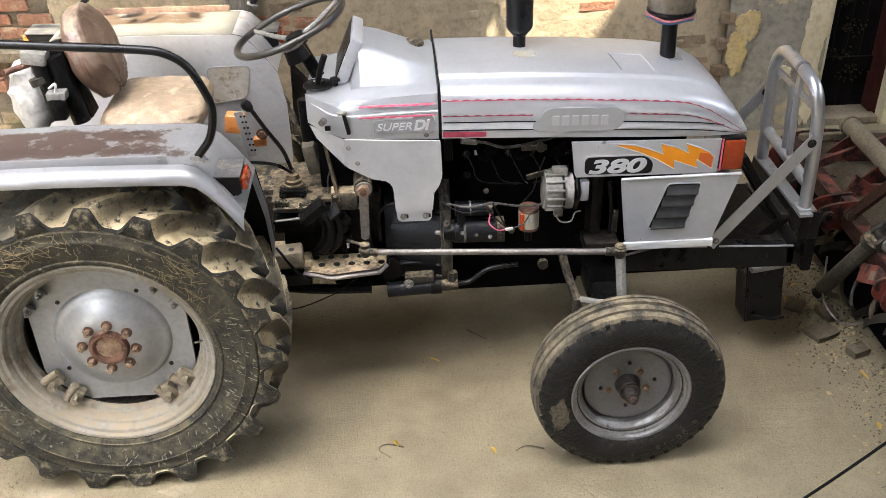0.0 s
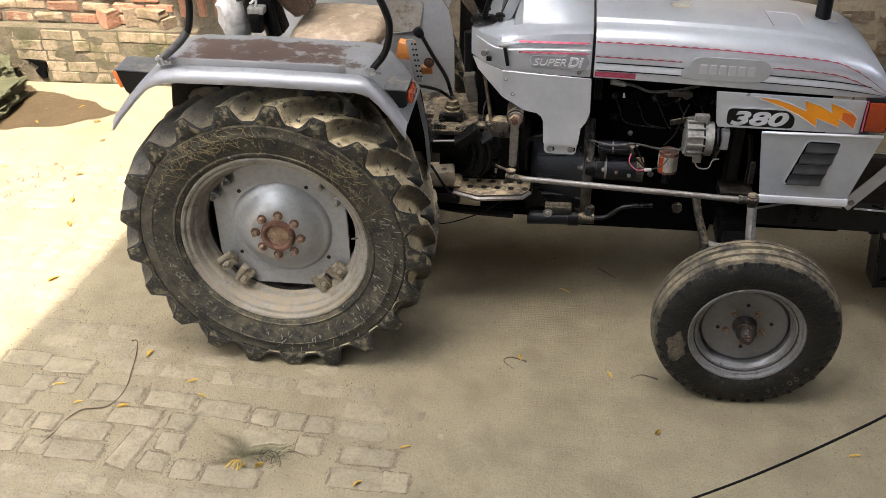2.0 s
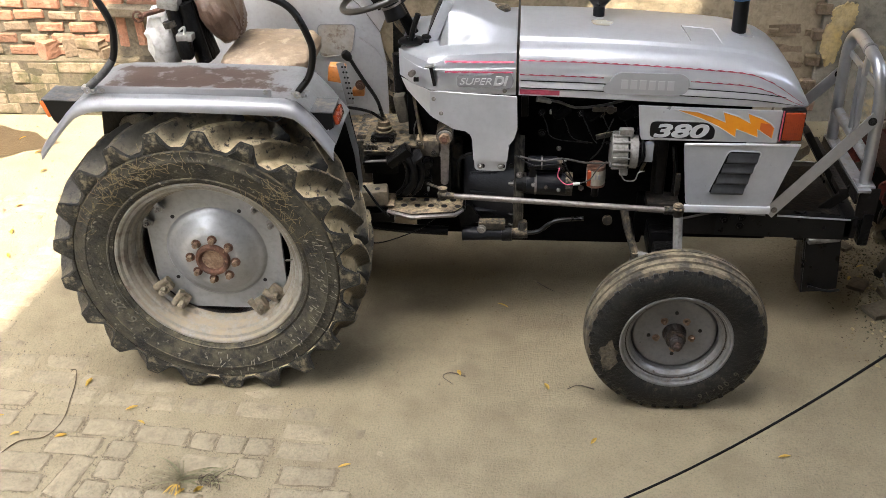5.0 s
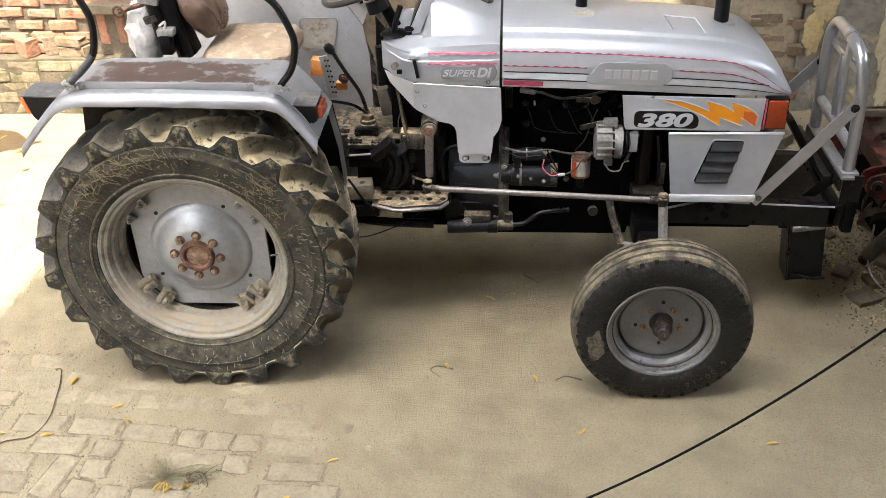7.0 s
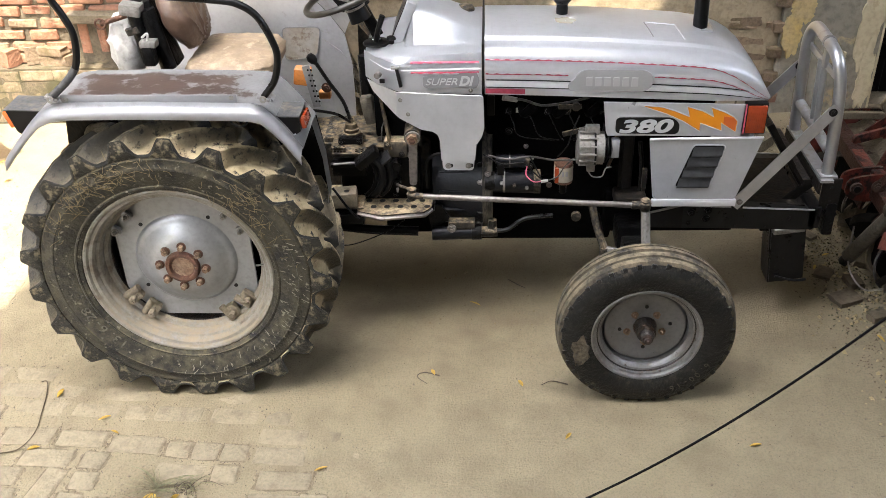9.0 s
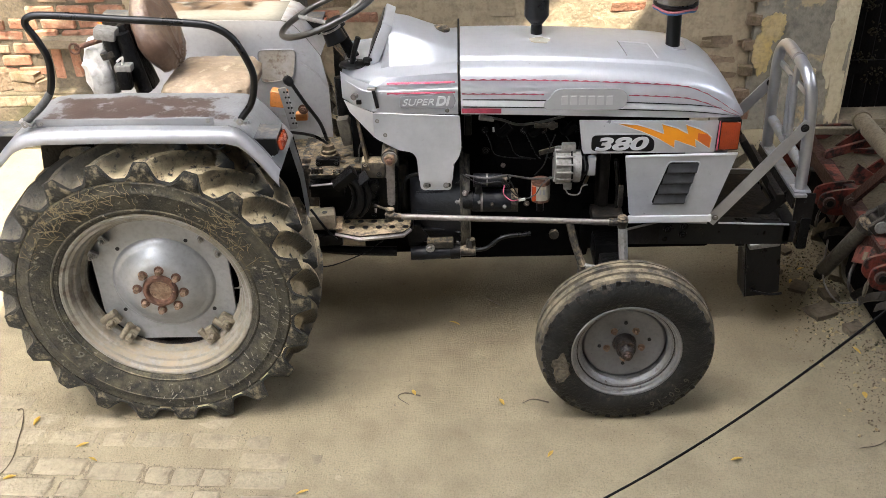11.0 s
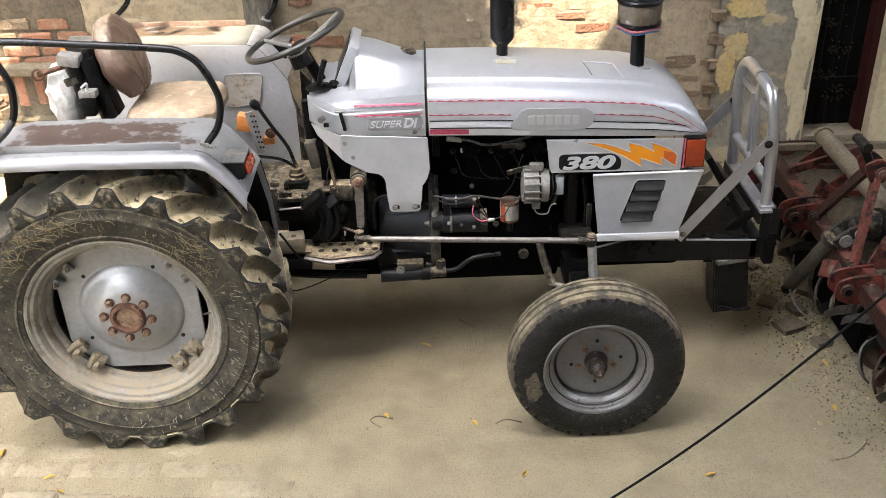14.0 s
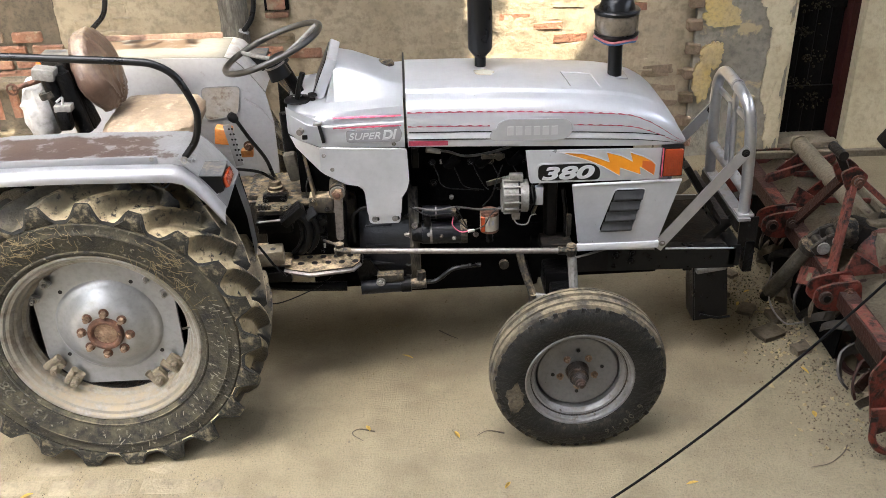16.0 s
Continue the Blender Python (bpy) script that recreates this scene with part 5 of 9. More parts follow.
for i in range(36):
    a = 2 * math.pi * i / 36
    q = 1 + 0.35 * noise.noise((math.cos(a) * 2, math.sin(a) * 2, 3.0)) + 0.2 * noise.noise((math.cos(a) * 6, math.sin(a) * 6, 1.0))
    smear.append((1.60 + 0.045 * q * math.cos(a), 0.085 + 0.035 * q * math.sin(a)))
bm = bmesh.new()
rings(bm, [[(1.60 + (x - 1.60) * k, 0.085 + (y - 0.085) * k, bonnet_top(1.60 + (x - 1.60) * k, 0.085 + (y - 0.085) * k) + 0.0012) for x, y in smear] for k in (0.05, 0.35, 0.7, 1.0)], cap=False)
part("dust_smear", bm, "smear", bonnet, "faint yellow smear")
part("seam", B((1.2515, CL, 1.30), (0.008, 0.60, 0.20)), "decal_black", bonnet)

# ---- cowl and dashboard ----
bm = bmesh.new()
rows = []
for x, top, low, half, crown, w in ((0.752, 1.318, 1.225, 0.19, 0.0, 0.11), (0.80, 1.335, 1.215, 0.240, 0.0, 0.14), (0.885, 1.346, 1.205, 0.302, 0.0, 0.17), (0.925, 1.352, 1.20, 0.306, 0.0, 0.19), (0.962, 1.36, 1.199, 0.307, 0.135, 0.19), (1.03, 1.364, 1.196, 0.307, 0.115, 0.195), (1.12, 1.370, 1.192, 0.308, 0.072, 0.195), (1.19, 1.374, 1.189, 0.308, 0.038, 0.195), (1.246, 1.376, 1.187, 0.308, 0.024, 0.195)):
    pts = []
    for a, z in ((half, low), (half * 1.008, low + 0.05), (half, low + 0.100), (half * 0.985, low + 0.118), (half * 0.93, top - 0.014), (half * 0.82, top - 0.002), (w + 0.015, top + 0.004), (w * 0.72, top + 0.008 + crown * 0.82), (w * 0.60, top + 0.008 + crown * 0.93), (w * 0.3, top + 0.010 + crown), (0.0, top + 0.010 + crown)):
        pts.append((a, z))
    rows.append([(x, CL - a, z) for a, z in pts] + [(x, CL + a, z) for a, z in pts[-2::-1]])
rings(bm, rows, closed=False)
bm.faces.new([v for v in bm.verts if v.co.x < 0.7525])
bmesh.ops.solidify(bm, geom=bm.faces[:], thickness=0.004)
cowl = part("cowl", bm, "silver_mid", tractor, "silver tank cowl behind the bonnet")
# instrument panel leaning towards the seat
rot = turn(0, 24, 0)
panel = part("instrument_panel", B((0.922, CL, 1.435), (0.045, 0.28, 0.19), 0.008, rot), "silver_side", cowl, "instrument panel with a black dial face")
part("dial_glass", B((0.8985, CL, 1.440), (0.006, 0.262, 0.165), 0.002, rot), "black_paint", panel)
part("fuel_cap", spin(bmesh.new(), (1.17, CL + 0.08, 1.405), (0, 0, 1), [(0, 0.042), (0.018, 0.045), (0.03, 0.038), (0.036, 0.015), (0.04, 0.0)], 20), "gear", cowl, "dusty fuel cap")
side_y = CL - 0.310
# thin brighter line on the crease: a highlight put into the colour
part("cowl_crease", T([(0.765, side_y + 0.11, 1.315), (0.80, side_y + 0.068, 1.307), (0.88, side_y + 0.004, 1.296), (1.05, side_y - 0.001, 1.298), (1.244, side_y - 0.001, 1.303)], 0.0014, 6), "silver", cowl)
for z, x0 in ((1.325, 0.955), (1.2845, 0.955)):
    bm = bmesh.new()
    rows = []
    for i in range(60):
        x = x0 + (1.235 - x0) * i / 59
        yv = side_y - 0.0035 + (0.008 if z > 1.31 else 0.0)
        lean = 0.003 if z > 1.31 else 0.0
        wave = 0.0015 * math.sin(x * 150)
        rows.append([(x, yv - 0.002, z + wave), (x, yv - 0.002 + lean, z + 0.006), (x, yv + lean, z + 0.006), (x, yv, z + wave)])
    rings(bm, rows)
    part("pink_tape", bm, "pink", cowl)
plaque = part("plaque", P(rounded([(1.005, 1.222), (1.225, 1.215), (1.238, 1.25), (1.225, 1.288), (1.16, 1.286), (1.145, 1.275), (1.005, 1.272)], 0.012), side_y - 0.004, 0.004, 0.001), "decal_grey", cowl, "grey model plaque")
words("SUPER", 1.012, side_y - 0.0055, 1.233, 0.030, "decal_light", plaque, slant=0.3, bold=0.0, width=1.16)
words("DI", 1.152, side_y - 0.0055, 1.231, 0.040, "decal_light", plaque, slant=0.25, bold=0.002)
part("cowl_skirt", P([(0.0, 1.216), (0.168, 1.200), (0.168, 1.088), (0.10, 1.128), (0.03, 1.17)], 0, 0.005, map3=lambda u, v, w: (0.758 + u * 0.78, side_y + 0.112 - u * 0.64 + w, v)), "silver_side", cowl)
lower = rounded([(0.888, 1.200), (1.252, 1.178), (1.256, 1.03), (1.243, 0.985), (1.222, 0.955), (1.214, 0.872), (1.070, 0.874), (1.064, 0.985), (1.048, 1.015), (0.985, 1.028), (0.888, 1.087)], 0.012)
part("cowl_skirt", P(lower, side_y + 0.004, 0.006, 0.002), "silver_side", cowl, "plain lower cowl sheet in side-toned silver")
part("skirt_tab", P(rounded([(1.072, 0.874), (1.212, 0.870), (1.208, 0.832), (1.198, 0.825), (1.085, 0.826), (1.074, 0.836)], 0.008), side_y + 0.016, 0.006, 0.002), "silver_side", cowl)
for x in (1.098, 1.186):
    part("slot", P(rounded([(x - 0.012, 0.840), (x + 0.02, 0.840), (x + 0.02, 0.858), (x - 0.012, 0.858)], 0.007), side_y + 0.014, 0.003), "decal_black", cowl)
    bolt_part((x, side_y + 0.0145, 0.849), (0, -1, 0), cowl, "cast", 0.009, 0.008)
for x, z in ((0.905, 1.165), (0.935, 1.10), (1.20, 1.205)):
    bolt_part((x, side_y + 0.003, z), (0, -1, 0), cowl, "cast", 0.006, 0.004)
part("key_switch", C((0.822, side_y + 0.01, 1.278), (0.815, side_y - 0.012, 1.278), 0.013), "steel", cowl, "ignition key switch")
part("switch", B((0.835, side_y + 0.0, 1.252), (0.022, 0.012, 0.018), 0.003), "plastic", cowl)
# brighter line that paints the highlight along the skirt's upper edge
part("skirt_edge", T([(0.89, side_y + 0.0025, 1.2005), (1.06, side_y + 0.002, 1.189), (1.25, side_y + 0.0025, 1.1785)], 0.0016, 6, 1), "silver", cowl)
part("latch", B((0.905, side_y - 0.008, 1.27), (0.014, 0.016, 0.085), 0.003, turn(0, -10, 0)), "plastic", cowl, "black rubber latch")
part("latch_plate", B((0.893, side_y - 0.008, 1.312), (0.035, 0.02, 0.008), 0.002), "cast", cowl)

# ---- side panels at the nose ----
pan = part("badge_panel", P([(1.752, 1.146), (2.334, 1.130), (2.330, 0.985), (1.776, 0.992), (1.768, 1.01)], side_y + 0.002, 0.006, 0.002), "silver_side", tractor, "side panel in side-toned silver with number decal")
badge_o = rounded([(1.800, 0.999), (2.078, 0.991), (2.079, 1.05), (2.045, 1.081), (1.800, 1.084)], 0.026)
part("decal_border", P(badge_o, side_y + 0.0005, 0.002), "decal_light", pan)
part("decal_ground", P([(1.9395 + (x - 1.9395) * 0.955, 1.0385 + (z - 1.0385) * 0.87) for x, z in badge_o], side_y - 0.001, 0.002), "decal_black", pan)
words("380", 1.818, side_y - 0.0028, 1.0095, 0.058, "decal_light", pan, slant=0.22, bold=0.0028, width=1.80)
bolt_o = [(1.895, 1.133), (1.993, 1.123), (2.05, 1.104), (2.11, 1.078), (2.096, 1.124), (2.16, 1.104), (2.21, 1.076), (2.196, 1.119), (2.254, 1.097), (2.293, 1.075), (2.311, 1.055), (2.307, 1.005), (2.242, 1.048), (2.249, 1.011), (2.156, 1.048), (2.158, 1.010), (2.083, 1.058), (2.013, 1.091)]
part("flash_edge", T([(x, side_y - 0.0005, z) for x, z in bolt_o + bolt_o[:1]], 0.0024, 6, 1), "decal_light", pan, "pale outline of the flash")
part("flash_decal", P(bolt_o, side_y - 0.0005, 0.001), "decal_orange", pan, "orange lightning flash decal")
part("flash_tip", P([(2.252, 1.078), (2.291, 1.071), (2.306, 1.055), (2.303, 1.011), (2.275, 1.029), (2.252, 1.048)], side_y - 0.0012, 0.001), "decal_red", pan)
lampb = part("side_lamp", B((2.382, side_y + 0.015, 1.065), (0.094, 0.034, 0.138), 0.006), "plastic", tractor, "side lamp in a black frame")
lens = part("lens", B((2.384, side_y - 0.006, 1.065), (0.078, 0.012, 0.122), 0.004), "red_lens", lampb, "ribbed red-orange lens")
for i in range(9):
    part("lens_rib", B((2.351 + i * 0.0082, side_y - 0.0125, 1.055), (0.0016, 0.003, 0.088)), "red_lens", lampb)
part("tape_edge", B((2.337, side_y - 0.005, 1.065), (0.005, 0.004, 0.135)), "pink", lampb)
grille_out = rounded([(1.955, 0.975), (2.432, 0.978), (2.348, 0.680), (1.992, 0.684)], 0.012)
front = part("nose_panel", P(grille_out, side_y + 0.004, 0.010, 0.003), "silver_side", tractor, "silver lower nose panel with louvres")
part("nose_edge", T([(1.956, side_y + 0.002, 0.974), (2.2, side_y, 0.977), (2.43, side_y + 0.002, 0.977)], 0.006, 6), "silver", front)
part("nose_sill", B((2.17, side_y + 0.006, 0.664), (0.37, 0.02, 0.035), 0.008), "silver", front)
vent_o = rounded([(2.142, 0.946), (2.278, 0.943), (2.226, 0.738), (2.078, 0.742)], 0.018)
part("vent_rim", T([(x, side_y + 0.002, z) for x, z in vent_o] + [(vent_o[0][0], side_y + 0.002, vent_o[0][1])], 0.0030, 6, 1), "silver_side", front)
part("vent_back", P(vent_o, side_y + 0.0025, 0.0015), "decal_black", front)
for i in range(4):
    z1 = 0.936 - i * 0.0500
    k0, k1 = (0.944 - z1) / 0.205, (0.944 - z1 + 0.042) / 0.205
    xl0, xr0 = 2.148 - 0.064 * k0, 2.274 - 0.052 * k0
    xl1, xr1 = 2.148 - 0.064 * k1, 2.274 - 0.052 * k1
    bm = bmesh.new()
    rings(bm, [[(xl0, side_y + 0.0022, z1), (xr0, side_y + 0.0022, z1)], [(xl0 - 0.004, side_y - 0.001, z1 - 0.014), (xr0 - 0.004, side_y - 0.001, z1 - 0.014)], [(xl1 + 0.003, side_y - 0.012, z1 - 0.034), (xr1 + 0.003, side_y - 0.012, z1 - 0.034)], [(xl1, side_y - 0.010, z1 - 0.042), (xr1, side_y - 0.010, z1 - 0.042)]], closed=False)
    bmesh.ops.solidify(bm, geom=bm.faces[:], thickness=0.002)
    part("louvre", bm, "louvre", front)
# nose front and inner core
part("grille_front", P([(mirror(-0.17), 1.13), (-0.17, 1.13), (-0.14, 0.68), (mirror(-0.14), 0.68)], 0, 0.02, map3=lambda u, v, w: (2.42 - (1.13 - v) * 0.16 - w, u, v)), "silver_side", tractor, "front grille sheet")
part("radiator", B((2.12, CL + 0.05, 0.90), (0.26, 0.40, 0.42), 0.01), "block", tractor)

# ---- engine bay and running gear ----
engine = part("engine_block", B((1.62, CL + 0.03, 0.93), (0.72, 0.30, 0.52), 0.02), "block", tractor, "near-black engine block")
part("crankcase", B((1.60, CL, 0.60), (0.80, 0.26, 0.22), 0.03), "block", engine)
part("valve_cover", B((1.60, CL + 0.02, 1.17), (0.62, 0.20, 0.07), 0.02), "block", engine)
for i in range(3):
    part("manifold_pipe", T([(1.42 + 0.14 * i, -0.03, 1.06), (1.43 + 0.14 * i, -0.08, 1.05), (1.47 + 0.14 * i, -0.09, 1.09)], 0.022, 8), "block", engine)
part("injector_pipe", T([(1.33, -0.11, 1.135), (1.42, -0.12, 1.13), (1.50, -0.11, 1.10), (1.60, -0.10, 1.105), (1.70, -0.10, 1.13)], 0.006, 6), "wire_grey", engine, "dull grey pipe under the bonnet")
part("linkage", B((1.62, -0.115, 1.095), (0.10, 0.012, 0.022), 0.004), "gear", engine)
part("linkage_end", C((1.645, -0.125, 1.095), (1.645, -0.105, 1.095), 0.018), "gear", engine)
part("hose_stub", C((1.335, -0.125, 1.145), (1.395, -0.115, 1.128), 0.013, 0.010), "cast", engine, "pale hose stub")
part("bracket", B((1.285, -0.115, 1.105), (0.03, 0.02, 0.09), 0.003), "black", engine)
part("label_tag", B((1.402, -0.035, 1.045), (0.018, 0.004, 0.022), 0.002), "white_plastic", engine)
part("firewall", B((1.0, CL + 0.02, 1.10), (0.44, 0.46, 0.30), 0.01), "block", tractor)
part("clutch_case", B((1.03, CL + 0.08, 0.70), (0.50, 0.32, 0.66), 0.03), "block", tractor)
part("bell_housing", spin(bmesh.new(), (1.24, CL, 0.66), (1, 0, 0), [(-0.22, 0.0), (-0.22, 0.22), (-0.02, 0.262), (0.0, 0.272), (0.03, 0.272), (0.03, 0.0)], 40), "starter_paint", tractor, "black clutch housing")
part("flange", spin(bmesh.new(), (1.245, CL, 0.66), (1, 0, 0), [(0.0, 0.25), (0.0, 0.282), (0.045, 0.282), (0.045, 0.25)], 40), "streaked_iron", tractor, "greasy black engine flange")
for i in range(9):
    a = radians(55 + 17 * i)
    bolt_part((1.244, CL - 0.266 * math.sin(a), 0.66 + 0.266 * math.cos(a)), (-1, 0, 0), tractor, "cast" if i % 3 else "black", 0.011, 0.014)
for i in range(4):
    a = radians(62 + 22 * i)
    part("housing_rib", B((1.13, CL - 0.236 * math.sin(a), 0.66 + 0.236 * math.cos(a)), (0.16, 0.030, 0.010), 0.003, turn(math.degrees(a) - 90, 0, 0)), "starter_paint", tractor)
part("bell_bolt", bolt(bmesh.new(), (1.27, -0.16, 0.80), (0, -1, 0.1), 0.010, 0.012), "steel", tractor)
starter = part("starter_motor", C((1.30, -0.145, 0.755), (1.485, -0.145, 0.750), 0.050), "starter_paint", tractor, "dark blue-black starter motor")
for i in range(3):
    part("starter_stud", bolt(bmesh.new(), (1.33 + 0.055 * i, -0.196, 0.772 - 0.012 * i), (0, -1, 0.2), 0.006, 0.008), ("cast", "gear", "cast")[i], starter)
part("starter_clamp", C((1.335, -0.145, 0.7545), (1.345, -0.145, 0.7545), 0.0515), "cast", starter)
part("solenoid_ring", C((1.362, -0.135, 0.849), (1.368, -0.135, 0.849), 0.0312), "cast", starter)
part("solenoid_post", bolt(bmesh.new(), (1.452, -0.135, 0.862), (1, -0.3, 0), 0.008, 0.010), "cast", starter)
part("starter_nose", C((1.255, -0.145, 0.755), (1.30, -0.145, 0.755), 0.036, 0.046), "black", starter)
part("solenoid", C((1.305, -0.135, 0.850), (1.43, -0.135, 0.848), 0.030), "starter_paint", starter)
part("solenoid_cap", C((1.43, -0.135, 0.848), (1.452, -0.135, 0.848), 0.024), "gear", starter)
part("starter_band", C((1.47, -0.145, 0.752), (1.50, -0.145, 0.752), 0.053), "gear", starter)
part("clip", B((1.325, -0.19, 0.835), (0.03, 0.012, 0.05), 0.003), "black", starter)
filt = part("oil_filter", C((1.600, -0.150, 0.756), (1.600, -0.150, 0.852), 0.041, seg=24), "rust", tractor, "oil filter with a worn orange and white label")
part("filter_label", C((1.600, -0.150, 0.768), (1.600, -0.150, 0.838), 0.0418, seg=24), "label_beige", filt)
part("filter_band", P([(1.561, 0.768), (1.577, 0.768), (1.577, 0.838), (1.561, 0.838)], -0.1905, 0.02), "red_lens", filt)
part("filter_mark", P([(1.592, 0.800), (1.600, 0.800), (1.600, 0.822), (1.592, 0.822)], -0.1932, 0.003), "decal_grey", filt)
part("filter_mark", P([(1.606, 0.800), (1.616, 0.800), (1.616, 0.822), (1.606, 0.822)], -0.1932, 0.003), "decal_grey", filt)
part("filter_neck", C((1.600, -0.150, 0.70), (1.600, -0.150, 0.748), 0.016), "black", filt)
alt = part("alternator", C((1.655, -0.155, 0.925), (1.765, -0.155, 0.920), 0.072, seg=28), "cast", tractor, "pale ribbed aluminium alternator")
for i in range(14):
    a = 2 * math.pi * i / 14
    part("cooling_fin", B((1.695, -0.155 + 0.075 * math.cos(a), 0.925 + 0.075 * math.sin(a)), (0.07, 0.016, 0.008), 0.002, turn(math.degrees(a), 0, 0)), "cast", alt)
part("alternator_strap", C((1.722, -0.155, 0.922), (1.730, -0.155, 0.922), 0.080, seg=28), "black", alt)
part("alternator_ear", B((1.715, -0.16, 1.005), (0.06, 0.03, 0.05), 0.006), "cast", alt)
part("alternator_foot", B((1.715, -0.165, 0.835), (0.035, 0.03, 0.04), 0.005), "cast", alt)
part("pulley", spin(bmesh.new(), (1.765, -0.155, 0.92), (1, 0, 0), [(0.0, 0.02), (0.01, 0.045), (0.02, 0.030), (0.03, 0.045), (0.04, 0.02)], 24), "black", alt)
part("blue_box", B((1.815, -0.165, 0.925), (0.034, 0.03, 0.085), 0.004), "silver_side", alt, "pale blue-grey regulator box")
part("wire_loop", T([(1.70, -0.205, 0.835), (1.72, -0.21, 0.81), (1.76, -0.21, 0.81), (1.775, -0.205, 0.845), (1.80, -0.2, 0.85)], 0.003, 6), "cast", alt)
for k, (pts, m, r) in enumerate((
        ([(1.27, -0.17, 0.895), (1.36, -0.19, 0.885), (1.45, -0.185, 0.895), (1.55, -0.18, 0.875), (1.66, -0.17, 0.87)], "wire_grey", 0.0048),
        ([(1.25, -0.17, 0.90), (1.33, -0.20, 0.868), (1.42, -0.20, 0.872), (1.46, -0.20, 0.835), (1.50, -0.20, 0.795), (1.53, -0.20, 0.785)], "plastic", 0.003),
        ([(1.44, -0.20, 0.86), (1.435, -0.21, 0.82), (1.47, -0.21, 0.785), (1.51, -0.205, 0.788)], "pink", 0.0026),
        ([(1.52, -0.205, 0.785), (1.57, -0.21, 0.81), (1.60, -0.21, 0.86), (1.64, -0.20, 0.895)], "wire_grey", 0.0028),
        ([(1.57, -0.17, 0.885), (1.61, -0.175, 0.94), (1.63, -0.16, 1.0), (1.66, -0.13, 1.06)], "plastic", 0.0026),
        ([(1.45, -0.19, 0.90), (1.48, -0.20, 0.84), (1.50, -0.2, 0.80)], "plastic", 0.0034))):
    part("wire", T(pts, r, 6), m, engine)
part("connector", B((1.515, -0.207, 0.787), (0.03, 0.012, 0.010), 0.002, turn(0, -8, 0)), "white_plastic", engine)
part("breather_pipe", T([(1.93, -0.10, 0.92), (1.945, -0.11, 0.80), (1.945, -0.11, 0.68)], 0.010, 8), "black", engine)
part("hanger", B((1.955, -0.14, 0.76), (0.02, 0.02, 0.10), 0.003), "gear", engine)
re = random.Random(19)
for i in range(5):
    x = 1.36 + 0.085 * i
    part("injector_nut", bolt(bmesh.new(), (x, -0.045, 1.04 + 0.01 * re.random()), (0, -1, 0.5), 0.011, 0.016), re.choice(("gear", "cast", "black")), engine)
    part("fuel_pipe", T([(x, -0.06, 1.05), (x + 0.02, -0.11, 1.02), (x + 0.05, -0.12, 0.96), (1.56 + 0.02 * i, -0.10, 0.93)], 0.0026, 6), ("black", "plastic")[i % 2], engine)
for i in range(12):
    x, z = re.uniform(1.30, 1.90), re.uniform(0.62, 1.08)
    bolt_part((x, -0.035 if z > 0.7 else -0.02, z), (0, -1, 0), engine, re.choice(("black", "gear", "steel")), re.uniform(0.007, 0.012), 0.012)
part("fan_belt", T([(1.785, -0.155, 0.965), (1.785, -0.05, 1.02), (1.785, 0.10, 0.98), (1.785, 0.10, 0.80), (1.785, -0.05, 0.80), (1.785, -0.155, 0.875), (1.785, -0.20, 0.92), (1.785, -0.155, 0.965)], 0.006, 6, 4), "plastic", engine, "black fan belt")
part("fan_pulley", spin(bmesh.new(), (1.775, 0.05, 0.90), (1, 0, 0), [(0.0, 0.03), (0.004, 0.085), (0.012, 0.075), (0.02, 0.085), (0.024, 0.03)], 28), "black", engine)
for i in range(6):
    part("fan_blade", B((1.83, 0.05 + 0.11 * math.cos(i * 1.047), 0.90 + 0.11 * math.sin(i * 1.047)), (0.012, 0.11, 0.05), 0.004, turn(math.degrees(i * 1.047), 0, 0) @ turn(0, 0, 25)), "gear", engine)
part("timing_case", B((1.885, 0.02, 0.78), (0.05, 0.24, 0.40), 0.02), "dark_iron", engine)
part("bracket_arm", B((1.66, -0.12, 0.985), (0.14, 0.012, 0.022), 0.003, turn(0, -14, 0)), "gear", engine)
# clutch cable arch against the housing
part("cable_arch", T([(1.00, -0.13, 0.72), (1.00, -0.14, 0.84), (1.03, -0.15, 0.885), (1.09, -0.15, 0.90)], 0.008, 8), "plastic", tractor)

# transmission, floor and levers
gearbox = part("gearbox", B((0.70, CL, 0.72), (0.62, 0.30, 0.34), 0.03), "gear", tractor, "gearbox caked with dust and grease")
part("gearbox_top", B((0.70, CL - 0.01, 0.885), (0.34, 0.24, 0.05), 0.012), "gear", gearbox)
part("rear_axle", C((0.0, -0.48, 0.612), (0.0, mirror(-0.48), 0.612), 0.085, seg=20), "black", tractor)
part("axle_case", B((0.08, CL, 0.70), (0.60, 0.42, 0.42), 0.05), "black", tractor)
part("lever_boot", spin(bmesh.new(), (0.664, -0.03, 0.918), (0, 0, 1), [(0.0, 0.052), (0.014, 0.052), (0.018, 0.040), (0.030, 0.041), (0.034, 0.034), (0.048, 0.036), (0.052, 0.028), (0.072, 0.026), (0.078, 0.015), (0.092, 0.010)], 24), "boot_dust", tractor, "dusty gear lever turret")
lever = part("gear_lever", T([(0.664, -0.03, 1.0), (0.64, -0.045, 1.10), (0.59, -0.08, 1.21), (0.545, -0.11, 1.315)], 0.0085, 8), "black_paint", tractor, "long black gear lever")
part("knob", spin(bmesh.new(), (0.545, -0.11, 1.31), (-0.5, -0.1, 0.75), [(-0.012, 0.008), (0.0, 0.017), (0.018, 0.021), (0.034, 0.015), (0.040, 0.0)], 16), "plastic", lever)
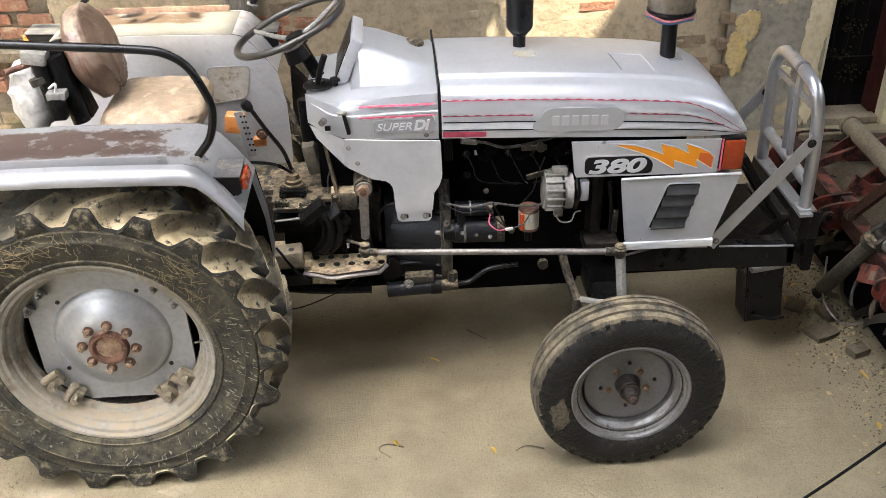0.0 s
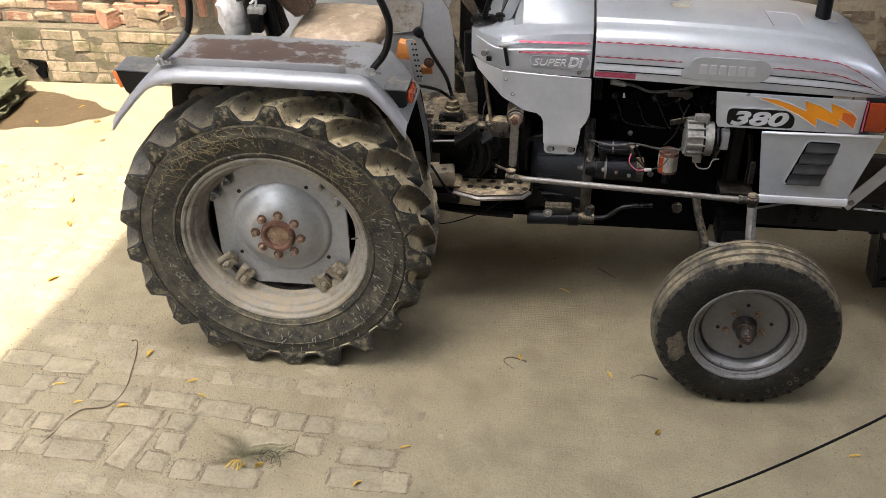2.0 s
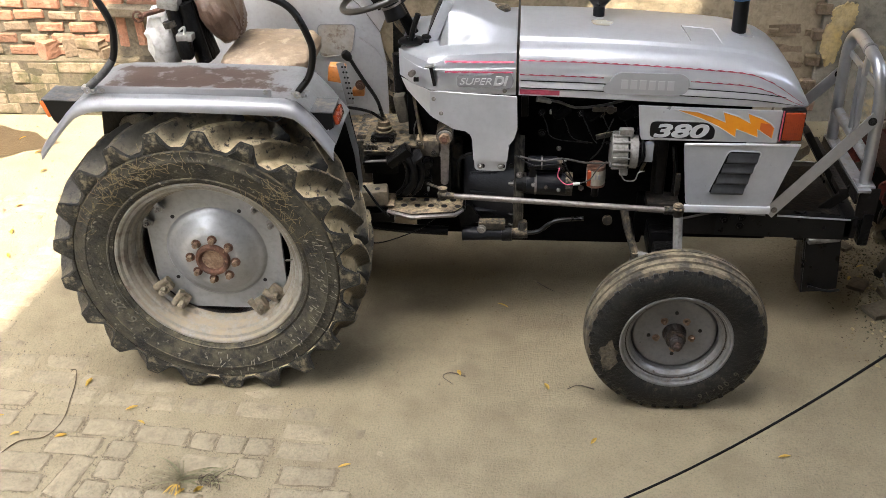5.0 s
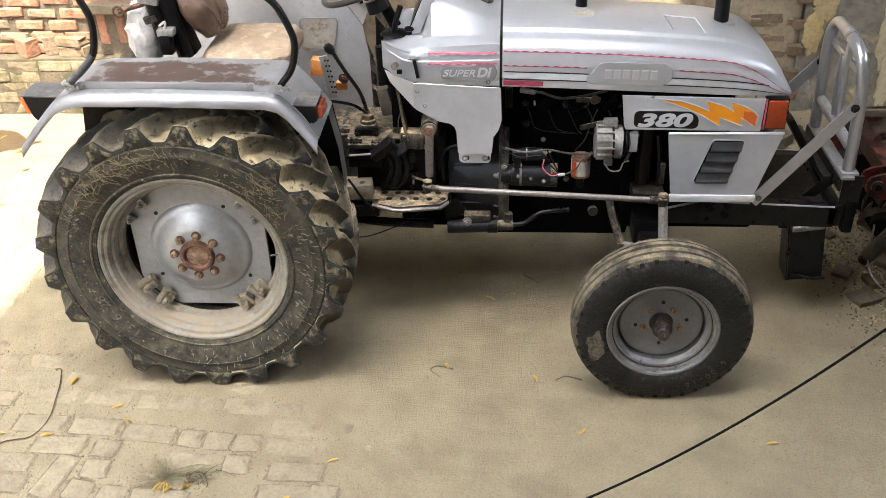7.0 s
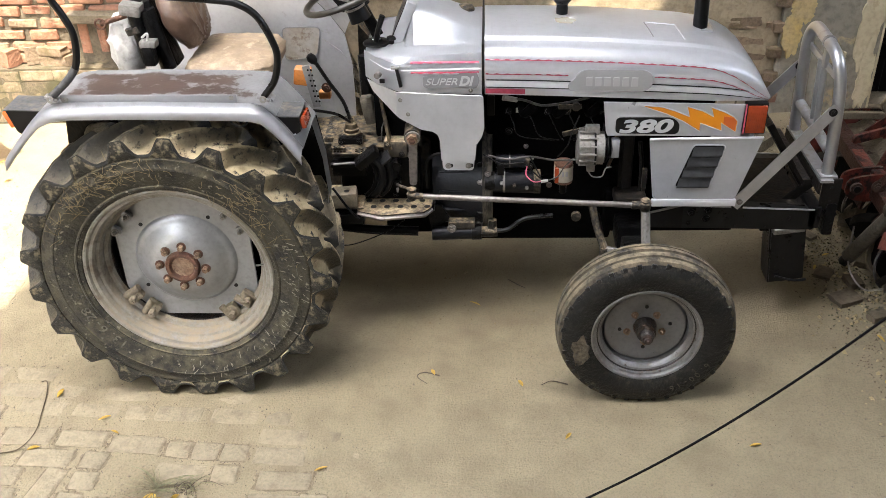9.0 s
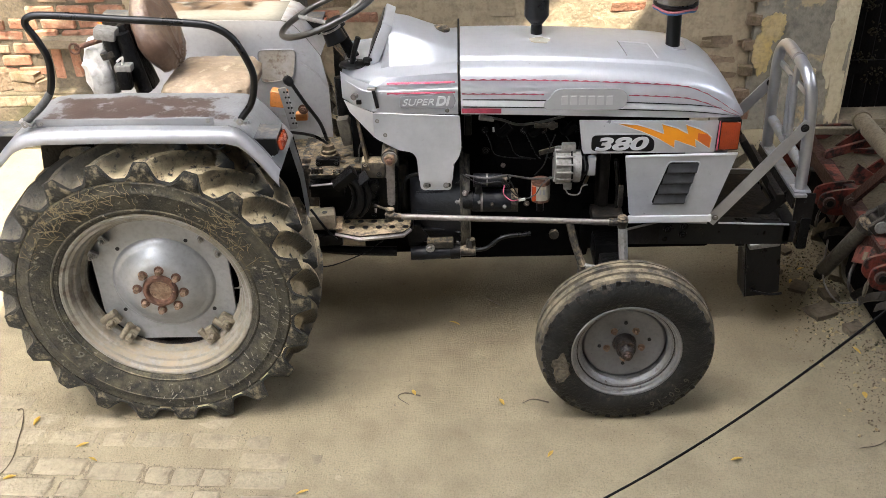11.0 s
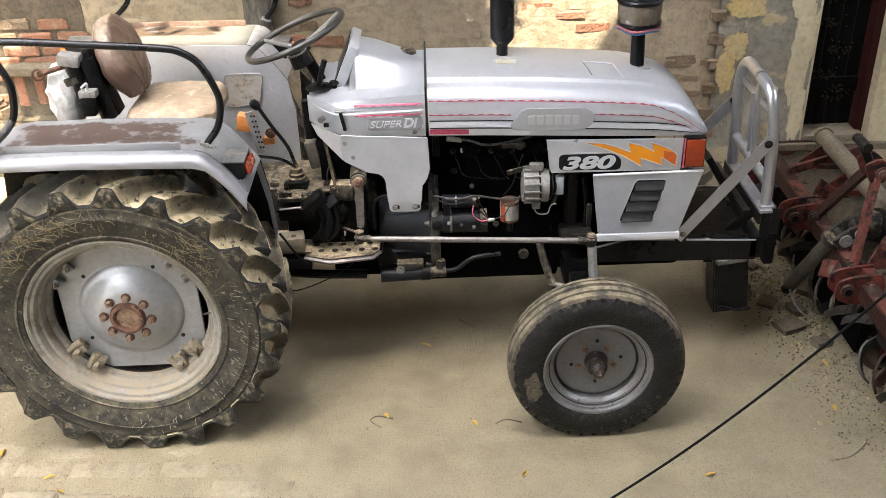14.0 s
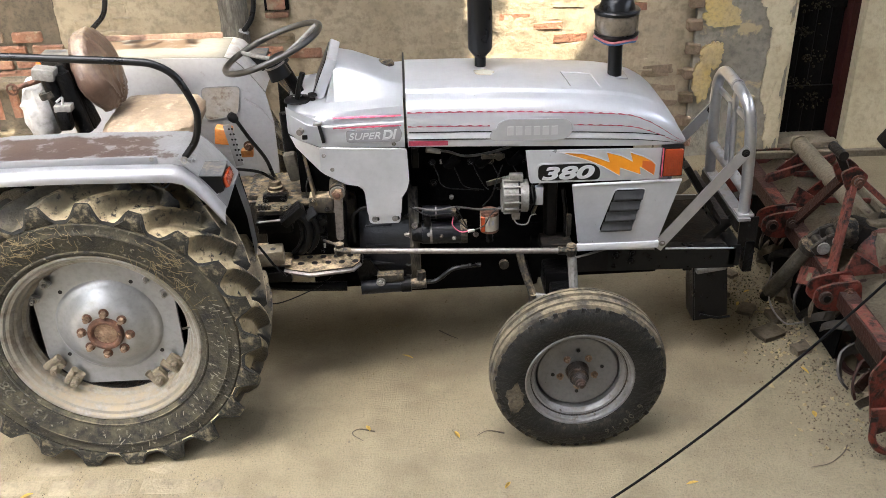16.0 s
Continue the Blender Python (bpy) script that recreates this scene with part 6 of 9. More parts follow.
part("lever", T([(0.672, -0.035, 0.99), (0.61, -0.06, 1.045), (0.54, -0.10, 1.08), (0.50, -0.12, 1.09)], 0.007, 8), "black_paint", tractor, "short black range lever")
# drilled top deck and the shift rails under the turret
part("turret_base", B((0.664, -0.075, 0.930), (0.105, 0.045, 0.030), 0.005), "black", gearbox, "black bolted turret base")
for x in (0.625, 0.703):
    bolt_part((x, -0.100, 0.930), (0, -1, 0), gearbox, "black", 0.009, 0.010)
deck = part("top_deck", B((0.745, 0.0, 0.908), (0.33, 0.24, 0.014), 0.003), "deck_dust", gearbox, "dusty drilled top plate")
for x, y in ((0.728, -0.055), (0.788, -0.055), (0.772, -0.095), (0.842, -0.070), (0.735, 0.01), (0.80, 0.02), (0.86, 0.0)):
    part("hole", C((x, y, 0.914), (x, y, 0.9162), 0.012, seg=12), "decal_black", gearbox)
part("rail_block", B((0.665, -0.145, 0.905), (0.145, 0.075, 0.020), 0.004), "gear", gearbox)
part("rail_block", B((0.668, -0.165, 0.862), (0.165, 0.070, 0.016), 0.004), "black", gearbox)
part("rail_block", B((0.660, -0.135, 0.820), (0.150, 0.060, 0.050), 0.006), "black", gearbox)
for i in range(4):
    x = 0.604 + 0.014 * i
    part("stud", spin(bmesh.new(), (x, -0.165, 0.912), (0, 0, 1), [(0.0, 0.007), (0.012, 0.007), (0.014, 0.0095), (0.026, 0.009), (0.03, 0.004)], 10), "gear", gearbox)
for x in (0.70, 0.725):
    bolt_part((x, -0.17, 0.915), (0, 0, 1), gearbox, "gear", 0.008, 0.008)
part("side_case", B((0.79, -0.075, 0.76), (0.36, 0.10, 0.28), 0.02), "black", gearbox, "greasy black side casing")
for i in range(6):
    bolt_part((0.635 + 0.058 * i, -0.127, 0.885 - 0.006 * (i % 2)), (0, -1, 0.1), gearbox, ("black", "gear", "steel")[i % 3], 0.0085, 0.010)
for i in range(5):
    bolt_part((0.655 + 0.066 * i, -0.127, 0.675), (0, -1, 0.1), gearbox, ("gear", "black")[i % 2], 0.0085, 0.010)
# brake pedal, its curved levers and bosses
part("pedal_shoe", B((0.746, -0.195, 0.902), (0.115, 0.060, 0.040), 0.008, turn(10, -38, 8)), "black", tractor, "greasy black pedal shank")
part("pedal_pad", B((0.826, -0.205, 0.905), (0.052, 0.055, 0.012), 0.003, turn(25, -38, 10)), "black", tractor)
part("pedal_rod", T([(0.826, -0.20, 0.90), (0.815, -0.19, 0.87), (0.80, -0.18, 0.84)], 0.006, 6), "steel", tractor)
for k, r in ((0.0, 0.019), (0.034, 0.013), (-0.030, 0.010)):
    part("brake_band", T([(0.765 + k, -0.19, 0.905), (0.802 + k, -0.20, 0.872), (0.812 + k, -0.20, 0.812), (0.796 + k, -0.20, 0.755), (0.765 + k, -0.19, 0.715)], r, 10), "plastic" if k >= 0 else "black", tractor, "black curved brake lever" if k == 0.0 else "")
part("cross_rod", T([(0.60, -0.20, 0.872), (0.66, -0.205, 0.879), (0.72, -0.20, 0.882)], 0.005, 6), "cast", tractor)
for x, z, r in ((0.866, 0.848, 0.021), (0.855, 0.810, 0.018), (0.864, 0.764, 0.019)):
    boss_ = part("hose_end", C((x, -0.13, z), (x + 0.004, -0.185, z), r, seg=18), "black", tractor)
    part("rim", C((x + 0.003, -0.180, z), (x + 0.004, -0.187, z), r * 0.62, seg=14), "plastic", boss_)
part("push_rod", T([(0.868, -0.195, 0.768), (0.90, -0.21, 0.762), (0.935, -0.225, 0.758)], 0.0065, 6), "gear", tractor)
part("grease_nipple", C((0.872, -0.19, 0.748), (0.872, -0.205, 0.735), 0.006, 0.004, 8), "cast", tractor)
part("pale_casting", B((0.868, -0.115, 0.915), (0.105, 0.07, 0.080), 0.012, turn(0, 3, 0)), "foot", tractor, "casting pale with dry mud")
for x, z in ((0.835, 0.94), (0.895, 0.895)):
    bolt_part((x, -0.152, z), (0, -1, 0.1), tractor, "gear", 0.009, 0.010)
part("floor_plate", P([(0.46, -0.24), (0.72, -0.24), (0.72, 0.50), (0.46, 0.50)], 0, 0.006, map3=lambda u, v, w: (u, v, 0.672 + w)), "foot", tractor, "dusty steel floor plate")
part("mud_block", B((0.635, -0.205, 0.712), (0.115, 0.085, 0.070), 0.012, turn(0, -2, 6)), "clay", tractor, "block caked with pale mud")
part("hole", C((0.648, -0.215, 0.7465), (0.648, -0.215, 0.7485), 0.012, seg=12), "decal_black", tractor)
part("steering_box", B((0.90, 0.02, 0.98), (0.17, 0.20, 0.20), 0.03), "gear", tractor, "steering box grey with dust")
part("grey_casting", B((0.748, 0.0, 1.05), (0.055, 0.10, 0.13), 0.016, turn(0, -10, 0)), "shaft_grey", tractor, "grey column casting")
part("column_shank", C((0.742, 0.02, 1.10), (0.735, 0.03, 1.28), 0.030, 0.026, 16), "black", tractor)
part("lever_arm", T([(0.80, -0.04, 1.06), (0.83, -0.06, 1.00), (0.86, -0.08, 0.955)], 0.016, 8), "black", tractor)
part("thin_rod", T([(0.822, -0.09, 1.03), (0.808, -0.10, 0.99), (0.806, -0.10, 0.93)], 0.003, 6), "wire_grey", tractor)
part("dirty_bulkhead", P([(-0.16, 0.92), (0.34, 0.92), (0.34, 1.25), (-0.06, 1.25)], 0, 0.012, map3=lambda u, v, w: (0.842 - (v - 0.92) * 0.18 + w, u, v)), "mud_yellow", tractor, "oily yellow-brown dirt on the bulkhead")
part("clutch_pedal", T([(0.72, 0.30, 0.75), (0.74, 0.31, 0.95), (0.70, 0.32, 1.08)], 0.013, 8), "black", tractor)
# perforated footboard
step = part("footboard", P(rounded([(0.68, -0.10), (1.02, -0.10), (1.02, -0.20), (0.99, -0.245), (0.80, -0.275), (0.69, -0.235)], 0.012), 0, 0.006, map3=lambda u, v, w: (u, v, 0.652 + w)), "foot", tractor, "perforated steel footboard with caked mud")
part("footboard_rim", T([(0.69, -0.235, 0.645), (0.80, -0.275, 0.640), (0.99, -0.245, 0.640), (1.02, -0.20, 0.642)], 0.010, 6, 1), "steel", step, "worn bright footboard edge")
for i in range(5):
    for j in range(2):
        x, y = 0.735 + i * 0.06 + 0.025 * j, -0.145 - 0.055 * j
        part("hole", C((x, y, 0.6585), (x, y, 0.6595), 0.014, seg=12), "decal_black", step)
part("footboard_bracket", B((0.86, -0.10, 0.63), (0.34, 0.14, 0.03), 0.006), "black", step)
part("hook_rod", T([(0.60, -0.28, 0.80), (0.62, -0.285, 0.77), (0.66, -0.285, 0.70), (0.70, -0.275, 0.64)], 0.006, 6), "black", tractor)
part("lower_link", T([(0.45, -0.14, 0.55), (0.70, -0.16, 0.52), (0.95, -0.15, 0.50)], 0.022, 8), "black", tractor)
part("brake_rod", T([(0.55, -0.25, 0.585), (0.62, -0.27, 0.50), (0.80, -0.27, 0.56), (0.90, -0.25, 0.62)], 0.003, 6), "black", tractor)
part("cross_bar", B((0.62, -0.22, 0.62), (0.20, 0.06, 0.05), 0.006), "black", tractor)

# steering linkage
pitman = part("pitman_arm", P(rounded([(0.930, 1.0), (0.968, 1.0), (0.958, 0.76), (0.926, 0.76)], 0.012), -0.190, 0.022, 0.004), "steel", tractor, "greasy steel drop arm")
part("pivot", C((0.95, -0.215, 1.005), (0.945, -0.10, 1.0), 0.036, seg=24), "gear", pitman)
part("pivot_washer", C((0.951, -0.222, 1.003), (0.95, -0.215, 1.004), 0.033, seg=24), "cast", pitman)
part("pivot_nut", C((0.951, -0.242, 1.003), (0.95, -0.222, 1.004), 0.024, 0.026, 6), "nut", pitman)
part("pivot_stud", C((0.951, -0.250, 1.003), (0.951, -0.242, 1.003), 0.013, seg=14), "rust", pitman)
part("ball_joint", spin(bmesh.new(), (0.94, -0.255, 0.725), (0, 0, 1), [(0, 0.0), (0.0, 0.016), (0.012, 0.022), (0.03, 0.024), (0.04, 0.018), (0.055, 0.02), (0.06, 0.0)], 16), "gear", pitman)
drag = part("drag_link", C((0.985, -0.267, 0.748), (1.885, -0.325, 0.733), 0.0125), "steel", tractor, "straight steel steering drag link")
part("rod_socket", C((0.94, -0.263, 0.75), (0.99, -0.267, 0.748), 0.016, 0.014), "gear", drag)
part("rod_socket", C((1.88, -0.325, 0.733), (1.925, -0.328, 0.732), 0.018, 0.016), "gear", drag)
part("ball_joint", spin(bmesh.new(), (1.937, -0.328, 0.705), (0, 0, 1), [(0, 0.0), (0.0, 0.018), (0.015, 0.024), (0.04, 0.026), (0.046, 0.020), (0.052, 0.022), (0.06, 0.014), (0.06, 0.0)], 16), "gear", drag, "dusty ball joint")
part("knuckle_arm", T([(1.94, -0.33, 0.705), (1.945, -0.35, 0.62), (1.95, -0.38, 0.52)], 0.020, 8), "cast", tractor, "worn grey knuckle arm")
part("king_pin", C((1.92, -0.44, 0.24), (1.92, -0.42, 0.52), 0.045), "gear", tractor)
part("stub_axle", C((1.921, -0.65, 0.346), (1.92, -0.42, 0.36), 0.035), "black", tractor)
part("axle_beam", B((1.92, CL, 0.44), (0.10, 1.06, 0.10), 0.015), "black", tractor, "black front axle beam")
part("axle_sleeve", B((1.92, CL, 0.47), (0.14, 0.60, 0.13), 0.02), "black", tractor)
part("king_pin", C((1.92, mirror(-0.44), 0.24), (1.92, mirror(-0.42), 0.52), 0.045), "gear", tractor)
part("stub_axle", C((1.923, mirror(-0.62), 0.352), (1.92, mirror(-0.42), 0.36), 0.035), "black", tractor)
part("radius_arm", T([(1.72, -0.26, 0.70), (1.74, -0.30, 0.62), (1.775, -0.34, 0.525)], 0.017, 8), "gear", tractor, "dusty flat steering arm")
part("tie_rod", T([(1.775, -0.34, 0.525), (1.86, -0.36, 0.515), (1.95, -0.38, 0.52)], 0.014, 8), "cast", tractor)
part("ball_joint", C((1.772, -0.345, 0.46), (1.775, -0.34, 0.53), 0.020), "gear", tractor)
part("tie_rod", C((1.775, -0.34, 0.50), (1.775, mirror(-0.34), 0.50), 0.016), "black", tractor)
part("axle_bracket", B((1.90, -0.13, 0.66), (0.14, 0.12, 0.05), 0.008), "dark_iron", tractor, "dusty axle bracket")
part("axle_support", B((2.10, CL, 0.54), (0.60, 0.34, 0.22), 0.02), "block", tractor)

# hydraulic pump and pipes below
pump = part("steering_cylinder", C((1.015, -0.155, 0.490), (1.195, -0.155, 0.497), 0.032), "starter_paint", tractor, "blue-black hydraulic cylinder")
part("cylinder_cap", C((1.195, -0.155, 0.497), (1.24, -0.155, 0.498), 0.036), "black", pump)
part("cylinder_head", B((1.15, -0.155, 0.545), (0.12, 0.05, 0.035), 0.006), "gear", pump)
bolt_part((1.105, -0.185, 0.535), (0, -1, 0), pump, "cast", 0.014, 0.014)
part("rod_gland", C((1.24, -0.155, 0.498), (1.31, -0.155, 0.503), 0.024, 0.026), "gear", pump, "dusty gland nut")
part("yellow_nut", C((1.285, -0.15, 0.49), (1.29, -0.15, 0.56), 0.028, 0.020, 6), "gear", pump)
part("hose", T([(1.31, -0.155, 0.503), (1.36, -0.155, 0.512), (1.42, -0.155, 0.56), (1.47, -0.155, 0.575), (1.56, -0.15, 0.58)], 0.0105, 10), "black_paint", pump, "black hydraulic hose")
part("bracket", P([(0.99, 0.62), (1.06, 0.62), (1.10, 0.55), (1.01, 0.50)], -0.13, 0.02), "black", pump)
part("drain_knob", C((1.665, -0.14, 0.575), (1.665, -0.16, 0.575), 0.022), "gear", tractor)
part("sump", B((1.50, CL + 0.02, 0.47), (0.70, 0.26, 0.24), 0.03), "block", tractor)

# front rails, weight box and bumper frame
for s in (1, -1):
    y = -0.15 if s > 0 else mirror(-0.15)
    rail = part("side_rail", P([(2.14, 0.628), (2.725, 0.600), (2.725, 0.50), (2.14, 0.512)], y, 0.010 * s), "black_paint", tractor, "black steel side rail")
    part("rail_flange", B((2.43, y + 0.025 * s, 0.614), (0.585, 0.055, 0.008), 0.0, turn(0, 2.7, 0)), "black_paint", rail)
    part("rail_edge", B((2.43, y - 0.003 * s, 0.617), (0.57, 0.006, 0.006), 0.0, turn(0, 2.7, 0)), "silver_side", rail)
    part("gusset", P([(1.965, 0.585), (2.14, 0.632), (2.14, 0.512), (1.99, 0.515)], y, 0.012 * s), "dark_iron" if s > 0 else "black", rail, "dark rusty gusset plate")
    part("gusset_edge", T([(1.965, y - 0.004 * s, 0.587), (2.14, y - 0.004 * s, 0.634)], 0.005, 6, 1), "steel", rail)
    for x, z in ((2.175, 0.592), (2.25, 0.605), (2.245, 0.562)):
        bolt_part((x, y - 0.001 * s, z), (0, -s, 0), rail, "black", 0.012, 0.012)
    part("drop_link", B((2.79, y + 0.03 * s, 0.55), (0.045, 0.06, 0.16), 0.008), "black", rail)
part("cross_member", B((2.72, CL, 0.56), (0.06, 0.54, 0.11), 0.008), "black_paint", tractor)
wbox = part("weight_box", P([(2.545, 0.490), (2.705, 0.505), (2.735, 0.222), (2.65, 0.208), (2.575, 0.196)], -0.13, 0.13, 0.006), "black_paint", tractor, "black ballast box with a dusty top")
part("box_top", B((2.622, -0.10, 0.497), (0.145, 0.10, 0.03), 0.008, turn(8, -4, 6)), "cast", wbox, "chipped grey stone lump")
part("box_lug", B((2.53, -0.08, 0.49), (0.05, 0.05, 0.05), 0.006), "black", wbox)
part("tow_pin", T([(2.60, -0.14, 0.24), (2.68, -0.15, 0.225), (2.74, -0.15, 0.23)], 0.006, 6), "black", wbox)

guard = part("bumper_guard", T([(2.756, -0.10, 0.76), (2.752, -0.10, 0.90), (2.745, -0.10, 1.05), (2.735, -0.10, 1.17), (2.72, -0.085, 1.255), (2.712, -0.03, 1.292), (2.715, 0.05, 1.298), (2.725, 0.19, 1.295), (2.728, 0.28, 1.29), (2.728, 0.335, 1.255), (2.722, 0.352, 1.19), (2.725, 0.355, 1.05), (2.735, 0.355, 0.76)], 0.026, 14, 5), "silver_guard", tractor, "bent silver pipe front guard")
part("cross_pipe", C((2.748, -0.10, 0.865), (2.735, 0.355, 0.90), 0.024), "silver_worn", guard)
for y in (0.10, 0.155):
    part("upright", C((2.742, y, 0.87), (2.728, y, 1.19), 0.014), "silver_guard", guard)
part("upper_bar", B((2.733, 0.13, 1.185), (0.012, 0.45, 0.030), 0.003), "silver_guard", guard)
part("centre_strap", B((2.722, 0.085, 1.24), (0.020, 0.035, 0.12), 0.004), "silver_guard", guard)
part("weld_collar", C((2.717, 0.055, 1.298), (2.718, 0.075, 1.298), 0.030), "silver_worn", guard)
part("foot_plate", B((2.756, -0.10, 0.757), (0.075, 0.075, 0.010), 0.003), "silver_guard", guard)
part("base_angle", P([(-0.16, 0.0), (0.40, 0.0), (0.40, 0.012), (-0.16, 0.012)], 0, 0.055, map3=lambda u, v, w: (2.715 + w, u, 0.742 + v)), "silver_worn", guard, "flat steel base bar")
part("base_angle", B((2.716, 0.12, 0.715), (0.010, 0.56, 0.055), 0.002), "dark_iron", guard)
part("base_strut", B((2.66, 0.12, 0.735), (0.035, 0.52, 0.03), 0.004), "dark_iron", guard)
part("end_plate", B((2.775, -0.135, 0.675), (0.085, 0.012, 0.15), 0.004), "dark_iron", guard, "drilled black end plate")
for zz in (0.71, 0.64):
    part("hole", C((2.775, -0.1425, zz), (2.775, -0.1415, zz), 0.007, seg=10), "decal_black", guard)
for y, yb in ((-0.135, -0.165), (0.385, 0.41)):
    w0, w1 = Vector((2.372, yb, 0.655)), Vector((2.715, y, 1.065))
    d = (w1 - w0).normalized()
    n = Vector((-d.z, 0, d.x)) * 0.026
    bm = bmesh.new()
    sec = lambda p: [p + n, p + n + Vector((0, 0.006, 0)), p - n + Vector((0, 0.006, 0)), p - n]
    rings(bm, [sec(w0 - d * 0.03), sec(w0), sec(w1), sec(w1 + d * 0.025)])
    st = part("stay", bm, "silver_guard", guard, "flat silver stay bar", smooth=False)
    bolt_part(w1 + Vector((0.0, -0.001, 0.0)), (0, -1, 0), guard, "dark_iron", 0.012, 0.008)
    part("stay_foot", B(w0 + Vector((0, 0.012, -0.005)), (0.05, 0.02, 0.07), 0.004), "black_paint", guard)
    bolt_part(w0 + Vector((0.005, -0.002, 0.0)), (0, -1, 0), guard, "steel", 0.009, 0.006)
for y in (0.02, 0.24):
    part("channel", B((2.60, y, 0.80), (0.36, 0.07, 0.03), 0.006, turn(0, 58, 0)), "dark_iron", guard, "dusty channel brace")
part("brace", B((2.68, -0.06, 0.665), (0.20, 0.012, 0.045), 0.004, turn(0, -44, 0)), "dark_iron", guard)
part("front_tray", P([(2.40, -0.10), (2.68, -0.12), (2.68, 0.34), (2.40, 0.34)], 0, 0.01, map3=lambda u, v, w: (u, v, 0.60 + w)), "dark_iron", tractor)

# exhaust and air cleaner
exhaust = part("exhaust", spin(bmesh.new(), (1.592, 0.18, 1.40), (0, 0, 1), [(0.0, 0.025), (0.045, 0.025), (0.055, 0.034), (0.072, 0.048), (0.085, 0.053), (0.60, 0.053), (0.64, 0.03), (0.95, 0.028)], 24), "black_paint", tractor, "black upright exhaust silencer")
cleaner = part("air_cleaner_pipe", C((2.178, CL, 1.345), (2.174, CL, 1.525), 0.031, seg=24), "black_paint", tractor, "black air intake pipe")
part("pipe_collar", B((2.178, CL, 1.352), (0.10, 0.10, 0.006), 0.002), "silver_side", cleaner)
part("bowl_base", spin(bmesh.new(), (2.174, CL, 1.522), (0, 0, 1), [(0.0, 0.03), (0.004, 0.085), (0.020, 0.096), (0.030, 0.094), (0.032, 0.05)], 32), "black_paint", cleaner)
part("bowl", spin(bmesh.new(), (2.173, CL, 1.55), (0, 0, 1), [(0.0, 0.088), (0.01, 0.092), (0.075, 0.094), (0.085, 0.09)], 32), "bowl", cleaner, "smoky dust bowl")
part("lid", spin(bmesh.new(), (2.172, CL, 1.632), (0, 0, 1), [(0.0, 0.097), (0.012, 0.099), (0.018, 0.094), (0.020, 0.078), (0.055, 0.068), (0.072, 0.05), (0.080, 0.0)], 32), "black_paint", cleaner, "black pre-cleaner lid")
for m, z, r in (("blue", 1.519, 0.087), ("pink_cloth", 1.528, 0.091)):
    pts = [(2.174 + (r + 0.003 * math.sin(5 * a)) * math.cos(a), CL + (r + 0.003 * math.cos(3 * a)) * math.sin(a), z + 0.004 * math.sin(4 * a)) for a in [2 * math.pi * i / 24 for i in range(25)]]
    part("cloth_ring", T(pts, 0.0052, 6, 1), m, cleaner, "twisted cloth tied round the cleaner")

# steering wheel and column
wc, wn_ = Vector((0.701, CL, 1.540)), Vector((-0.36, 0, 0.93)).normalized()
ux = Vector((0.93, 0, 0.36)).normalized()
uy = Vector((0, 1, 0))
circle = lambda r, a: wc + ux * (r * math.cos(a)) + uy * (r * math.sin(a))
wheel = part("steering_wheel", T([circle(0.222, 2 * math.pi * i / 48) for i in range(49)], 0.0135, 12, 1), "rim_wheel", tractor, "worn black steering wheel")
for a in (0.35, 2.45, 4.55):
    part("spoke", T([wc - wn_ * 0.055, circle(0.10, a) - wn_ * 0.035, circle(0.216, a)], 0.010, 8), "cast", wheel, "bare grey spoke")
part("wheel_hub", C(wc - wn_ * 0.075, wc - wn_ * 0.035, 0.042, 0.036, 20), "plastic", wheel)
part("column", C(wc - wn_ * 0.30 + Vector((0.02, 0, 0)), wc - wn_ * 0.06, 0.026), "black", wheel)
part("switch_pod", C(wc - wn_ * 0.13 + Vector((-0.02, -0.03, 0)), wc - wn_ * 0.06 + Vector((-0.02, -0.03, 0)), 0.048, 0.040, 20), "plastic", wheel, "black indicator switch pod")
part("clamp", C(wc - wn_ * 0.075 + Vector((-0.02, -0.03, 0)), wc - wn_ * 0.067 + Vector((-0.02, -0.03, 0)), 0.046), "steel", wheel)
part("throttle_lever", T([(0.80, -0.02, 1.36), (0.815, -0.03, 1.42), (0.835, -0.03, 1.475)], 0.012, 8), "plastic", tractor)
part("column_boot", spin(bmesh.new(), (0.80, 0.0, 1.345), (0, 0, 1), [(0.0, 0.06), (0.008, 0.055), (0.012, 0.03), (0.02, 0.02)], 20), "plastic", cowl)
part("knob", spin(bmesh.new(), (0.865, -0.02, 1.35), (0, 0, 1), [(0.0, 0.012), (0.015, 0.012), (0.02, 0.022), (0.03, 0.018), (0.034, 0.0)], 14), "plastic", cowl)

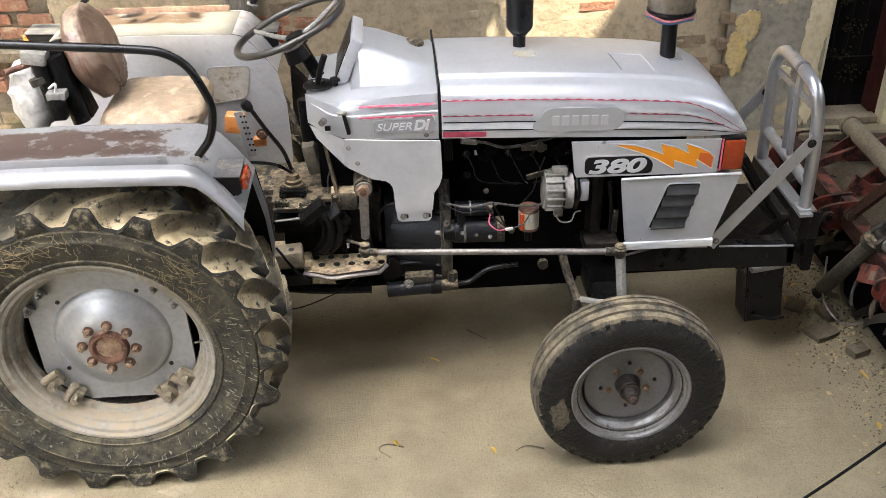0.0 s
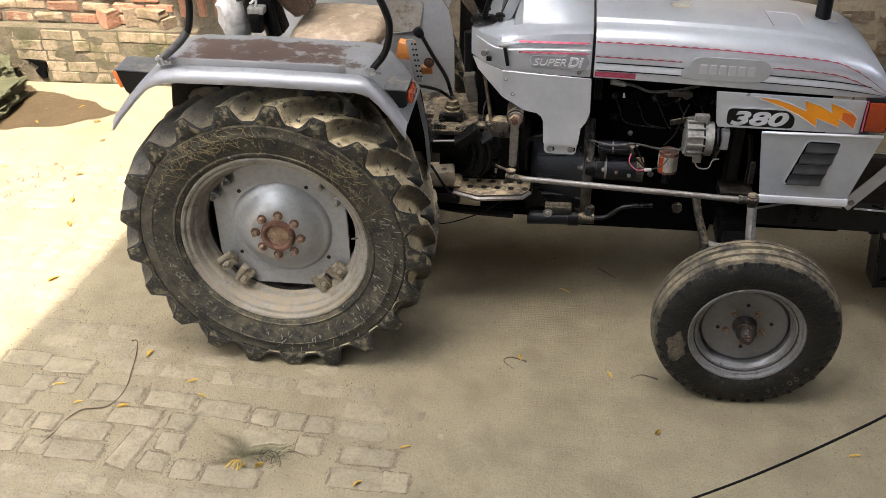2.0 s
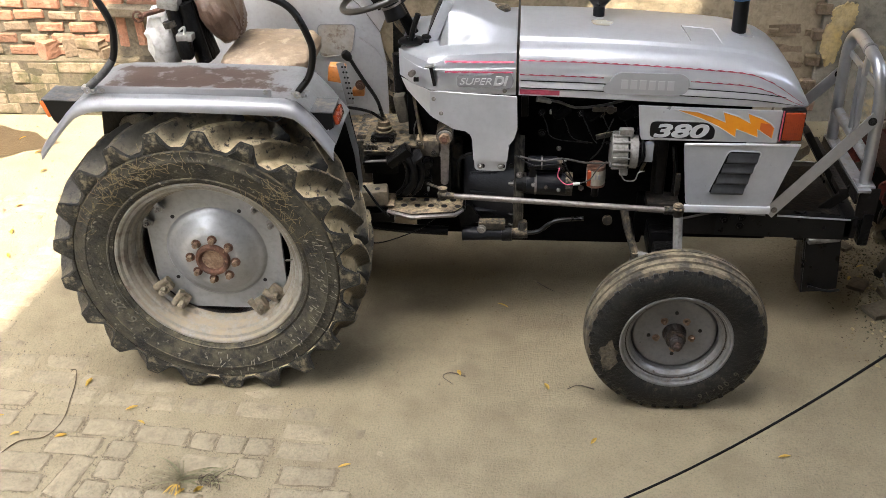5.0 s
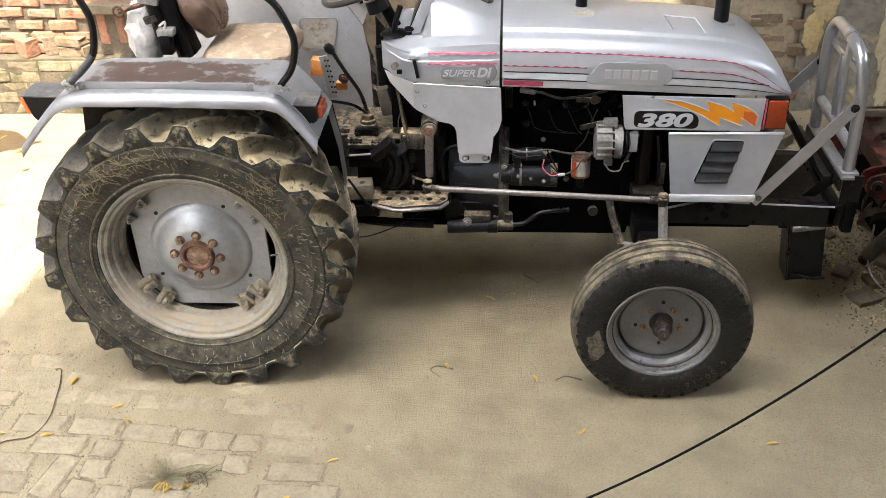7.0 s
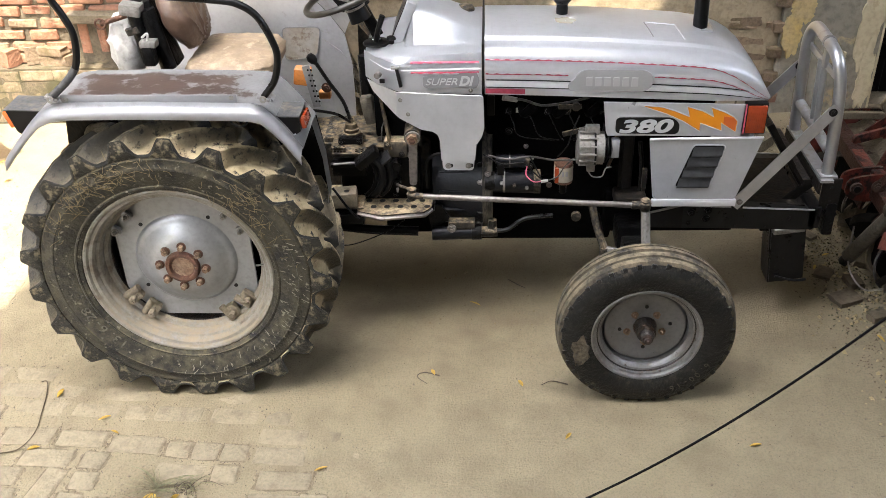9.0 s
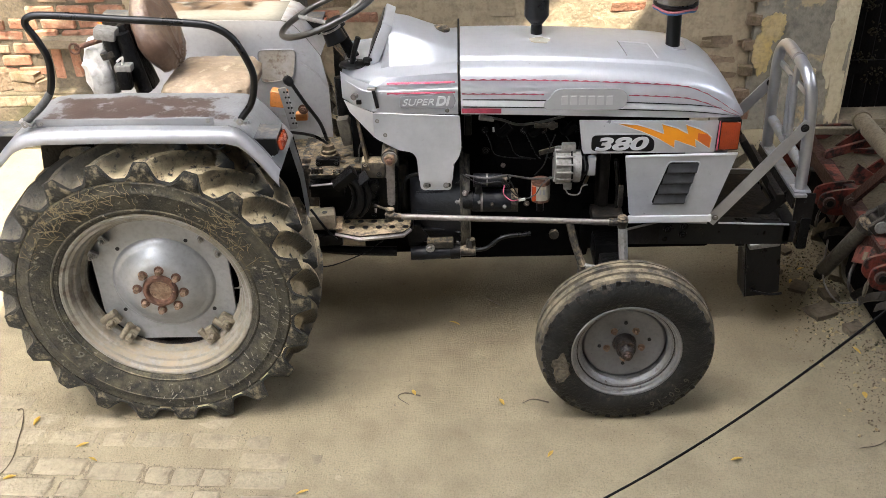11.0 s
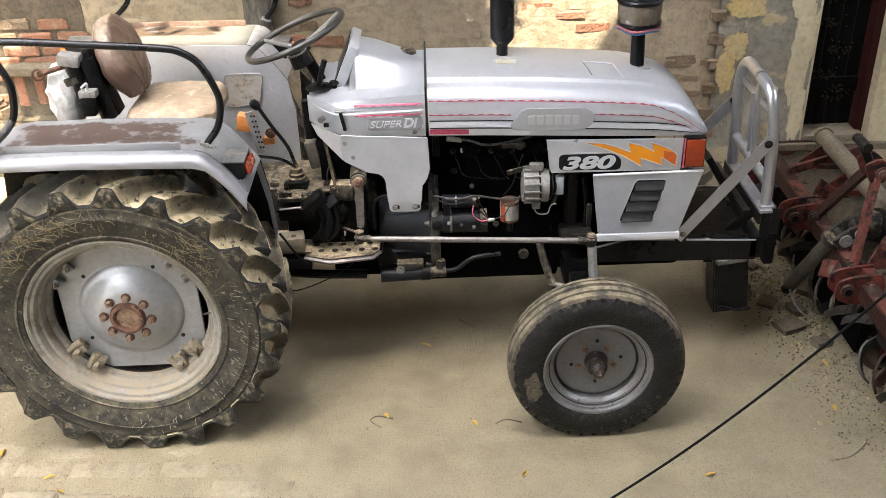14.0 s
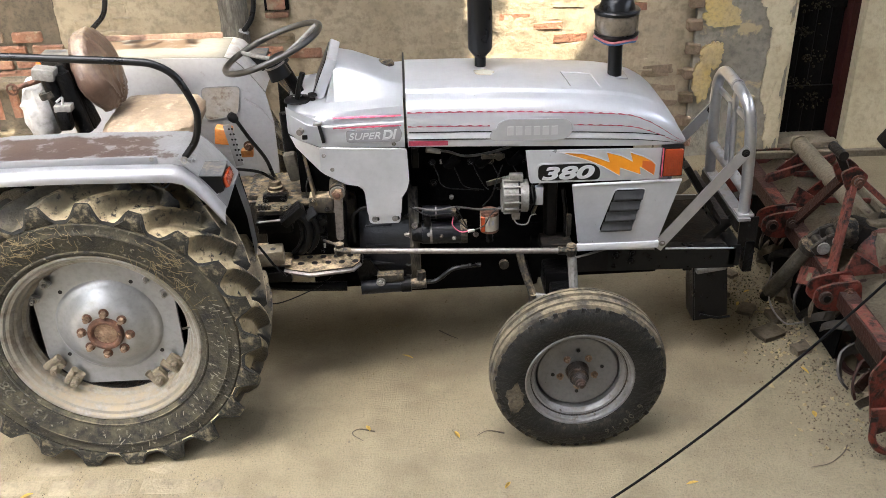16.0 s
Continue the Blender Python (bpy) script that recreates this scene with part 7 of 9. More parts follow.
# seat
def cushion(c, sx, sy, sz, puff, rot, seed, fold=0.004):
    """A soft, slightly creased pad."""
    bm = bmesh.new()
    bmesh.ops.create_cube(bm, size=2.0)
    bmesh.ops.subdivide_edges(bm, edges=bm.edges[:], cuts=20, use_grid_fill=True)
    for v in bm.verts:
        p = v.co.copy()
        q = Vector([math.copysign(abs(t) ** 1.0, t) for t in p])
        n4 = (abs(q.x) ** 5 + abs(q.y) ** 5 + abs(q.z) ** 3) ** (1 / 4.6)
        q = q / max(n4, 1e-6)
        dome = puff * (1 - q.x ** 2) * (1 - q.y ** 2) * (1 if q.z > 0 else 0)
        cre = fold * (1 - abs(2 * noise.noise((p.x * 0.9 + seed * 3, p.y * 2.0, p.z * 1.0)))) ** 3 + 0.004 * noise.noise((p.x * 2.2 + seed, p.y * 2.2, p.z * 1.5)) + 0.0035 * noise.noise((p.x * 6 + seed, p.y * 6, p.z * 4))
        w = Vector((q.x * sx, q.y * sy, q.z * sz + dome)) + q * cre
        v.co = Vector(c) + rot @ w
    return bm


def back_pad(c, half, tall, thick, rot):
    """A backrest under a loose cover: rounded outline, narrowing up and down, folds gathered at the foot."""
    bm = bmesh.new()
    bmesh.ops.create_cube(bm, size=2.0)
    bmesh.ops.subdivide_edges(bm, edges=bm.edges[:], cuts=32, use_grid_fill=True)
    for v in bm.verts:
        q = v.co / (abs(v.co.x) ** 3.2 + abs(v.co.y) ** 3.2 + abs(v.co.z) ** 2.4) ** (1 / 3.0)
        up = q.z
        wide = half * (1 - 0.30 * max(0.0, up) ** 2 - 0.24 * max(0.0, -up) ** 2)
        ang = math.atan2(q.y * half + 0.03, up * tall + tall * 1.05)
        bend = ang * 5.2 + 0.9 * noise.noise((q.y * 1.4, up * 1.6, 2.0))
        ridge = (1 - abs(math.sin(bend))) ** 4
        cre = 0.015 * ridge * max(0.0, 1 - q.y ** 2) * min(1.0, max(0.0, 0.75 - 0.6 * up)) + 0.006 * noise.noise((q.x * 1.5 + 4, q.y * 2.4, up * 2.4)) + 0.0025 * noise.noise((q.x * 6, q.y * 7, up * 7 + 1.0))
        w = Vector((q.x * (thick + 0.012 * (1 - up * up)), q.y * wide, up * tall)) + q.normalized() * cre
        v.co = Vector(c) + rot @ w
    return bm


seat = part("seat_cushion", cushion((0.150, 0.15, 1.228), 0.195, 0.240, 0.045, 0.014, turn(0, 1.5, 0), 2.0), "seat_dust", tractor, "dusty brown seat cushion")
back = part("seat_back", back_pad((-0.052, 0.135, 1.478), 0.185, 0.172, 0.052, turn(0, -17, 0)), "seat", tractor, "brown rexine seat backrest with a loose cover")
part("seat_frame", B((0.10, 0.13, 1.13), (0.34, 0.34, 0.05), 0.01), "black", tractor)
part("seat_post", B((0.08, 0.13, 0.98), (0.16, 0.20, 0.30), 0.02), "black", tractor)
# rear hydraulic cover, link and levers behind the seat
part("back_frame", B((-0.125, 0.03, 1.40), (0.05, 0.10, 0.30), 0.01, turn(0, -15, 0)), "black", tractor)
part("spring_strut", C((-0.17, -0.06, 1.30), (-0.20, -0.06, 1.53), 0.030), "black", tractor, "black seat strut")
part("spring_strut", C((-0.10, -0.04, 1.26), (-0.15, -0.04, 1.52), 0.034), "black", tractor)
part("top_link_head", B((-0.205, -0.06, 1.53), (0.09, 0.07, 0.05), 0.012, turn(0, 10, 0)), "cast", tractor, "pale dusty linkage head")
part("pin", C((-0.34, -0.08, 1.475), (-0.22, -0.06, 1.505), 0.011), "rust", tractor, "rusty linkage pin")
part("pin_ring", T([(-0.34 + 0.022 * math.cos(a), -0.085, 1.475 + 0.022 * math.sin(a)) for a in [2 * math.pi * i / 12 for i in range(13)]], 0.005, 6, 1), "rust", tractor)
part("valve_block", B((-0.145, -0.10, 1.395), (0.07, 0.05, 0.03), 0.006), "cast", tractor, "cast valve lever plate")
part("valve_block", B((-0.150, -0.10, 1.345), (0.05, 0.05, 0.09), 0.008), "black", tractor)
part("clamp", C((-0.205, -0.07, 1.43), (-0.212, -0.07, 1.455), 0.034), "gear", tractor)
part("white_wire", T([(-0.17, -0.10, 1.42), (-0.14, -0.11, 1.44), (-0.15, -0.11, 1.40), (-0.17, -0.10, 1.36)], 0.005, 6), "white_plastic", tractor)
bm = bmesh.new()
bmesh.ops.create_icosphere(bm, subdivisions=3, radius=1.0)
for v in bm.verts:
    k = 0.86 + 0.42 * abs(noise.noise(v.co * 1.9)) + 0.26 * abs(noise.noise(v.co * 3.7 + Vector((3, 1, 2))))
    v.co = Vector((-0.27 + v.co.x * 0.075 * k, -0.02 + v.co.y * 0.06 * k, 1.355 + v.co.z * 0.135 * k))
part("can", bm, "white_plastic", tractor, "crumpled white plastic can")
part("mud_shield", P([(0.60, 1.13), (0.655, 1.06), (0.73, 0.95), (0.755, 0.80), (0.75, 0.55), (0.58, 0.55)], mirror(-0.62), 0.20), "gear", far_fender, "dusty far mud shield")
part("orange_box", B((0.440, 0.13, 1.15), (0.075, 0.06, 0.075), 0.008, turn(0, 8, 0)), "orange", tractor, "orange battery bracket")
part("mesh_strip", B((0.48, 0.10, 1.11), (0.035, 0.012, 0.20), 0.002, turn(0, -10, 0)), "silver_worn", tractor, "perforated metal strip")
for i in range(7):
    for j in range(2):
        part("hole", C((0.472 + 0.014 * j + 0.004 * i, 0.0938, 1.19 - 0.025 * i), (0.472 + 0.014 * j + 0.004 * i, 0.0932, 1.19 - 0.025 * i), 0.005, seg=8), "decal_black", tractor)
part("orange_bracket", B((0.520, 0.20, 1.03), (0.055, 0.04, 0.035), 0.006), "orange", tractor)
bolt_part((0.535, 0.17, 1.075), (0, -1, 0), tractor, "rust", 0.016, 0.012)
part("draw_bar", B((-0.55, CL, 0.42), (0.5, 0.08, 0.03), 0.006), "black", tractor)
part("lift_arm", T([(-0.10, -0.15, 1.0), (-0.35, -0.17, 0.95), (-0.55, -0.18, 0.80), (-0.60, -0.18, 0.45)], 0.02, 8), "black", tractor)
part("lift_arm", T([(-0.10, mirror(-0.15), 1.0), (-0.35, mirror(-0.17), 0.95), (-0.55, mirror(-0.18), 0.80), (-0.60, mirror(-0.18), 0.45)], 0.02, 8), "black", tractor)

# ---- rotary tiller beside the wall ----
tiller = thing("rotary_tiller", (3.4, 0.1, 0), "worn red rotary tiller under thick dust beside the wall", "tiller")
TY0, TY1 = -0.86, 1.06      # its two ends along y


def flat_bar(name, p0, p1, width, thick, material, side, label=""):
    p0, p1 = Vector(p0), Vector(p1)
    d = (p1 - p0).normalized()
    s = Vector(side) - d * d.dot(Vector(side))
    s.normalize()
    n = d.cross(s)
    bm = bmesh.new()
    sec = lambda p, k=1.0: [p + s * (width * 0.5 * k * a) + n * (thick * 0.5 * b) for a, b in ((-1, -1), (1, -1), (1, 1), (-1, 1))]
    rings(bm, [sec(p0 - d * width * 0.4, 0.6), sec(p0), sec(p1), sec(p1 + d * width * 0.4, 0.6)])
    bmesh.ops.bevel(bm, geom=bm.edges[:], offset=min(thick, width) * 0.12, segments=1, affect="EDGES")
    return part(name, bm, material, tiller, label)


# hood of sheets that step down to the back, sagging a little
def hood_sheet(x0, x1, z0, z1, y0, y1, material, seed, label=""):
    bm = bmesh.new()
    rows = []
    n, k = 16, 5
    for i in range(n + 1):
        y = y0 + (y1 - y0) * i / n
        rows.append([(x0 + (x1 - x0) * j / k, y, z0 + (z1 - z0) * j / k + 0.012 * noise.noise((y * 3, j * 0.9, seed)) - 0.016 * math.sin(math.pi * j / k)) for j in range(k + 1)])
    rings(bm, rows, closed=False)
    bmesh.ops.solidify(bm, geom=bm.faces[:], thickness=0.006)
    return part("hood_sheet", bm, material, tiller, label)


hood_sheet(3.20, 3.36, 0.455, 0.500, TY0 + 0.02, TY1 - 0.02, "dusty_sheet", 1.0, "dust-covered sheet hood")
hood_sheet(3.35, 3.66, 0.505, 0.475, TY0 + 0.02, -0.32, "dusty_sheet", 2.0)
hood_sheet(3.35, 3.64, 0.495, 0.465, 0.12, TY1 - 0.03, "dusty_sheet", 3.0)
hood_sheet(3.64, 3.90, 0.470, 0.300, TY0 + 0.04, TY1 - 0.02, "dusty_sheet", 4.0)
hood_sheet(3.90, 3.99, 0.300, 0.060, TY0 + 0.04, TY1 - 0.05, "dusty_sheet", 5.0)
for y in (-0.62, -0.30, 0.14, 0.46, 0.78):
    part("hood_rib", B((3.50, y, 0.500), (0.30, 0.016, 0.028), 0.004, turn(0, 4, 0)), "red_paint" if y > 0 else "dusty_sheet", tiller)
flat_bar("rear_rail", (3.66, TY0 + 0.05, 0.49), (3.66, TY1 - 0.05, 0.49), 0.05, 0.05, "dusty_sheet", (0, 0, 1), "dusty angle rail along the hood")
end_o = rounded([(3.06, 0.40), (3.14, 0.53), (3.38, 0.54), (3.70, 0.50), (3.90, 0.30), (3.88, 0.10), (3.40, 0.05), (3.12, 0.12)], 0.04)
for y in (TY0 - 0.012, TY1):
    part("end_plate", P(end_o, y, 0.012, 0.003), "red_paint", tiller, "red end plate")
part("end_drum", spin(bmesh.new(), (3.32, TY0 - 0.014, 0.22), (0, -1, 0), [(0.0, 0.13), (0.03, 0.13), (0.045, 0.10), (0.05, 0.06), (0.07, 0.05), (0.07, 0.0)], 28), "red_paint", tiller)
for i in range(6):
    a = 2 * math.pi * i / 6
    bolt_part((3.32 + 0.11 * math.cos(a), TY0 - 0.045, 0.22 + 0.11 * math.sin(a)), (0, -1, 0), tiller, "rust", 0.011, 0.010)
part("drive_case", B((3.44, TY0 + 0.08, 0.42), (0.20, 0.14, 0.36), 0.03), "red_paint", tiller)
# front beam with worn upper face; shade on its sides is in the colour
beam = part("main_beam", B((3.155, 0.10, 0.47), (0.075, TY1 - TY0, 0.078), 0.006, turn(0, 0, -1.2)), "rust_red", tiller, "worn red box beam")
for y0, y1 in ((0.34, 0.62), (-0.20, 0.12), (-0.80, -0.52)):
    part("beam_wear", B((3.155 - 0.0209 * (y0 + y1 - 0.2) * 0.5 * -1, (y0 + y1) / 2, 0.5105), (0.056, y1 - y0, 0.004), 0.001, turn(0, 0, -1.2)), "red_faded", tiller)
# torque tube with bands and flange
tube0, tube1 = Vector((3.44, TY1 - 0.10, 0.60)), Vector((3.425, 0.04, 0.60))
part("torque_tube", C(tube0, tube1, 0.046, seg=24), "dusty_sheet", tiller, "dust-grey torque tube")
part("tube_flange", C(tube0, tube0 + Vector((0, 0.02, 0)), 0.054, seg=24), "dusty_sheet", tiller)
for y in (0.86, 0.52):
    part("tube_gusset", P([(3.28, 0.50), (3.52, 0.50), (3.48, 0.60), (3.40, 0.60)], y, 0.010), "red_paint", tiller, "red triangular gusset")
flat_bar("cross_stay", (3.20, 0.98, 0.54), (3.98, 0.99, 0.52), 0.04, 0.03, "dusty_sheet", (0, 0, 1), "dusty cross bar at the far end")
part("cross_boss", B((3.96, 0.97, 0.60), (0.10, 0.10, 0.10), 0.02, turn(12, 30, 10)), "dark_iron", tiller)
flat_bar("cross_stay", (3.18, 0.70, 0.53), (3.62, 0.92, 0.53), 0.05, 0.02, "red_faded", (0, 0, 1))
# gear case with its round cover and input
part("gear_case", B((3.47, -0.10, 0.54), (0.24, 0.30, 0.24), 0.045), "dusty_sheet", tiller, "dusty gear case")
part("case_rib", B((3.47, -0.10, 0.665), (0.26, 0.05, 0.03), 0.01), "dusty_sheet", tiller)
part("case_rib", B((3.40, -0.02, 0.64), (0.05, 0.24, 0.04), 0.012), "dusty_sheet", tiller)
part("case_cap", C((3.46, -0.05, 0.65), (3.46, -0.05, 0.70), 0.045, 0.038, 16), "gear", tiller)
face = Vector((-0.45, -0.80, 0.40)).normalized()
part("gear_cover", spin(bmesh.new(), (3.405, -0.195, 0.555), face, [(0.0, 0.12), (0.028, 0.12), (0.036, 0.098), (0.042, 0.05), (0.042, 0.0)], 28), "red_paint", tiller, "round red gear cover")
gx, gy, _ = basis((0, 0, 0), face)
for i in range(7):
    a = 2 * math.pi * i / 7
    bolt_part(Vector((3.405, -0.195, 0.555)) + face * 0.03 + gx * (0.106 * math.cos(a)) + gy * (0.106 * math.sin(a)), face, tiller, "rust", 0.010, 0.008)
part("input_case", B((3.34, -0.08, 0.60), (0.14, 0.15, 0.13), 0.03, turn(0, 18, 0)), "dark_iron", tiller)
part("input_flange", C((3.21, -0.085, 0.625), (3.28, -0.08, 0.61), 0.072, seg=20), "gear", tiller)
# three-point frame
apex = Vector((3.225, -0.10, 0.915))
hitch = part("top_hitch", B(apex + Vector((-0.045, 0.035, 0.065)), (0.09, 0.06, 0.035), 0.008, turn(0, 62, -20)), "dark_iron", tiller, "dark top hitch clevis")
for dy in (-0.045, 0.045):
    part("hitch_cheek", P(rounded([(3.15, 0.95), (3.22, 0.98), (3.28, 0.93), (3.25, 0.86), (3.19, 0.86)], 0.02), apex.y + dy, 0.014, 0.002), "red_paint", hitch)
part("hitch_eye", C(apex + Vector((-0.07, -0.03, 0.11)), apex + Vector((-0.07, 0.09, 0.11)), 0.022, seg=20), "dark_iron", hitch)
part("hitch_pin", C(apex + Vector((0, -0.075, 0)), apex + Vector((0, 0.08, 0)), 0.020, seg=16), "rust_dark", hitch)
bolt_part(apex + Vector((0.0, -0.06, 0.0)), (0, -1, 0), hitch, "rust", 0.022, 0.014)
flat_bar("frame_bar", apex + Vector((0.0, 0.04, 0.0)), (3.135, 0.20, 0.53), 0.052, 0.024, "rust_red", (0, 1, 0.3), "dark rusted frame strut")
flat_bar("frame_bar", apex + Vector((-0.005, -0.03, -0.01)), (3.125, -0.275, 0.52), 0.056, 0.024, "red_faded", (0, 1, -0.3), "faded red frame strut")
flat_bar("frame_bar", apex + Vector((0.02, -0.03, 0.0)), (3.60, -0.22, 0.60), 0.056, 0.024, "red_faded", (0, 1, 0), "faded red rear stay")
flat_bar("frame_bar", apex + Vector((0.02, 0.03, 0.0)), (3.60, 0.04, 0.60), 0.05, 0.022, "red_paint", (0, 1, 0))
for q, m in (((3.135, 0.20, 0.53), "rust_dark"), ((3.125, -0.275, 0.52), "rust_dark")):
    bolt_part(Vector(q) + Vector((-0.012, -0.014, 0)), (-0.4, -1, 0.2), tiller, m, 0.020, 0.014)
for y in (0.30, -0.375):
    for dy in (-0.040, 0.040):
        part("hitch_plate", P(rounded([(3.005, 0.525), (3.06, 0.545), (3.20, 0.56), (3.22, 0.44), (3.12, 0.405), (3.03, 0.42), (2.998, 0.46)], 0.03), y + dy, 0.014, 0.003), "red_paint", tiller, "red lower hitch plate")
    part("hitch_web", B((3.165, y, 0.525), (0.06, 0.085, 0.04), 0.008), "red_paint", tiller)
    part("hitch_bush", C((3.05, y - 0.056, 0.485), (3.05, y - 0.030, 0.485), 0.030, seg=20), "rust_dark", tiller)
    part("hitch_hole", C((3.05, y - 0.060, 0.485), (3.05, y - 0.0555, 0.485), 0.017), "decal_black", tiller)
    part("gusset", P([(3.15, 0.43), (3.22, 0.43), (3.20, 0.30)], y - 0.10, 0.012), "red_paint", tiller)
    part("gusset", P([(3.16, 0.52), (3.36, 0.53), (3.20, 0.64)], y + 0.06, 0.012, 0.002), "red_faded", tiller)
    bolt_part((3.15, y - 0.042, 0.50), (0, -1, 0), tiller, "rust", 0.018, 0.014)
plate_k = part("name_plate", B((3.095, -0.14, 0.425), (0.012, 0.16, 0.085), 0.003, turn(-28, 24, 0)), "red_faded", tiller, "dusty maker plate with worn marks")
for i in range(2):
    part("plate_mark", B((3.087, -0.155 + 0.045 * i, 0.43 - 0.022 * i), (0.004, 0.028, 0.04), 0.0, turn(-28, 24, 0)), "dusty_sheet", plate_k)
# drive shaft hanging from the input to the ground side
pto0, pto1 = Vector((3.03, 0.12, 0.18)), Vector((3.115, -0.06, 0.545))
shaft = part("drive_shaft", C(pto0, pto1, 0.036, 0.034, 12), "shaft_grey", tiller, "dirty telescopic drive shaft")
part("shaft_end", C(pto0 - (pto1 - pto0) * 0.12, pto0, 0.026), "dark_iron", shaft)
for k in (0.0, 1.0):
    q = pto1.lerp(Vector((3.22, -0.085, 0.625)), 0.25 + 0.55 * k)
    for dy in (-0.042, 0.042):
        part("yoke", B(q + Vector((0, dy, 0)), (0.095, 0.024, 0.058), 0.011, turn(0, -40 + 25 * k, 0)), "blade", shaft)
    part("yoke_cross", C(q - Vector((0, 0.066, 0)), q + Vector((0, 0.066, 0)), 0.024), "blade", shaft)
    part("yoke_cap", C(q - Vector((0, 0.072, 0)), q - Vector((0, 0.062, 0)), 0.030), "cast", shaft)
part("shaft_collar", C(pto1 - (pto1 - pto0) * 0.06, pto1 + (pto1 - pto0) * 0.02, 0.052), "gear", shaft)
part("chain", T([(3.04, 0.16, 0.33), (3.02, 0.08, 0.16), (3.06, -0.04, 0.10), (3.10, -0.16, 0.18)], 0.0045, 6), "steel", tiller, "thin hanging wire")
# rotor with curved blades, caked with soil
rotor = part("rotor_shaft", C((3.32, TY0 + 0.02, 0.22), (3.32, TY1 - 0.02, 0.22), 0.045, seg=16), "dark_iron", tiller, "tiller rotor shaft")
rr = random.Random(5)
for i in range(11):
    y = TY0 + 0.09 + 0.170 * i
    part("rotor_flange", C((3.32, y - 0.008, 0.22), (3.32, y + 0.008, 0.22), 0.10, seg=20), rr.choice(("dark_iron", "red_paint", "blade")), rotor)
    for k in range(6):
        a0 = 2 * math.pi * k / 6 + 0.55 * i + rr.uniform(-0.1, 0.1)
        s = 1 if k % 2 else -1
        secs = []
        for t in (0.0, 0.25, 0.45, 0.6, 0.72, 0.84, 0.93, 1.0):
            r = 0.07 + 0.145 * min(1.0, t * 1.12)
            a = a0 + 0.75 * t * t
            off = 0.012 * s + s * (0.0 if t < 0.55 else 0.095 * ((t - 0.55) / 0.45) ** 1.2)
            p = Vector((3.32 + r * math.cos(a), y + off, 0.225 + r * math.sin(a)))
            tang = Vector((-math.sin(a), 0, math.cos(a)))
            rad = Vector((math.cos(a), 0, math.sin(a)))
            wd = 0.031 * (1 - 0.30 * t) * (1 + 0.15 * noise.noise((i * 3.1, k * 2.3, t * 4)))
            nn = (Vector((0, 1, 0)) * (1 - t) + rad * t).normalized() * 0.0055
            secs.append([p + tang * wd - nn, p + tang * wd + nn, p - tang * wd + nn, p - tang * wd - nn])
        bm = bmesh.new()
        rings(bm, secs)
        for v in bm.verts:
            v.co.z = max(v.co.z, 0.0)
        part("blade", bm, rr.choice(("blade", "blade", "dark_iron", "rust_red", "mud")), rotor)
    bolt_part((3.32 - 0.08, y - 0.012, 0.22 + 0.03), (0, -1, 0), rotor, "rust", 0.014, 0.012)
part("skid", T([(3.10, TY0 - 0.05, 0.22), (3.115, TY0 - 0.06, 0.09), (3.22, TY0 - 0.06, 0.03), (3.55, TY0 - 0.06, 0.03)], 0.016, 8), "red_paint", tiller)
part("skid_plate", P([(3.08, 0.26), (3.20, 0.26), (3.16, 0.14), (3.10, 0.12)], TY0 - 0.055, 0.012, 0.002), "red_faded", tiller)
# added near-black sheet that stands for the shade under the beam
part("front_flap", B((3.205, 0.30, 0.265), (0.008, 1.26, 0.37), 0.002, turn(0, 4, 0)), "block", tiller, "added black sheet for the shade under the beam")
# shield strips and soil hanging under the beam
for y, h in ((0.52, 0.16), (0.05, 0.12), (-0.16, 0.10), (-0.62, 0.14)):
    part("shield_strip", B((3.175, y, 0.43 - h / 2), (0.010, 0.20, h), 0.002, turn(0, rr.uniform(-12, 12), 0)), rr.choice(("dark_iron", "rust_red")), tiller)

# ---- loose things in the yard ----
def lump(name, c, size, seed, material, label, category, group="", rough=0.0, sub=2):
    """A rough stone or broken brick resting on what is under it."""
    bm = bmesh.new()
    bmesh.ops.create_cube(bm, size=1.0)
    bmesh.ops.subdivide_edges(bm, edges=bm.edges[:], cuts=sub, use_grid_fill=True)
    for v in bm.verts:
        k = 1 + 0.20 * noise.noise(v.co * 2.2 + Vector((seed, 0, 0))) + 0.08 * noise.noise(v.co * 6 + Vector((seed, 3, 0)))
        k += rough * (noise.noise(v.co * 4 + Vector((seed, 9, 2))) + 0.6 * noise.noise(v.co * 11 + Vector((seed, 1, 5))))
        v.co = v.co * k
        v.co *= 1 - 0.10 * max(0, v.co.length - 0.62)
        v.co = Vector((v.co.x * size[0], v.co.y * size[1], v.co.z * size[2]))
    zmin = min(v.co.z for v in bm.verts)
    for v in bm.verts:
        v.co.z -= zmin
    ob = part(name, bm, material)
    ob.matrix_basis = pose(*c, 0, 0, seed * 57.0)
    return tagged(ob, label, category, group)


# broken bricks on the ledge of the wall
for x, s, m, k in ((-2.00, (0.17, 0.12, 0.115), "brick", 1.0), (-1.865, (0.075, 0.09, 0.125), "brick_pale", 2.04), (-1.71, (0.18, 0.11, 0.06), "brick_pale", 3.09), (-1.60, (0.15, 0.10, 0.07), "brick_pale", 4.1)):
    lump("loose_brick", (x, WALL_Y + 0.0, 0.40), s, k, m, "broken old brick lying on the wall ledge", "brick", "bricks on the ledge")
lump("loose_brick", (-1.70, WALL_Y - 0.01, 0.468), (0.20, 0.11, 0.06), 6.03, "brick_pale", "broken old brick lying on the wall ledge", "brick", "bricks on the ledge")
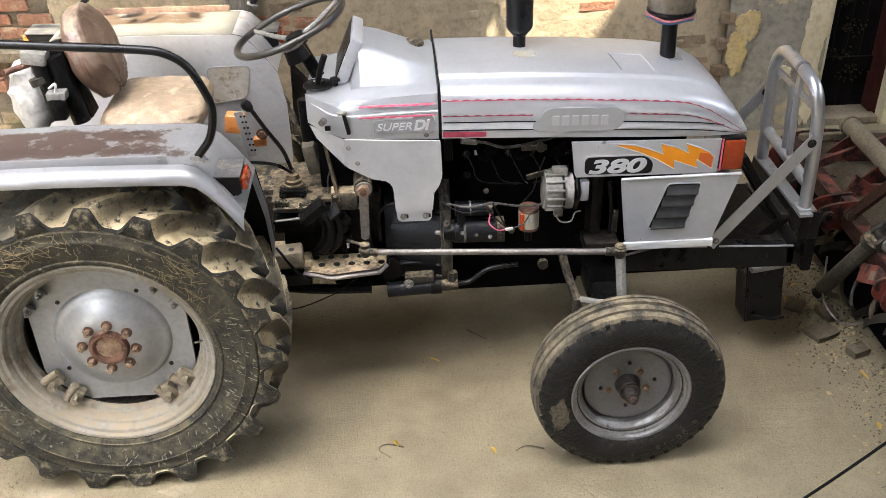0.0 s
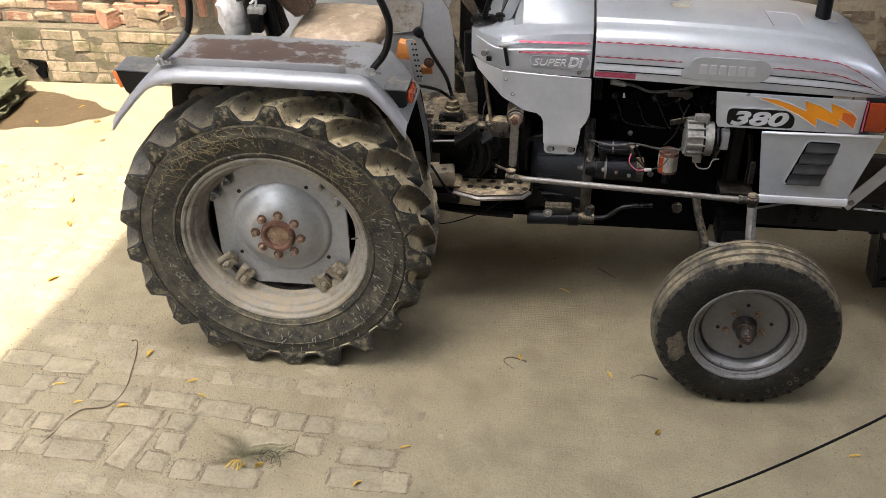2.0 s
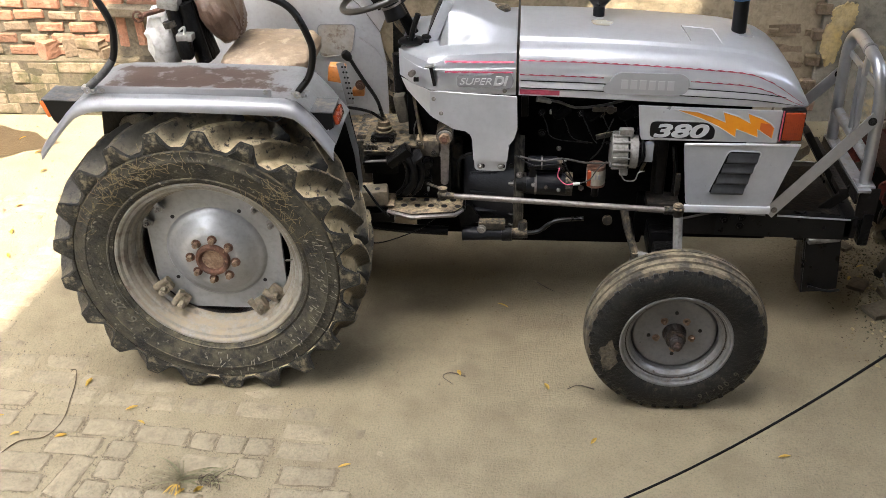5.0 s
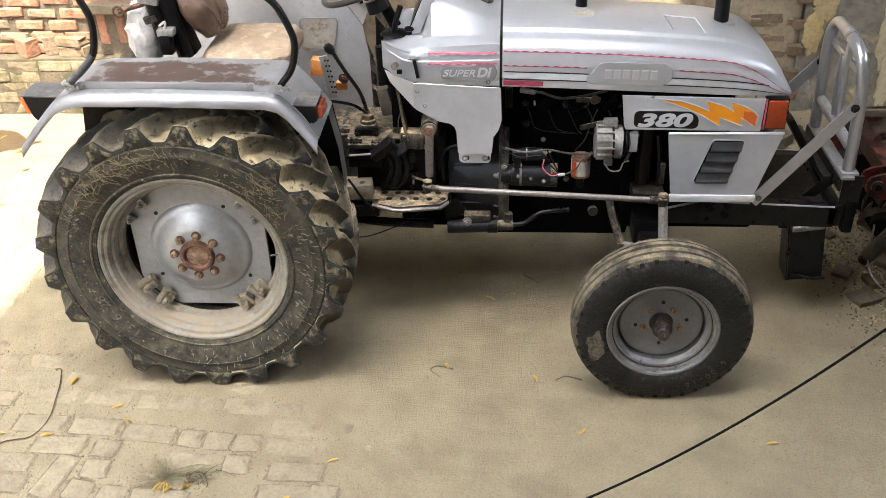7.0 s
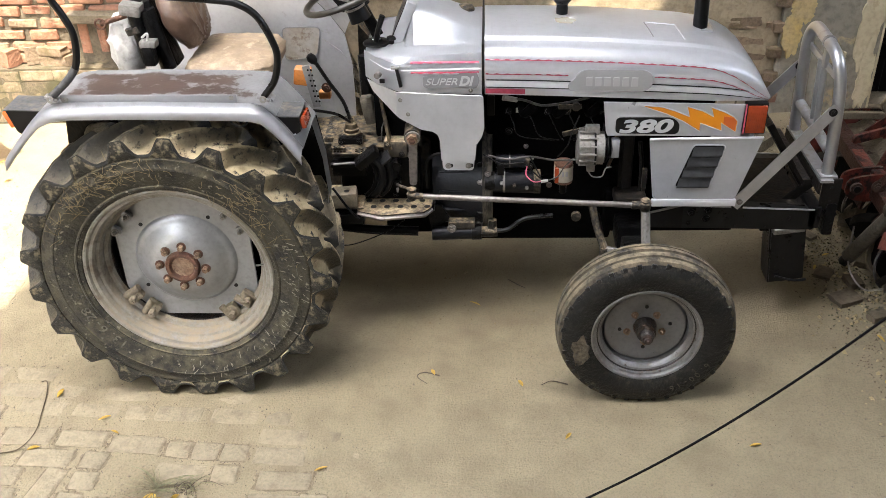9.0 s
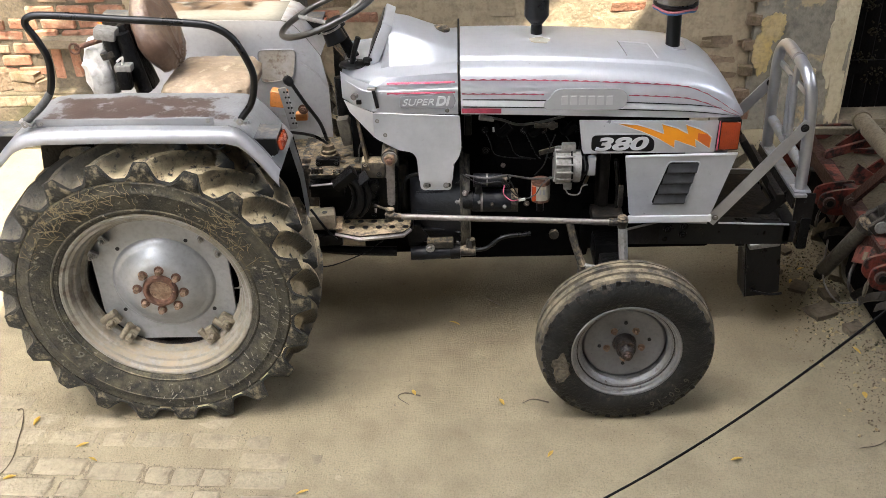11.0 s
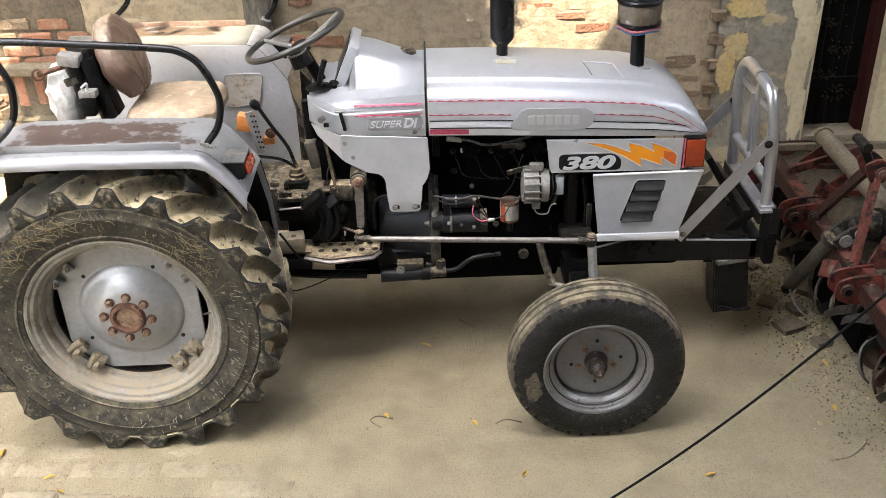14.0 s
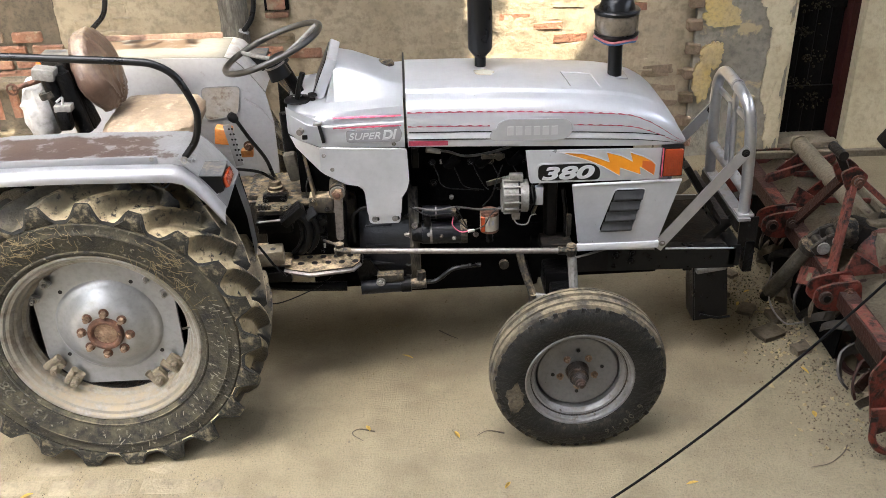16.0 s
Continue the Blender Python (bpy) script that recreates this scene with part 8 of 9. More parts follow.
# mossy kerb stones by the wall
lump("kerb_stone", (-2.70, 1.64, 0.0), (0.30, 0.50, 0.13), 0.02, "moss", "mossy broken kerb block at the yard edge", "stone", "kerb stones", rough=0.22, sub=12)
lump("kerb_stone", (-2.82, 1.99, 0.0), (0.26, 0.20, 0.17), 2.3, "moss", "mossy broken kerb block at the yard edge", "stone", "kerb stones", rough=0.22, sub=12)
# flat stones and clods by the tiller
for x, y, a, b, h, k in ((3.02, 0.02, 0.17, 0.13, 0.03, 0.4), (3.10, 0.16, 0.12, 0.09, 0.035, 1.7), (2.98, 0.24, 0.10, 0.12, 0.025, 2.6), (3.12, -0.14, 0.11, 0.08, 0.04, 3.5), (3.22, 0.34, 0.13, 0.11, 0.04, 4.2), (2.90, 0.40, 0.08, 0.06, 0.03, 5.1), (3.25, 0.75, 0.12, 0.10, 0.04, 1.1), (3.0, 0.60, 0.09, 0.07, 0.025, 2.2), (3.05, 1.1, 0.14, 0.12, 0.05, 3.1), (3.0, 1.7, 0.2, 0.13, 0.08, 0.8)):
    lump("flat_stone", (x, y, ground_height(x, y) - 0.006), (a * 0.82, b * 0.82, h), k, "flat_rock", "flat dusty stone lying by the tiller", "stone", "stones by the tiller")

# black cable that hangs across the yard
cable = part("hanging_cable", T([(-1.4, -1.9, 0.006), (-0.7, -1.9, 0.03), (0.0, -1.9, 0.27)] + [(x, -1.9, 0.3292 * x * x - 0.3435 * x + 0.3889) for x in (0.5, 0.9, 1.2, 1.5, 1.8, 2.1, 2.4, 2.7, 3.1, 3.5)] + [(4.6, -1.4, 4.3), (6.3, -0.5, 4.9)], 0.0036, 8, 8), "cable", None, "")
tagged(cable, "thin black cable strung across the yard", "cable")
cable2 = part("ground_cord", T([(x, y, ground_height(x, y) + 0.006) for x, y in ((-0.76, -0.62), (-0.733, -0.623), (-0.697, -0.721), (-0.672, -0.834), (-0.653, -0.924), (-0.657, -1.002), (-0.688, -1.06), (-0.742, -1.077), (-0.788, -1.094), (-0.825, -1.16), (-0.835, -1.226), (-0.86, -1.30))], 0.0024, 6, 6), "litter_brown")
tagged(cable2, "thin brown cord lying on the paving", "cord")

# yellow leaves
def leaf_mesh():
    bm = bmesh.new()
    n = 6
    rows = []
    for i in range(n + 1):
        t = i / n
        w = 0.0085 * math.sin(math.pi * min(1, t * 0.96 + 0.02)) ** 0.8
        z = 0.004 + 0.006 * math.sin(t * 2.6)
        rows.append([(0.05 * (t - 0.5), -w, z + 0.002), (0.05 * (t - 0.5), 0, z), (0.05 * (t - 0.5), w, z + 0.003)])
    rings(bm, rows, closed=False)
    bmesh.ops.solidify(bm, geom=bm.faces[:], thickness=0.0006)
    return bm


first_leaf = tagged(part("fallen_leaf", leaf_mesh(), "leaf_yellow"), "small yellow leaf fallen on the dusty ground", "leaf", "fallen leaves")
LEAVES = ((1.412, -0.621), (-0.383, -0.861), (0.60, -1.152), (-0.309, -0.948), (1.203, -0.02), (-0.64, -0.70), (-0.62, -1.05), (-0.95, -0.95), (1.60, -0.95), (1.02, -0.55), (0.45, -1.36), (-0.82, -1.05), (2.95, 0.30), (3.04, 0.42), (3.08, -0.30), (2.86, 0.62), (3.0, -0.62), (-1.9, 1.55), (-2.1, 1.75), (-1.75, 1.3), (-2.3, 1.5), (-1.7, 0.85), (-1.5, 0.3), (-2.2, 0.9), (-1.35, -0.2), (-1.6, 0.55), (2.35, -1.0), (0.05, -1.31), (-0.02, -1.33))
for i, (x, y) in enumerate(LEAVES):
    m = pose(x, y, ground_height(x, y), 0, 0, rnd.uniform(0, 360)) @ Matrix.Diagonal((rnd.uniform(0.8, 1.3), rnd.uniform(0.7, 1.3), 1, 1))
    if i == 0:
        first_leaf.matrix_basis = m
    else:
        ob = copy_thing(first_leaf, pose(0, 0, 0))
        ob.matrix_basis = m

# uprooted weed
weed = thing("uprooted_weed", (-0.03, -1.29, 0), "uprooted wilting grass tuft lying on the paving", "weed")
rw = random.Random(11)


def ribbon(p0, p1, p2, width):
    """A long flat grass blade along a bent line, folded a little down its middle."""
    bm = bmesh.new()
    rows = []
    for k in range(9):
        t = k / 8
        c = p0 * (1 - t) ** 2 + p1 * 2 * t * (1 - t) + p2 * t * t
        d = (p1 - p0) * (1 - t) + (p2 - p1) * t
        s = Vector((-d.y, d.x, 0.3 * d.length)).normalized() * width * (0.45 + 0.9 * t) * (1 - t ** 4) * 0.5
        rows.append([bm.verts.new(c - s), bm.verts.new(c - Vector((0, 0, width * 0.22))), bm.verts.new(c + s)])
    for a, b in zip(rows, rows[1:]):
        for q in range(2):
            bm.faces.new((a[q], a[q + 1], b[q + 1], b[q]))
    bmesh.ops.solidify(bm, geom=bm.faces[:], thickness=0.0006)
    return bm


for ends, n in (((-0.13, 0.04), 5), ((-0.10, 0.10), 4), ((-0.02, 0.09), 2), ((0.14, 0.06), 6), ((0.10, 0.02), 3), ((-0.15, -0.05), 3)):
    for i in range(n):
        c = Vector((-0.03 + rw.gauss(0, 0.010), -1.275 + rw.gauss(0, 0.008), 0.010))
        e = Vector((ends[0], ends[1], 0)) * rw.uniform(0.7, 1.1) + Vector((rw.gauss(0, 0.014), rw.gauss(0, 0.014), 0.004))
        mid = c + e * rw.uniform(0.45, 0.65) + Vector((-e.y, e.x, 0)) * rw.uniform(-0.2, 0.25) + Vector((0, 0, rw.uniform(0.006, 0.028)))
        part("blade", ribbon(c, mid, c + e, rw.uniform(0.004, 0.009)), "blade_green" if rw.random() < 0.6 else "weed", weed)
for i in range(22):
    c = Vector((0.07 + rw.gauss(0.0, 0.03), -1.262 + rw.gauss(0, 0.012), 0.010))
    a = rw.gauss(0.1, 0.7)
    d = Vector((math.cos(a), math.sin(a), 0)) * rw.uniform(0.04, 0.10)
    bm = bmesh.new()
    tube(bm, [c, c + d * 0.5 + Vector((0, 0, rw.uniform(0.01, 0.03))), c + d + Vector((rw.gauss(0, 0.01), rw.gauss(0, 0.012), 0))], 0.0022, 4, 3, 0.0007)
    part("root", bm, "twig" if rw.random() < 0.4 else "blade_green", weed)
for i in range(14):
    bm = bmesh.new()
    a = rw.uniform(3.6, 5.4)
    c = Vector((-0.03, -1.30, 0.012))
    d = Vector((math.cos(a), math.sin(a), 0)) * rw.uniform(0.03, 0.07)
    tube(bm, [c, c + d * 0.5 + Vector((0, 0, 0.012)), c + d], 0.003, 4, 3, 0.001)
    part("dry_blade", bm, "leaf_yellow" if i % 2 else "straw", weed)

# twigs
for pts in ([(3.06, -0.83), (3.03, -0.87), (2.95, -0.93), (2.86, -0.95)], [(1.05, -0.57), (0.98, -0.55), (0.95, -0.58), (1.0, -0.63)], [(1.37, 0.20), (1.42, 0.15), (1.46, 0.12)], [(2.9, 0.52), (2.82, 0.44), (2.80, 0.36)], [(1.62, -0.62), (1.55, -0.60), (1.50, -0.63)]):
    tagged(part("twig", T([(x, y, ground_height(x, y) + 0.005) for x, y in pts], 0.0035, 5, 4, 0.0015), "twig"), "thin dry twig lying on the dusty ground", "twig", "twigs on the ground")

# grit and litter
def litter(name, n, seed, size, material, label, areas):
    r3 = random.Random(seed)
    bm = bmesh.new()
    for i in range(n):
        x0, x1, y0, y1 = r3.choice(areas)
        x, y = r3.uniform(x0, x1), r3.uniform(y0, y1)
        s = size * r3.uniform(0.4, 1.5)
        z = ground_height(x, y)
        p = Vector((x, y, z))
        a = r3.uniform(0, 6.3)
        u, w = Vector((math.cos(a), math.sin(a), 0)) * s, Vector((-math.sin(a), math.cos(a), 0)) * s * r3.uniform(0.4, 0.9)
        top = bm.verts.new(p + Vector((r3.uniform(-0.3, 0.3) * s, 0, s * r3.uniform(0.4, 0.9))))
        ring = [bm.verts.new(p + q - Vector((0, 0, 0.002))) for q in (u, w, -u, -w)]
        for k in range(4):
            bm.faces.new((ring[k], ring[(k + 1) % 4], top))
    ob = part(name, bm, material, smooth=False)
    return tagged(ob, label, name, kind="stuff")


litter("grit", 2600, 21, 0.0042, "joint", "scattered grit and crumbs of soil on the yard", ((-1.6, 3.3, -1.6, 0.6), (-1.3, 0.5, -1.4, -0.5), (0.4, 2.6, -1.5, -0.4), (2.5, 3.3, -1.0, 1.2)))
litter("trodden_dirt", 2500, 51, 0.0034, "clod_brown", "crumbs of trodden dirt round the wheels and paving", ((-1.3, 0.6, -1.45, -0.35), (-1.3, -0.4, -0.9, -0.3), (0.3, 2.9, -0.9, -0.3), (2.2, 3.2, -1.2, -0.2)))
litter("rubble", 130, 31, 0.020, "brick_chip", "pale brick chips and stones on the sunny ground", ((-2.5, -1.75, 0.3, 1.0), (-2.4, -1.9, 0.4, 0.8)))
litter("fallen_bits", 260, 32, 0.008, "straw", "small dry leaf bits on the damp ground", ((-2.7, -1.7, 1.2, 2.0), (-2.5, -1.4, 0.4, 1.4)))
litter("loose_soil", 420, 29, 0.004, "damp", "dark crumbs of soil shaken off the weed", ((0.0, 0.14, -1.32, -1.23), (0.03, 0.11, -1.29, -1.25), (-0.28, -0.05, -1.36, -1.26), (-0.22, 0.25, -1.4, -1.2)))
litter("pebbles", 900, 22, 0.006, "stone", "small pale pebbles and chips on the yard", ((-1.6, 3.3, -1.6, 0.8), (2.6, 3.3, -0.9, 1.5)))
litter("dry_litter", 520, 23, 0.008, "straw", "dry straw bits and leaf litter by the tiller", ((2.75, 3.3, -0.5, 1.6), (2.8, 3.2, 0.2, 1.0), (0.9, 2.6, -0.2, 0.5)))
litter("dark_crumbs", 1500, 61, 0.0065, "clay", "soil crumbs shaken off the tiller", ((3.0, 3.3, -0.9, 1.3), (2.92, 3.2, -0.1, 0.8), (3.05, 3.25, -1.1, 0.3)))
litter("straw_bits", 150, 62, 0.013, "straw_pale", "pale straw bits beside the tiller", ((2.85, 3.25, -0.9, 0.9), (2.95, 3.2, -0.3, 0.5)))
litter("leaf_litter", 1500, 44, 0.006, "litter_brown", "brown leaf litter and straw along the tiller", ((2.78, 3.25, -0.55, 1.5), (2.85, 3.2, 0.0, 0.9), (2.95, 3.25, -0.9, -0.2)))
litter("soil_clods", 620, 24, 0.008, "moss", "dark soil crumbs and clods near the wall", ((2.8, 3.3, 0.0, 2.1), (2.9, 3.3, -0.4, 0.6)))

# overhanging branches whose shade falls on the wall
tree = thing("tree", (-3.9, 0.5, 0), "leafy tree at the side reaching over the yard", "tree")
part("trunk", T([(-3.9, 0.5, -0.1), (-3.85, 0.5, 1.8), (-3.7, 0.55, 3.6), (-3.0, 0.6, 5.3)], 0.16, 12, 6, 0.09), "twig", tree)
rt = random.Random(41)
tips = []
for k in range(9):
    end = Vector((-1.05 + k * 0.29, 0.95 + rt.uniform(-0.25, 0.25), 3.85 + rt.uniform(-0.2, 0.3)))
    mid = (Vector((-3.0, 0.6, 5.3)) + end * 2) / 3 + Vector((rt.uniform(-0.15, 0.15), 0, 0.5))
    part("limb", T([(-3.0, 0.6, 5.3), mid, end], 0.05, 8, 6, 0.012), "twig", tree)
    tips += [end, (mid + end * 2) / 3, mid + (end - mid) * 0.45, end + Vector((rt.uniform(-0.2, 0.2), 0.1, -0.2)), end + Vector((0.0, 0.3, 0.35))]
for x in (-0.35, 0.25):
    part("limb", T([(-3.0, 0.6, 5.3), (x - 1.2, 0.3, 5.2), (x, -0.15, 4.2)], 0.04, 8, 6, 0.01), "twig", tree)
bm = bmesh.new()
for c in tips:
    for i in range(110):
        p = c + Vector((rt.gauss(0, 0.22), rt.gauss(0, 0.24), rt.gauss(0, 0.22)))
        u = Vector((rt.gauss(0, 1), rt.gauss(0, 1), rt.gauss(0, 0.5))).normalized()
        v = u.orthogonal().normalized() * rt.uniform(0.03, 0.05)
        u *= rt.uniform(0.07, 0.12)
        q = [bm.verts.new(x) for x in (p - u, p + v, p + u, p - v)]
        bm.faces.new(q)
for c in (Vector((-0.35, -0.15, 4.2)), Vector((0.25, -0.15, 4.2)), Vector((-0.1, 0.1, 4.3))):
    for i in range(45):
        p = c + Vector((rt.gauss(0, 0.26), rt.gauss(0, 0.22), rt.gauss(0, 0.15)))
        u = Vector((rt.gauss(0, 1), rt.gauss(0, 1), rt.gauss(0, 0.4))).normalized()
        v = u.orthogonal().normalized() * rt.uniform(0.03, 0.045)
        u *= rt.uniform(0.06, 0.10)
        bm.faces.new([bm.verts.new(x) for x in (p - u, p + v, p + u, p - v)])
part("crown", bm, "leaf_green", tree, smooth=False)
# damp soil near the kerb, tapering to a point
pts = []
for i in range(72):
    t = i / 36 if i < 36 else (72 - i) / 36
    x = -2.70 + 0.90 * t
    y = 1.70 + 0.36 * (1 - t ** 1.3) if i < 36 else 1.70 - 0.32 * (1 - t ** 2.4)
    n0 = noise.noise((x * 5, y * 5, 2.0)) * 0.035 + noise.noise((x * 19, y * 19, 5.0)) * 0.012
    pts.append((x + n0, y + n0 * (1 if i < 36 else -1)))
bm = bmesh.new()
grid = [[(-2.34 + (x + 2.34) * k, 1.71 + (y - 1.71) * k) for x, y in pts] for k in (0.02, 0.25, 0.5, 0.75, 1.0)]
rings(bm, [[(x, y, ground_height(x, y) + 0.005) for x, y in r] for r in grid], cap=False)
part("damp_patch", bm, "wet_soil", ground, "damp brown soil")

# ---- bricks and pavers ----
def brick_mesh(l, d, h, seed, wear=0.006):
    """A worn brick with chipped corners, its middle at the origin."""
    r4 = random.Random(seed)
    bm = bmesh.new()
    bmesh.ops.create_cube(bm, size=1.0, matrix=Matrix.Diagonal((l, d, h, 1)))
    bmesh.ops.bevel(bm, geom=bm.edges[:], offset=wear, segments=1, affect="EDGES")
    for v in bm.verts:
        v.co += Vector([r4.uniform(-1, 1) * wear * 0.5 for _ in range(3)])
    me = bpy.data.meshes.new("brick")
    bm.to_mesh(me)
    bm.free()
    return me


def paver_mesh(l, d, h, seed):
    """A worn paving brick with an uneven outline, rounded corners and a slightly domed top."""
    r4 = random.Random(seed)
    cr = 0.0055
    pts = []
    for sx, sy, a0 in ((1, 1, 0), (-1, 1, 90), (-1, -1, 180), (1, -1, 270)):
        c = cr * r4.uniform(0.6, 1.7)
        for a in (10, 80):
            q = radians(a0 + a)
            pts.append(Vector((sx * (l / 2 - c) + c * math.cos(q), sy * (d / 2 - c) + c * math.sin(q), 0)))
        nxt = {(1, 1): (0, d / 2), (-1, 1): (-l / 2, 0), (-1, -1): (0, -d / 2), (1, -1): (l / 2, 0)}[(sx, sy)]
        pts.append(Vector((nxt[0], nxt[1], 0)))
    pts = [p + Vector((r4.uniform(-0.004, 0.004), r4.uniform(-0.004, 0.004), 0)) for p in pts]
    bm = bmesh.new()
    rings = []
    for k, z in ((1.0, -h / 2), (1.0, h / 2 - 0.008), (1.0 - 0.007 / d * 2, h / 2 - 0.0015), (0.72, h / 2)):
        rings.append([bm.verts.new((p.x * (k if k > 0.8 else k + 0.12), p.y * k, z + (r4.uniform(-0.001, 0.001) if z > 0 else 0))) for p in pts])
    for a, b in zip(rings, rings[1:]):
        for i in range(len(pts)):
            bm.faces.new((a[i], a[(i + 1) % len(pts)], b[(i + 1) % len(pts)], b[i]))
    bm.faces.new(rings[-1])
    bmesh.ops.recalc_face_normals(bm, faces=bm.faces[:])
    for f in bm.faces:
        f.smooth = True
    me = bpy.data.meshes.new("paver")
    bm.to_mesh(me)
    bm.free()
    return me


def lay(name, me, material, parent, m):
    ob = new(name, me)
    if not me.materials:
        me.materials.append(M[material])
    ob.parent = parent
    ob.matrix_basis = m
    return ob


pav = [paver_mesh(0.238 - 0.004 * (i % 3), 0.105 - 0.003 * (i % 2), 0.05, 100 + i) for i in range(8)]
half = [paver_mesh(0.118 - 0.004 * (i % 2), 0.104, 0.05, 110 + i) for i in range(5)]
rp = random.Random(17)
crumbs = bmesh.new()
soil = bmesh.new()
# bare pavers where the dust is thin: place, whole or half, turn
BARE = ((-0.962, -0.820, 1, -3), (-0.675, -0.972, 1, -1), (-0.438, -0.986, 1, -2), (-0.194, -1.020, 1, -4), (-0.010, -1.041, 0, -5), (0.108, -1.052, 0, -4), (0.229, -1.061, 0, -2), (-0.545, -1.098, 1, -2), (-0.342, -1.112, 0, -6), (-0.729, -1.200, 1, -2), (-0.492, -1.271, 1, 78), (-0.345, -1.222, 0, -4), (-0.711, -1.312, 1, 0), (-0.373, -1.334, 0, -7), (-0.231, -1.362, 0, -3), (-0.046, -1.376, 1, -2), (0.464, -1.214, 1, -2), (0.592, -1.331, 0, -3), (-1.182, -0.788, 1, -2), (-1.150, -1.025, 1, -3), (-1.046, -0.940, 0, -4), (-0.921, -0.948, 0, -1), (-1.040, -1.160, 0, -5), (-0.900, -1.168, 0, -2), (-1.015, -1.298, 0, -1), (-0.884, -1.302, 0, -4), (0.445, -1.335, 1, -2))


def crumb_line(m, l, d, n):
    """Dark soil crumbs caught in the joints round one paver."""
    for k in range(n):
        t = rp.uniform(-0.5, 0.5)
        p = m @ Vector(rp.choice(((t * l, 0.5 * d + 0.004, 0), (t * l, -0.5 * d - 0.004, 0), (0.5 * l + 0.004, t * d, 0), (-0.5 * l - 0.004, t * d, 0))))
        p.x, p.y = p.x + rp.gauss(0, 0.004), p.y + rp.gauss(0, 0.004)
        p.z = ground_height(p.x, p.y) + 0.001
        s = rp.uniform(0.0015, 0.0045)
        top = crumbs.verts.new(p + Vector((0, 0, s * 0.8)))
        a0 = rp.uniform(0, 2)
        ring = [crumbs.verts.new(p + Vector((math.cos(a0 + q * 2.1) * s, math.sin(a0 + q * 2.1) * s, -0.001))) for q in range(3)]
        for q in range(3):
            crumbs.faces.new((ring[q], ring[(q + 1) % 3], top))


def joint_ring(x, y, w, d, ang):
    """A ragged rim round one paver, soil and painted joint shadow in one, wider on some sides."""
    ca, sa = math.cos(ang), math.sin(ang)
    out = []
    for i in range(28):
        t = 2 * math.pi * i / 28
        u, v = math.cos(t), math.sin(t)
        k = 1 / max(abs(u), abs(v))
        pad = 0.0005 + 0.0115 * noise.noise((x * 9 + u * 3.5, y * 9 + v * 3.5, 2.0))
        out.append((u * k * (w / 2 + pad), v * k * (d / 2 + pad)))
    bad = [soil.verts.new((x + p * ca - q * sa, y + p * sa + q * ca, ground_height(x + p * ca - q * sa, y + p * sa + q * ca) + 0.0012)) for p, q in out]
    mid = soil.verts.new((x, y, ground_height(x, y) + 0.0012))
    for i in range(28):
        soil.faces.new((bad[i], bad[(i + 1) % 28], mid))


def set_paver(x, y, whole, turn_z, proud, dark):
    me = rp.choice(pav if whole else half)
    m = Matrix.Translation((x, y, ground_height(x, y) - 0.025 + proud)) @ Euler((radians(rp.uniform(-0.7, 0.7)), radians(rp.uniform(-0.5, 0.5)), radians(turn_z))).to_matrix().to_4x4()
    lay("paver", me, "paver", ground, m)
    w = 0.238 if whole else 0.118
    if dark:
        joint_ring(x, y, w, 0.105, radians(turn_z))
    crumb_line(m, w, 0.105, 22 if dark else 8)


for x, y, whole, turn_z in BARE:
    set_paver(x, y, whole, turn_z + rp.uniform(-0.6, 0.6), rp.uniform(0.0030, 0.0062), True)
# the rest of the paving, mostly lost under dust
count = 0
ang = radians(-3.0)
ca, sa = math.cos(ang), math.sin(ang)
for j in range(-7, 22):
    u = -2.6 + (0.12 if j % 2 else 0.0)
    while u < 1.3:
        whole = rp.random() > 0.25
        w = 0.238 if whole else 0.118
        v = j * 0.1125
        x, y = -0.1 + (u + w / 2) * ca - v * sa, -1.05 + (u + w / 2) * sa + v * ca
        u += w + 0.010
        near_bare = any(abs(x - q[0]) < (0.125 if q[2] else 0.065) + w / 2 - 0.004 and abs(y - q[1]) < 0.10 for q in BARE)
        proud = 0.0022 + 0.0045 * noise.noise((x * 1.7, y * 1.7, 7.0)) - 0.004 * max(0.0, x - 0.3) - 0.0035 * max(0.0, min(1.0, (y + 1.0) * 2)) * (1.0 if x > -1.15 else 0.4)
        if near_bare or proud < -0.0008 or y > 1.0 or count > 250 or math.hypot(x, y + 0.52) < 0.24:
            continue
        set_paver(x, y, whole, -3 + rp.gauss(0, 1.4), min(proud, 0.0045), proud > 0.0032)
        count += 1
tagged(part("joint_bed", soil, "joint", smooth=False), "soil and painted shade in the joints of the paving", "soil", kind="stuff")
tagged(part("joint_soil", crumbs, "damp", smooth=False), "dark soil crumbs in the joints of the paving", "soil", kind="stuff")
# older paving that barely shows through the dust: low, soft-edged swells
old = bmesh.new()
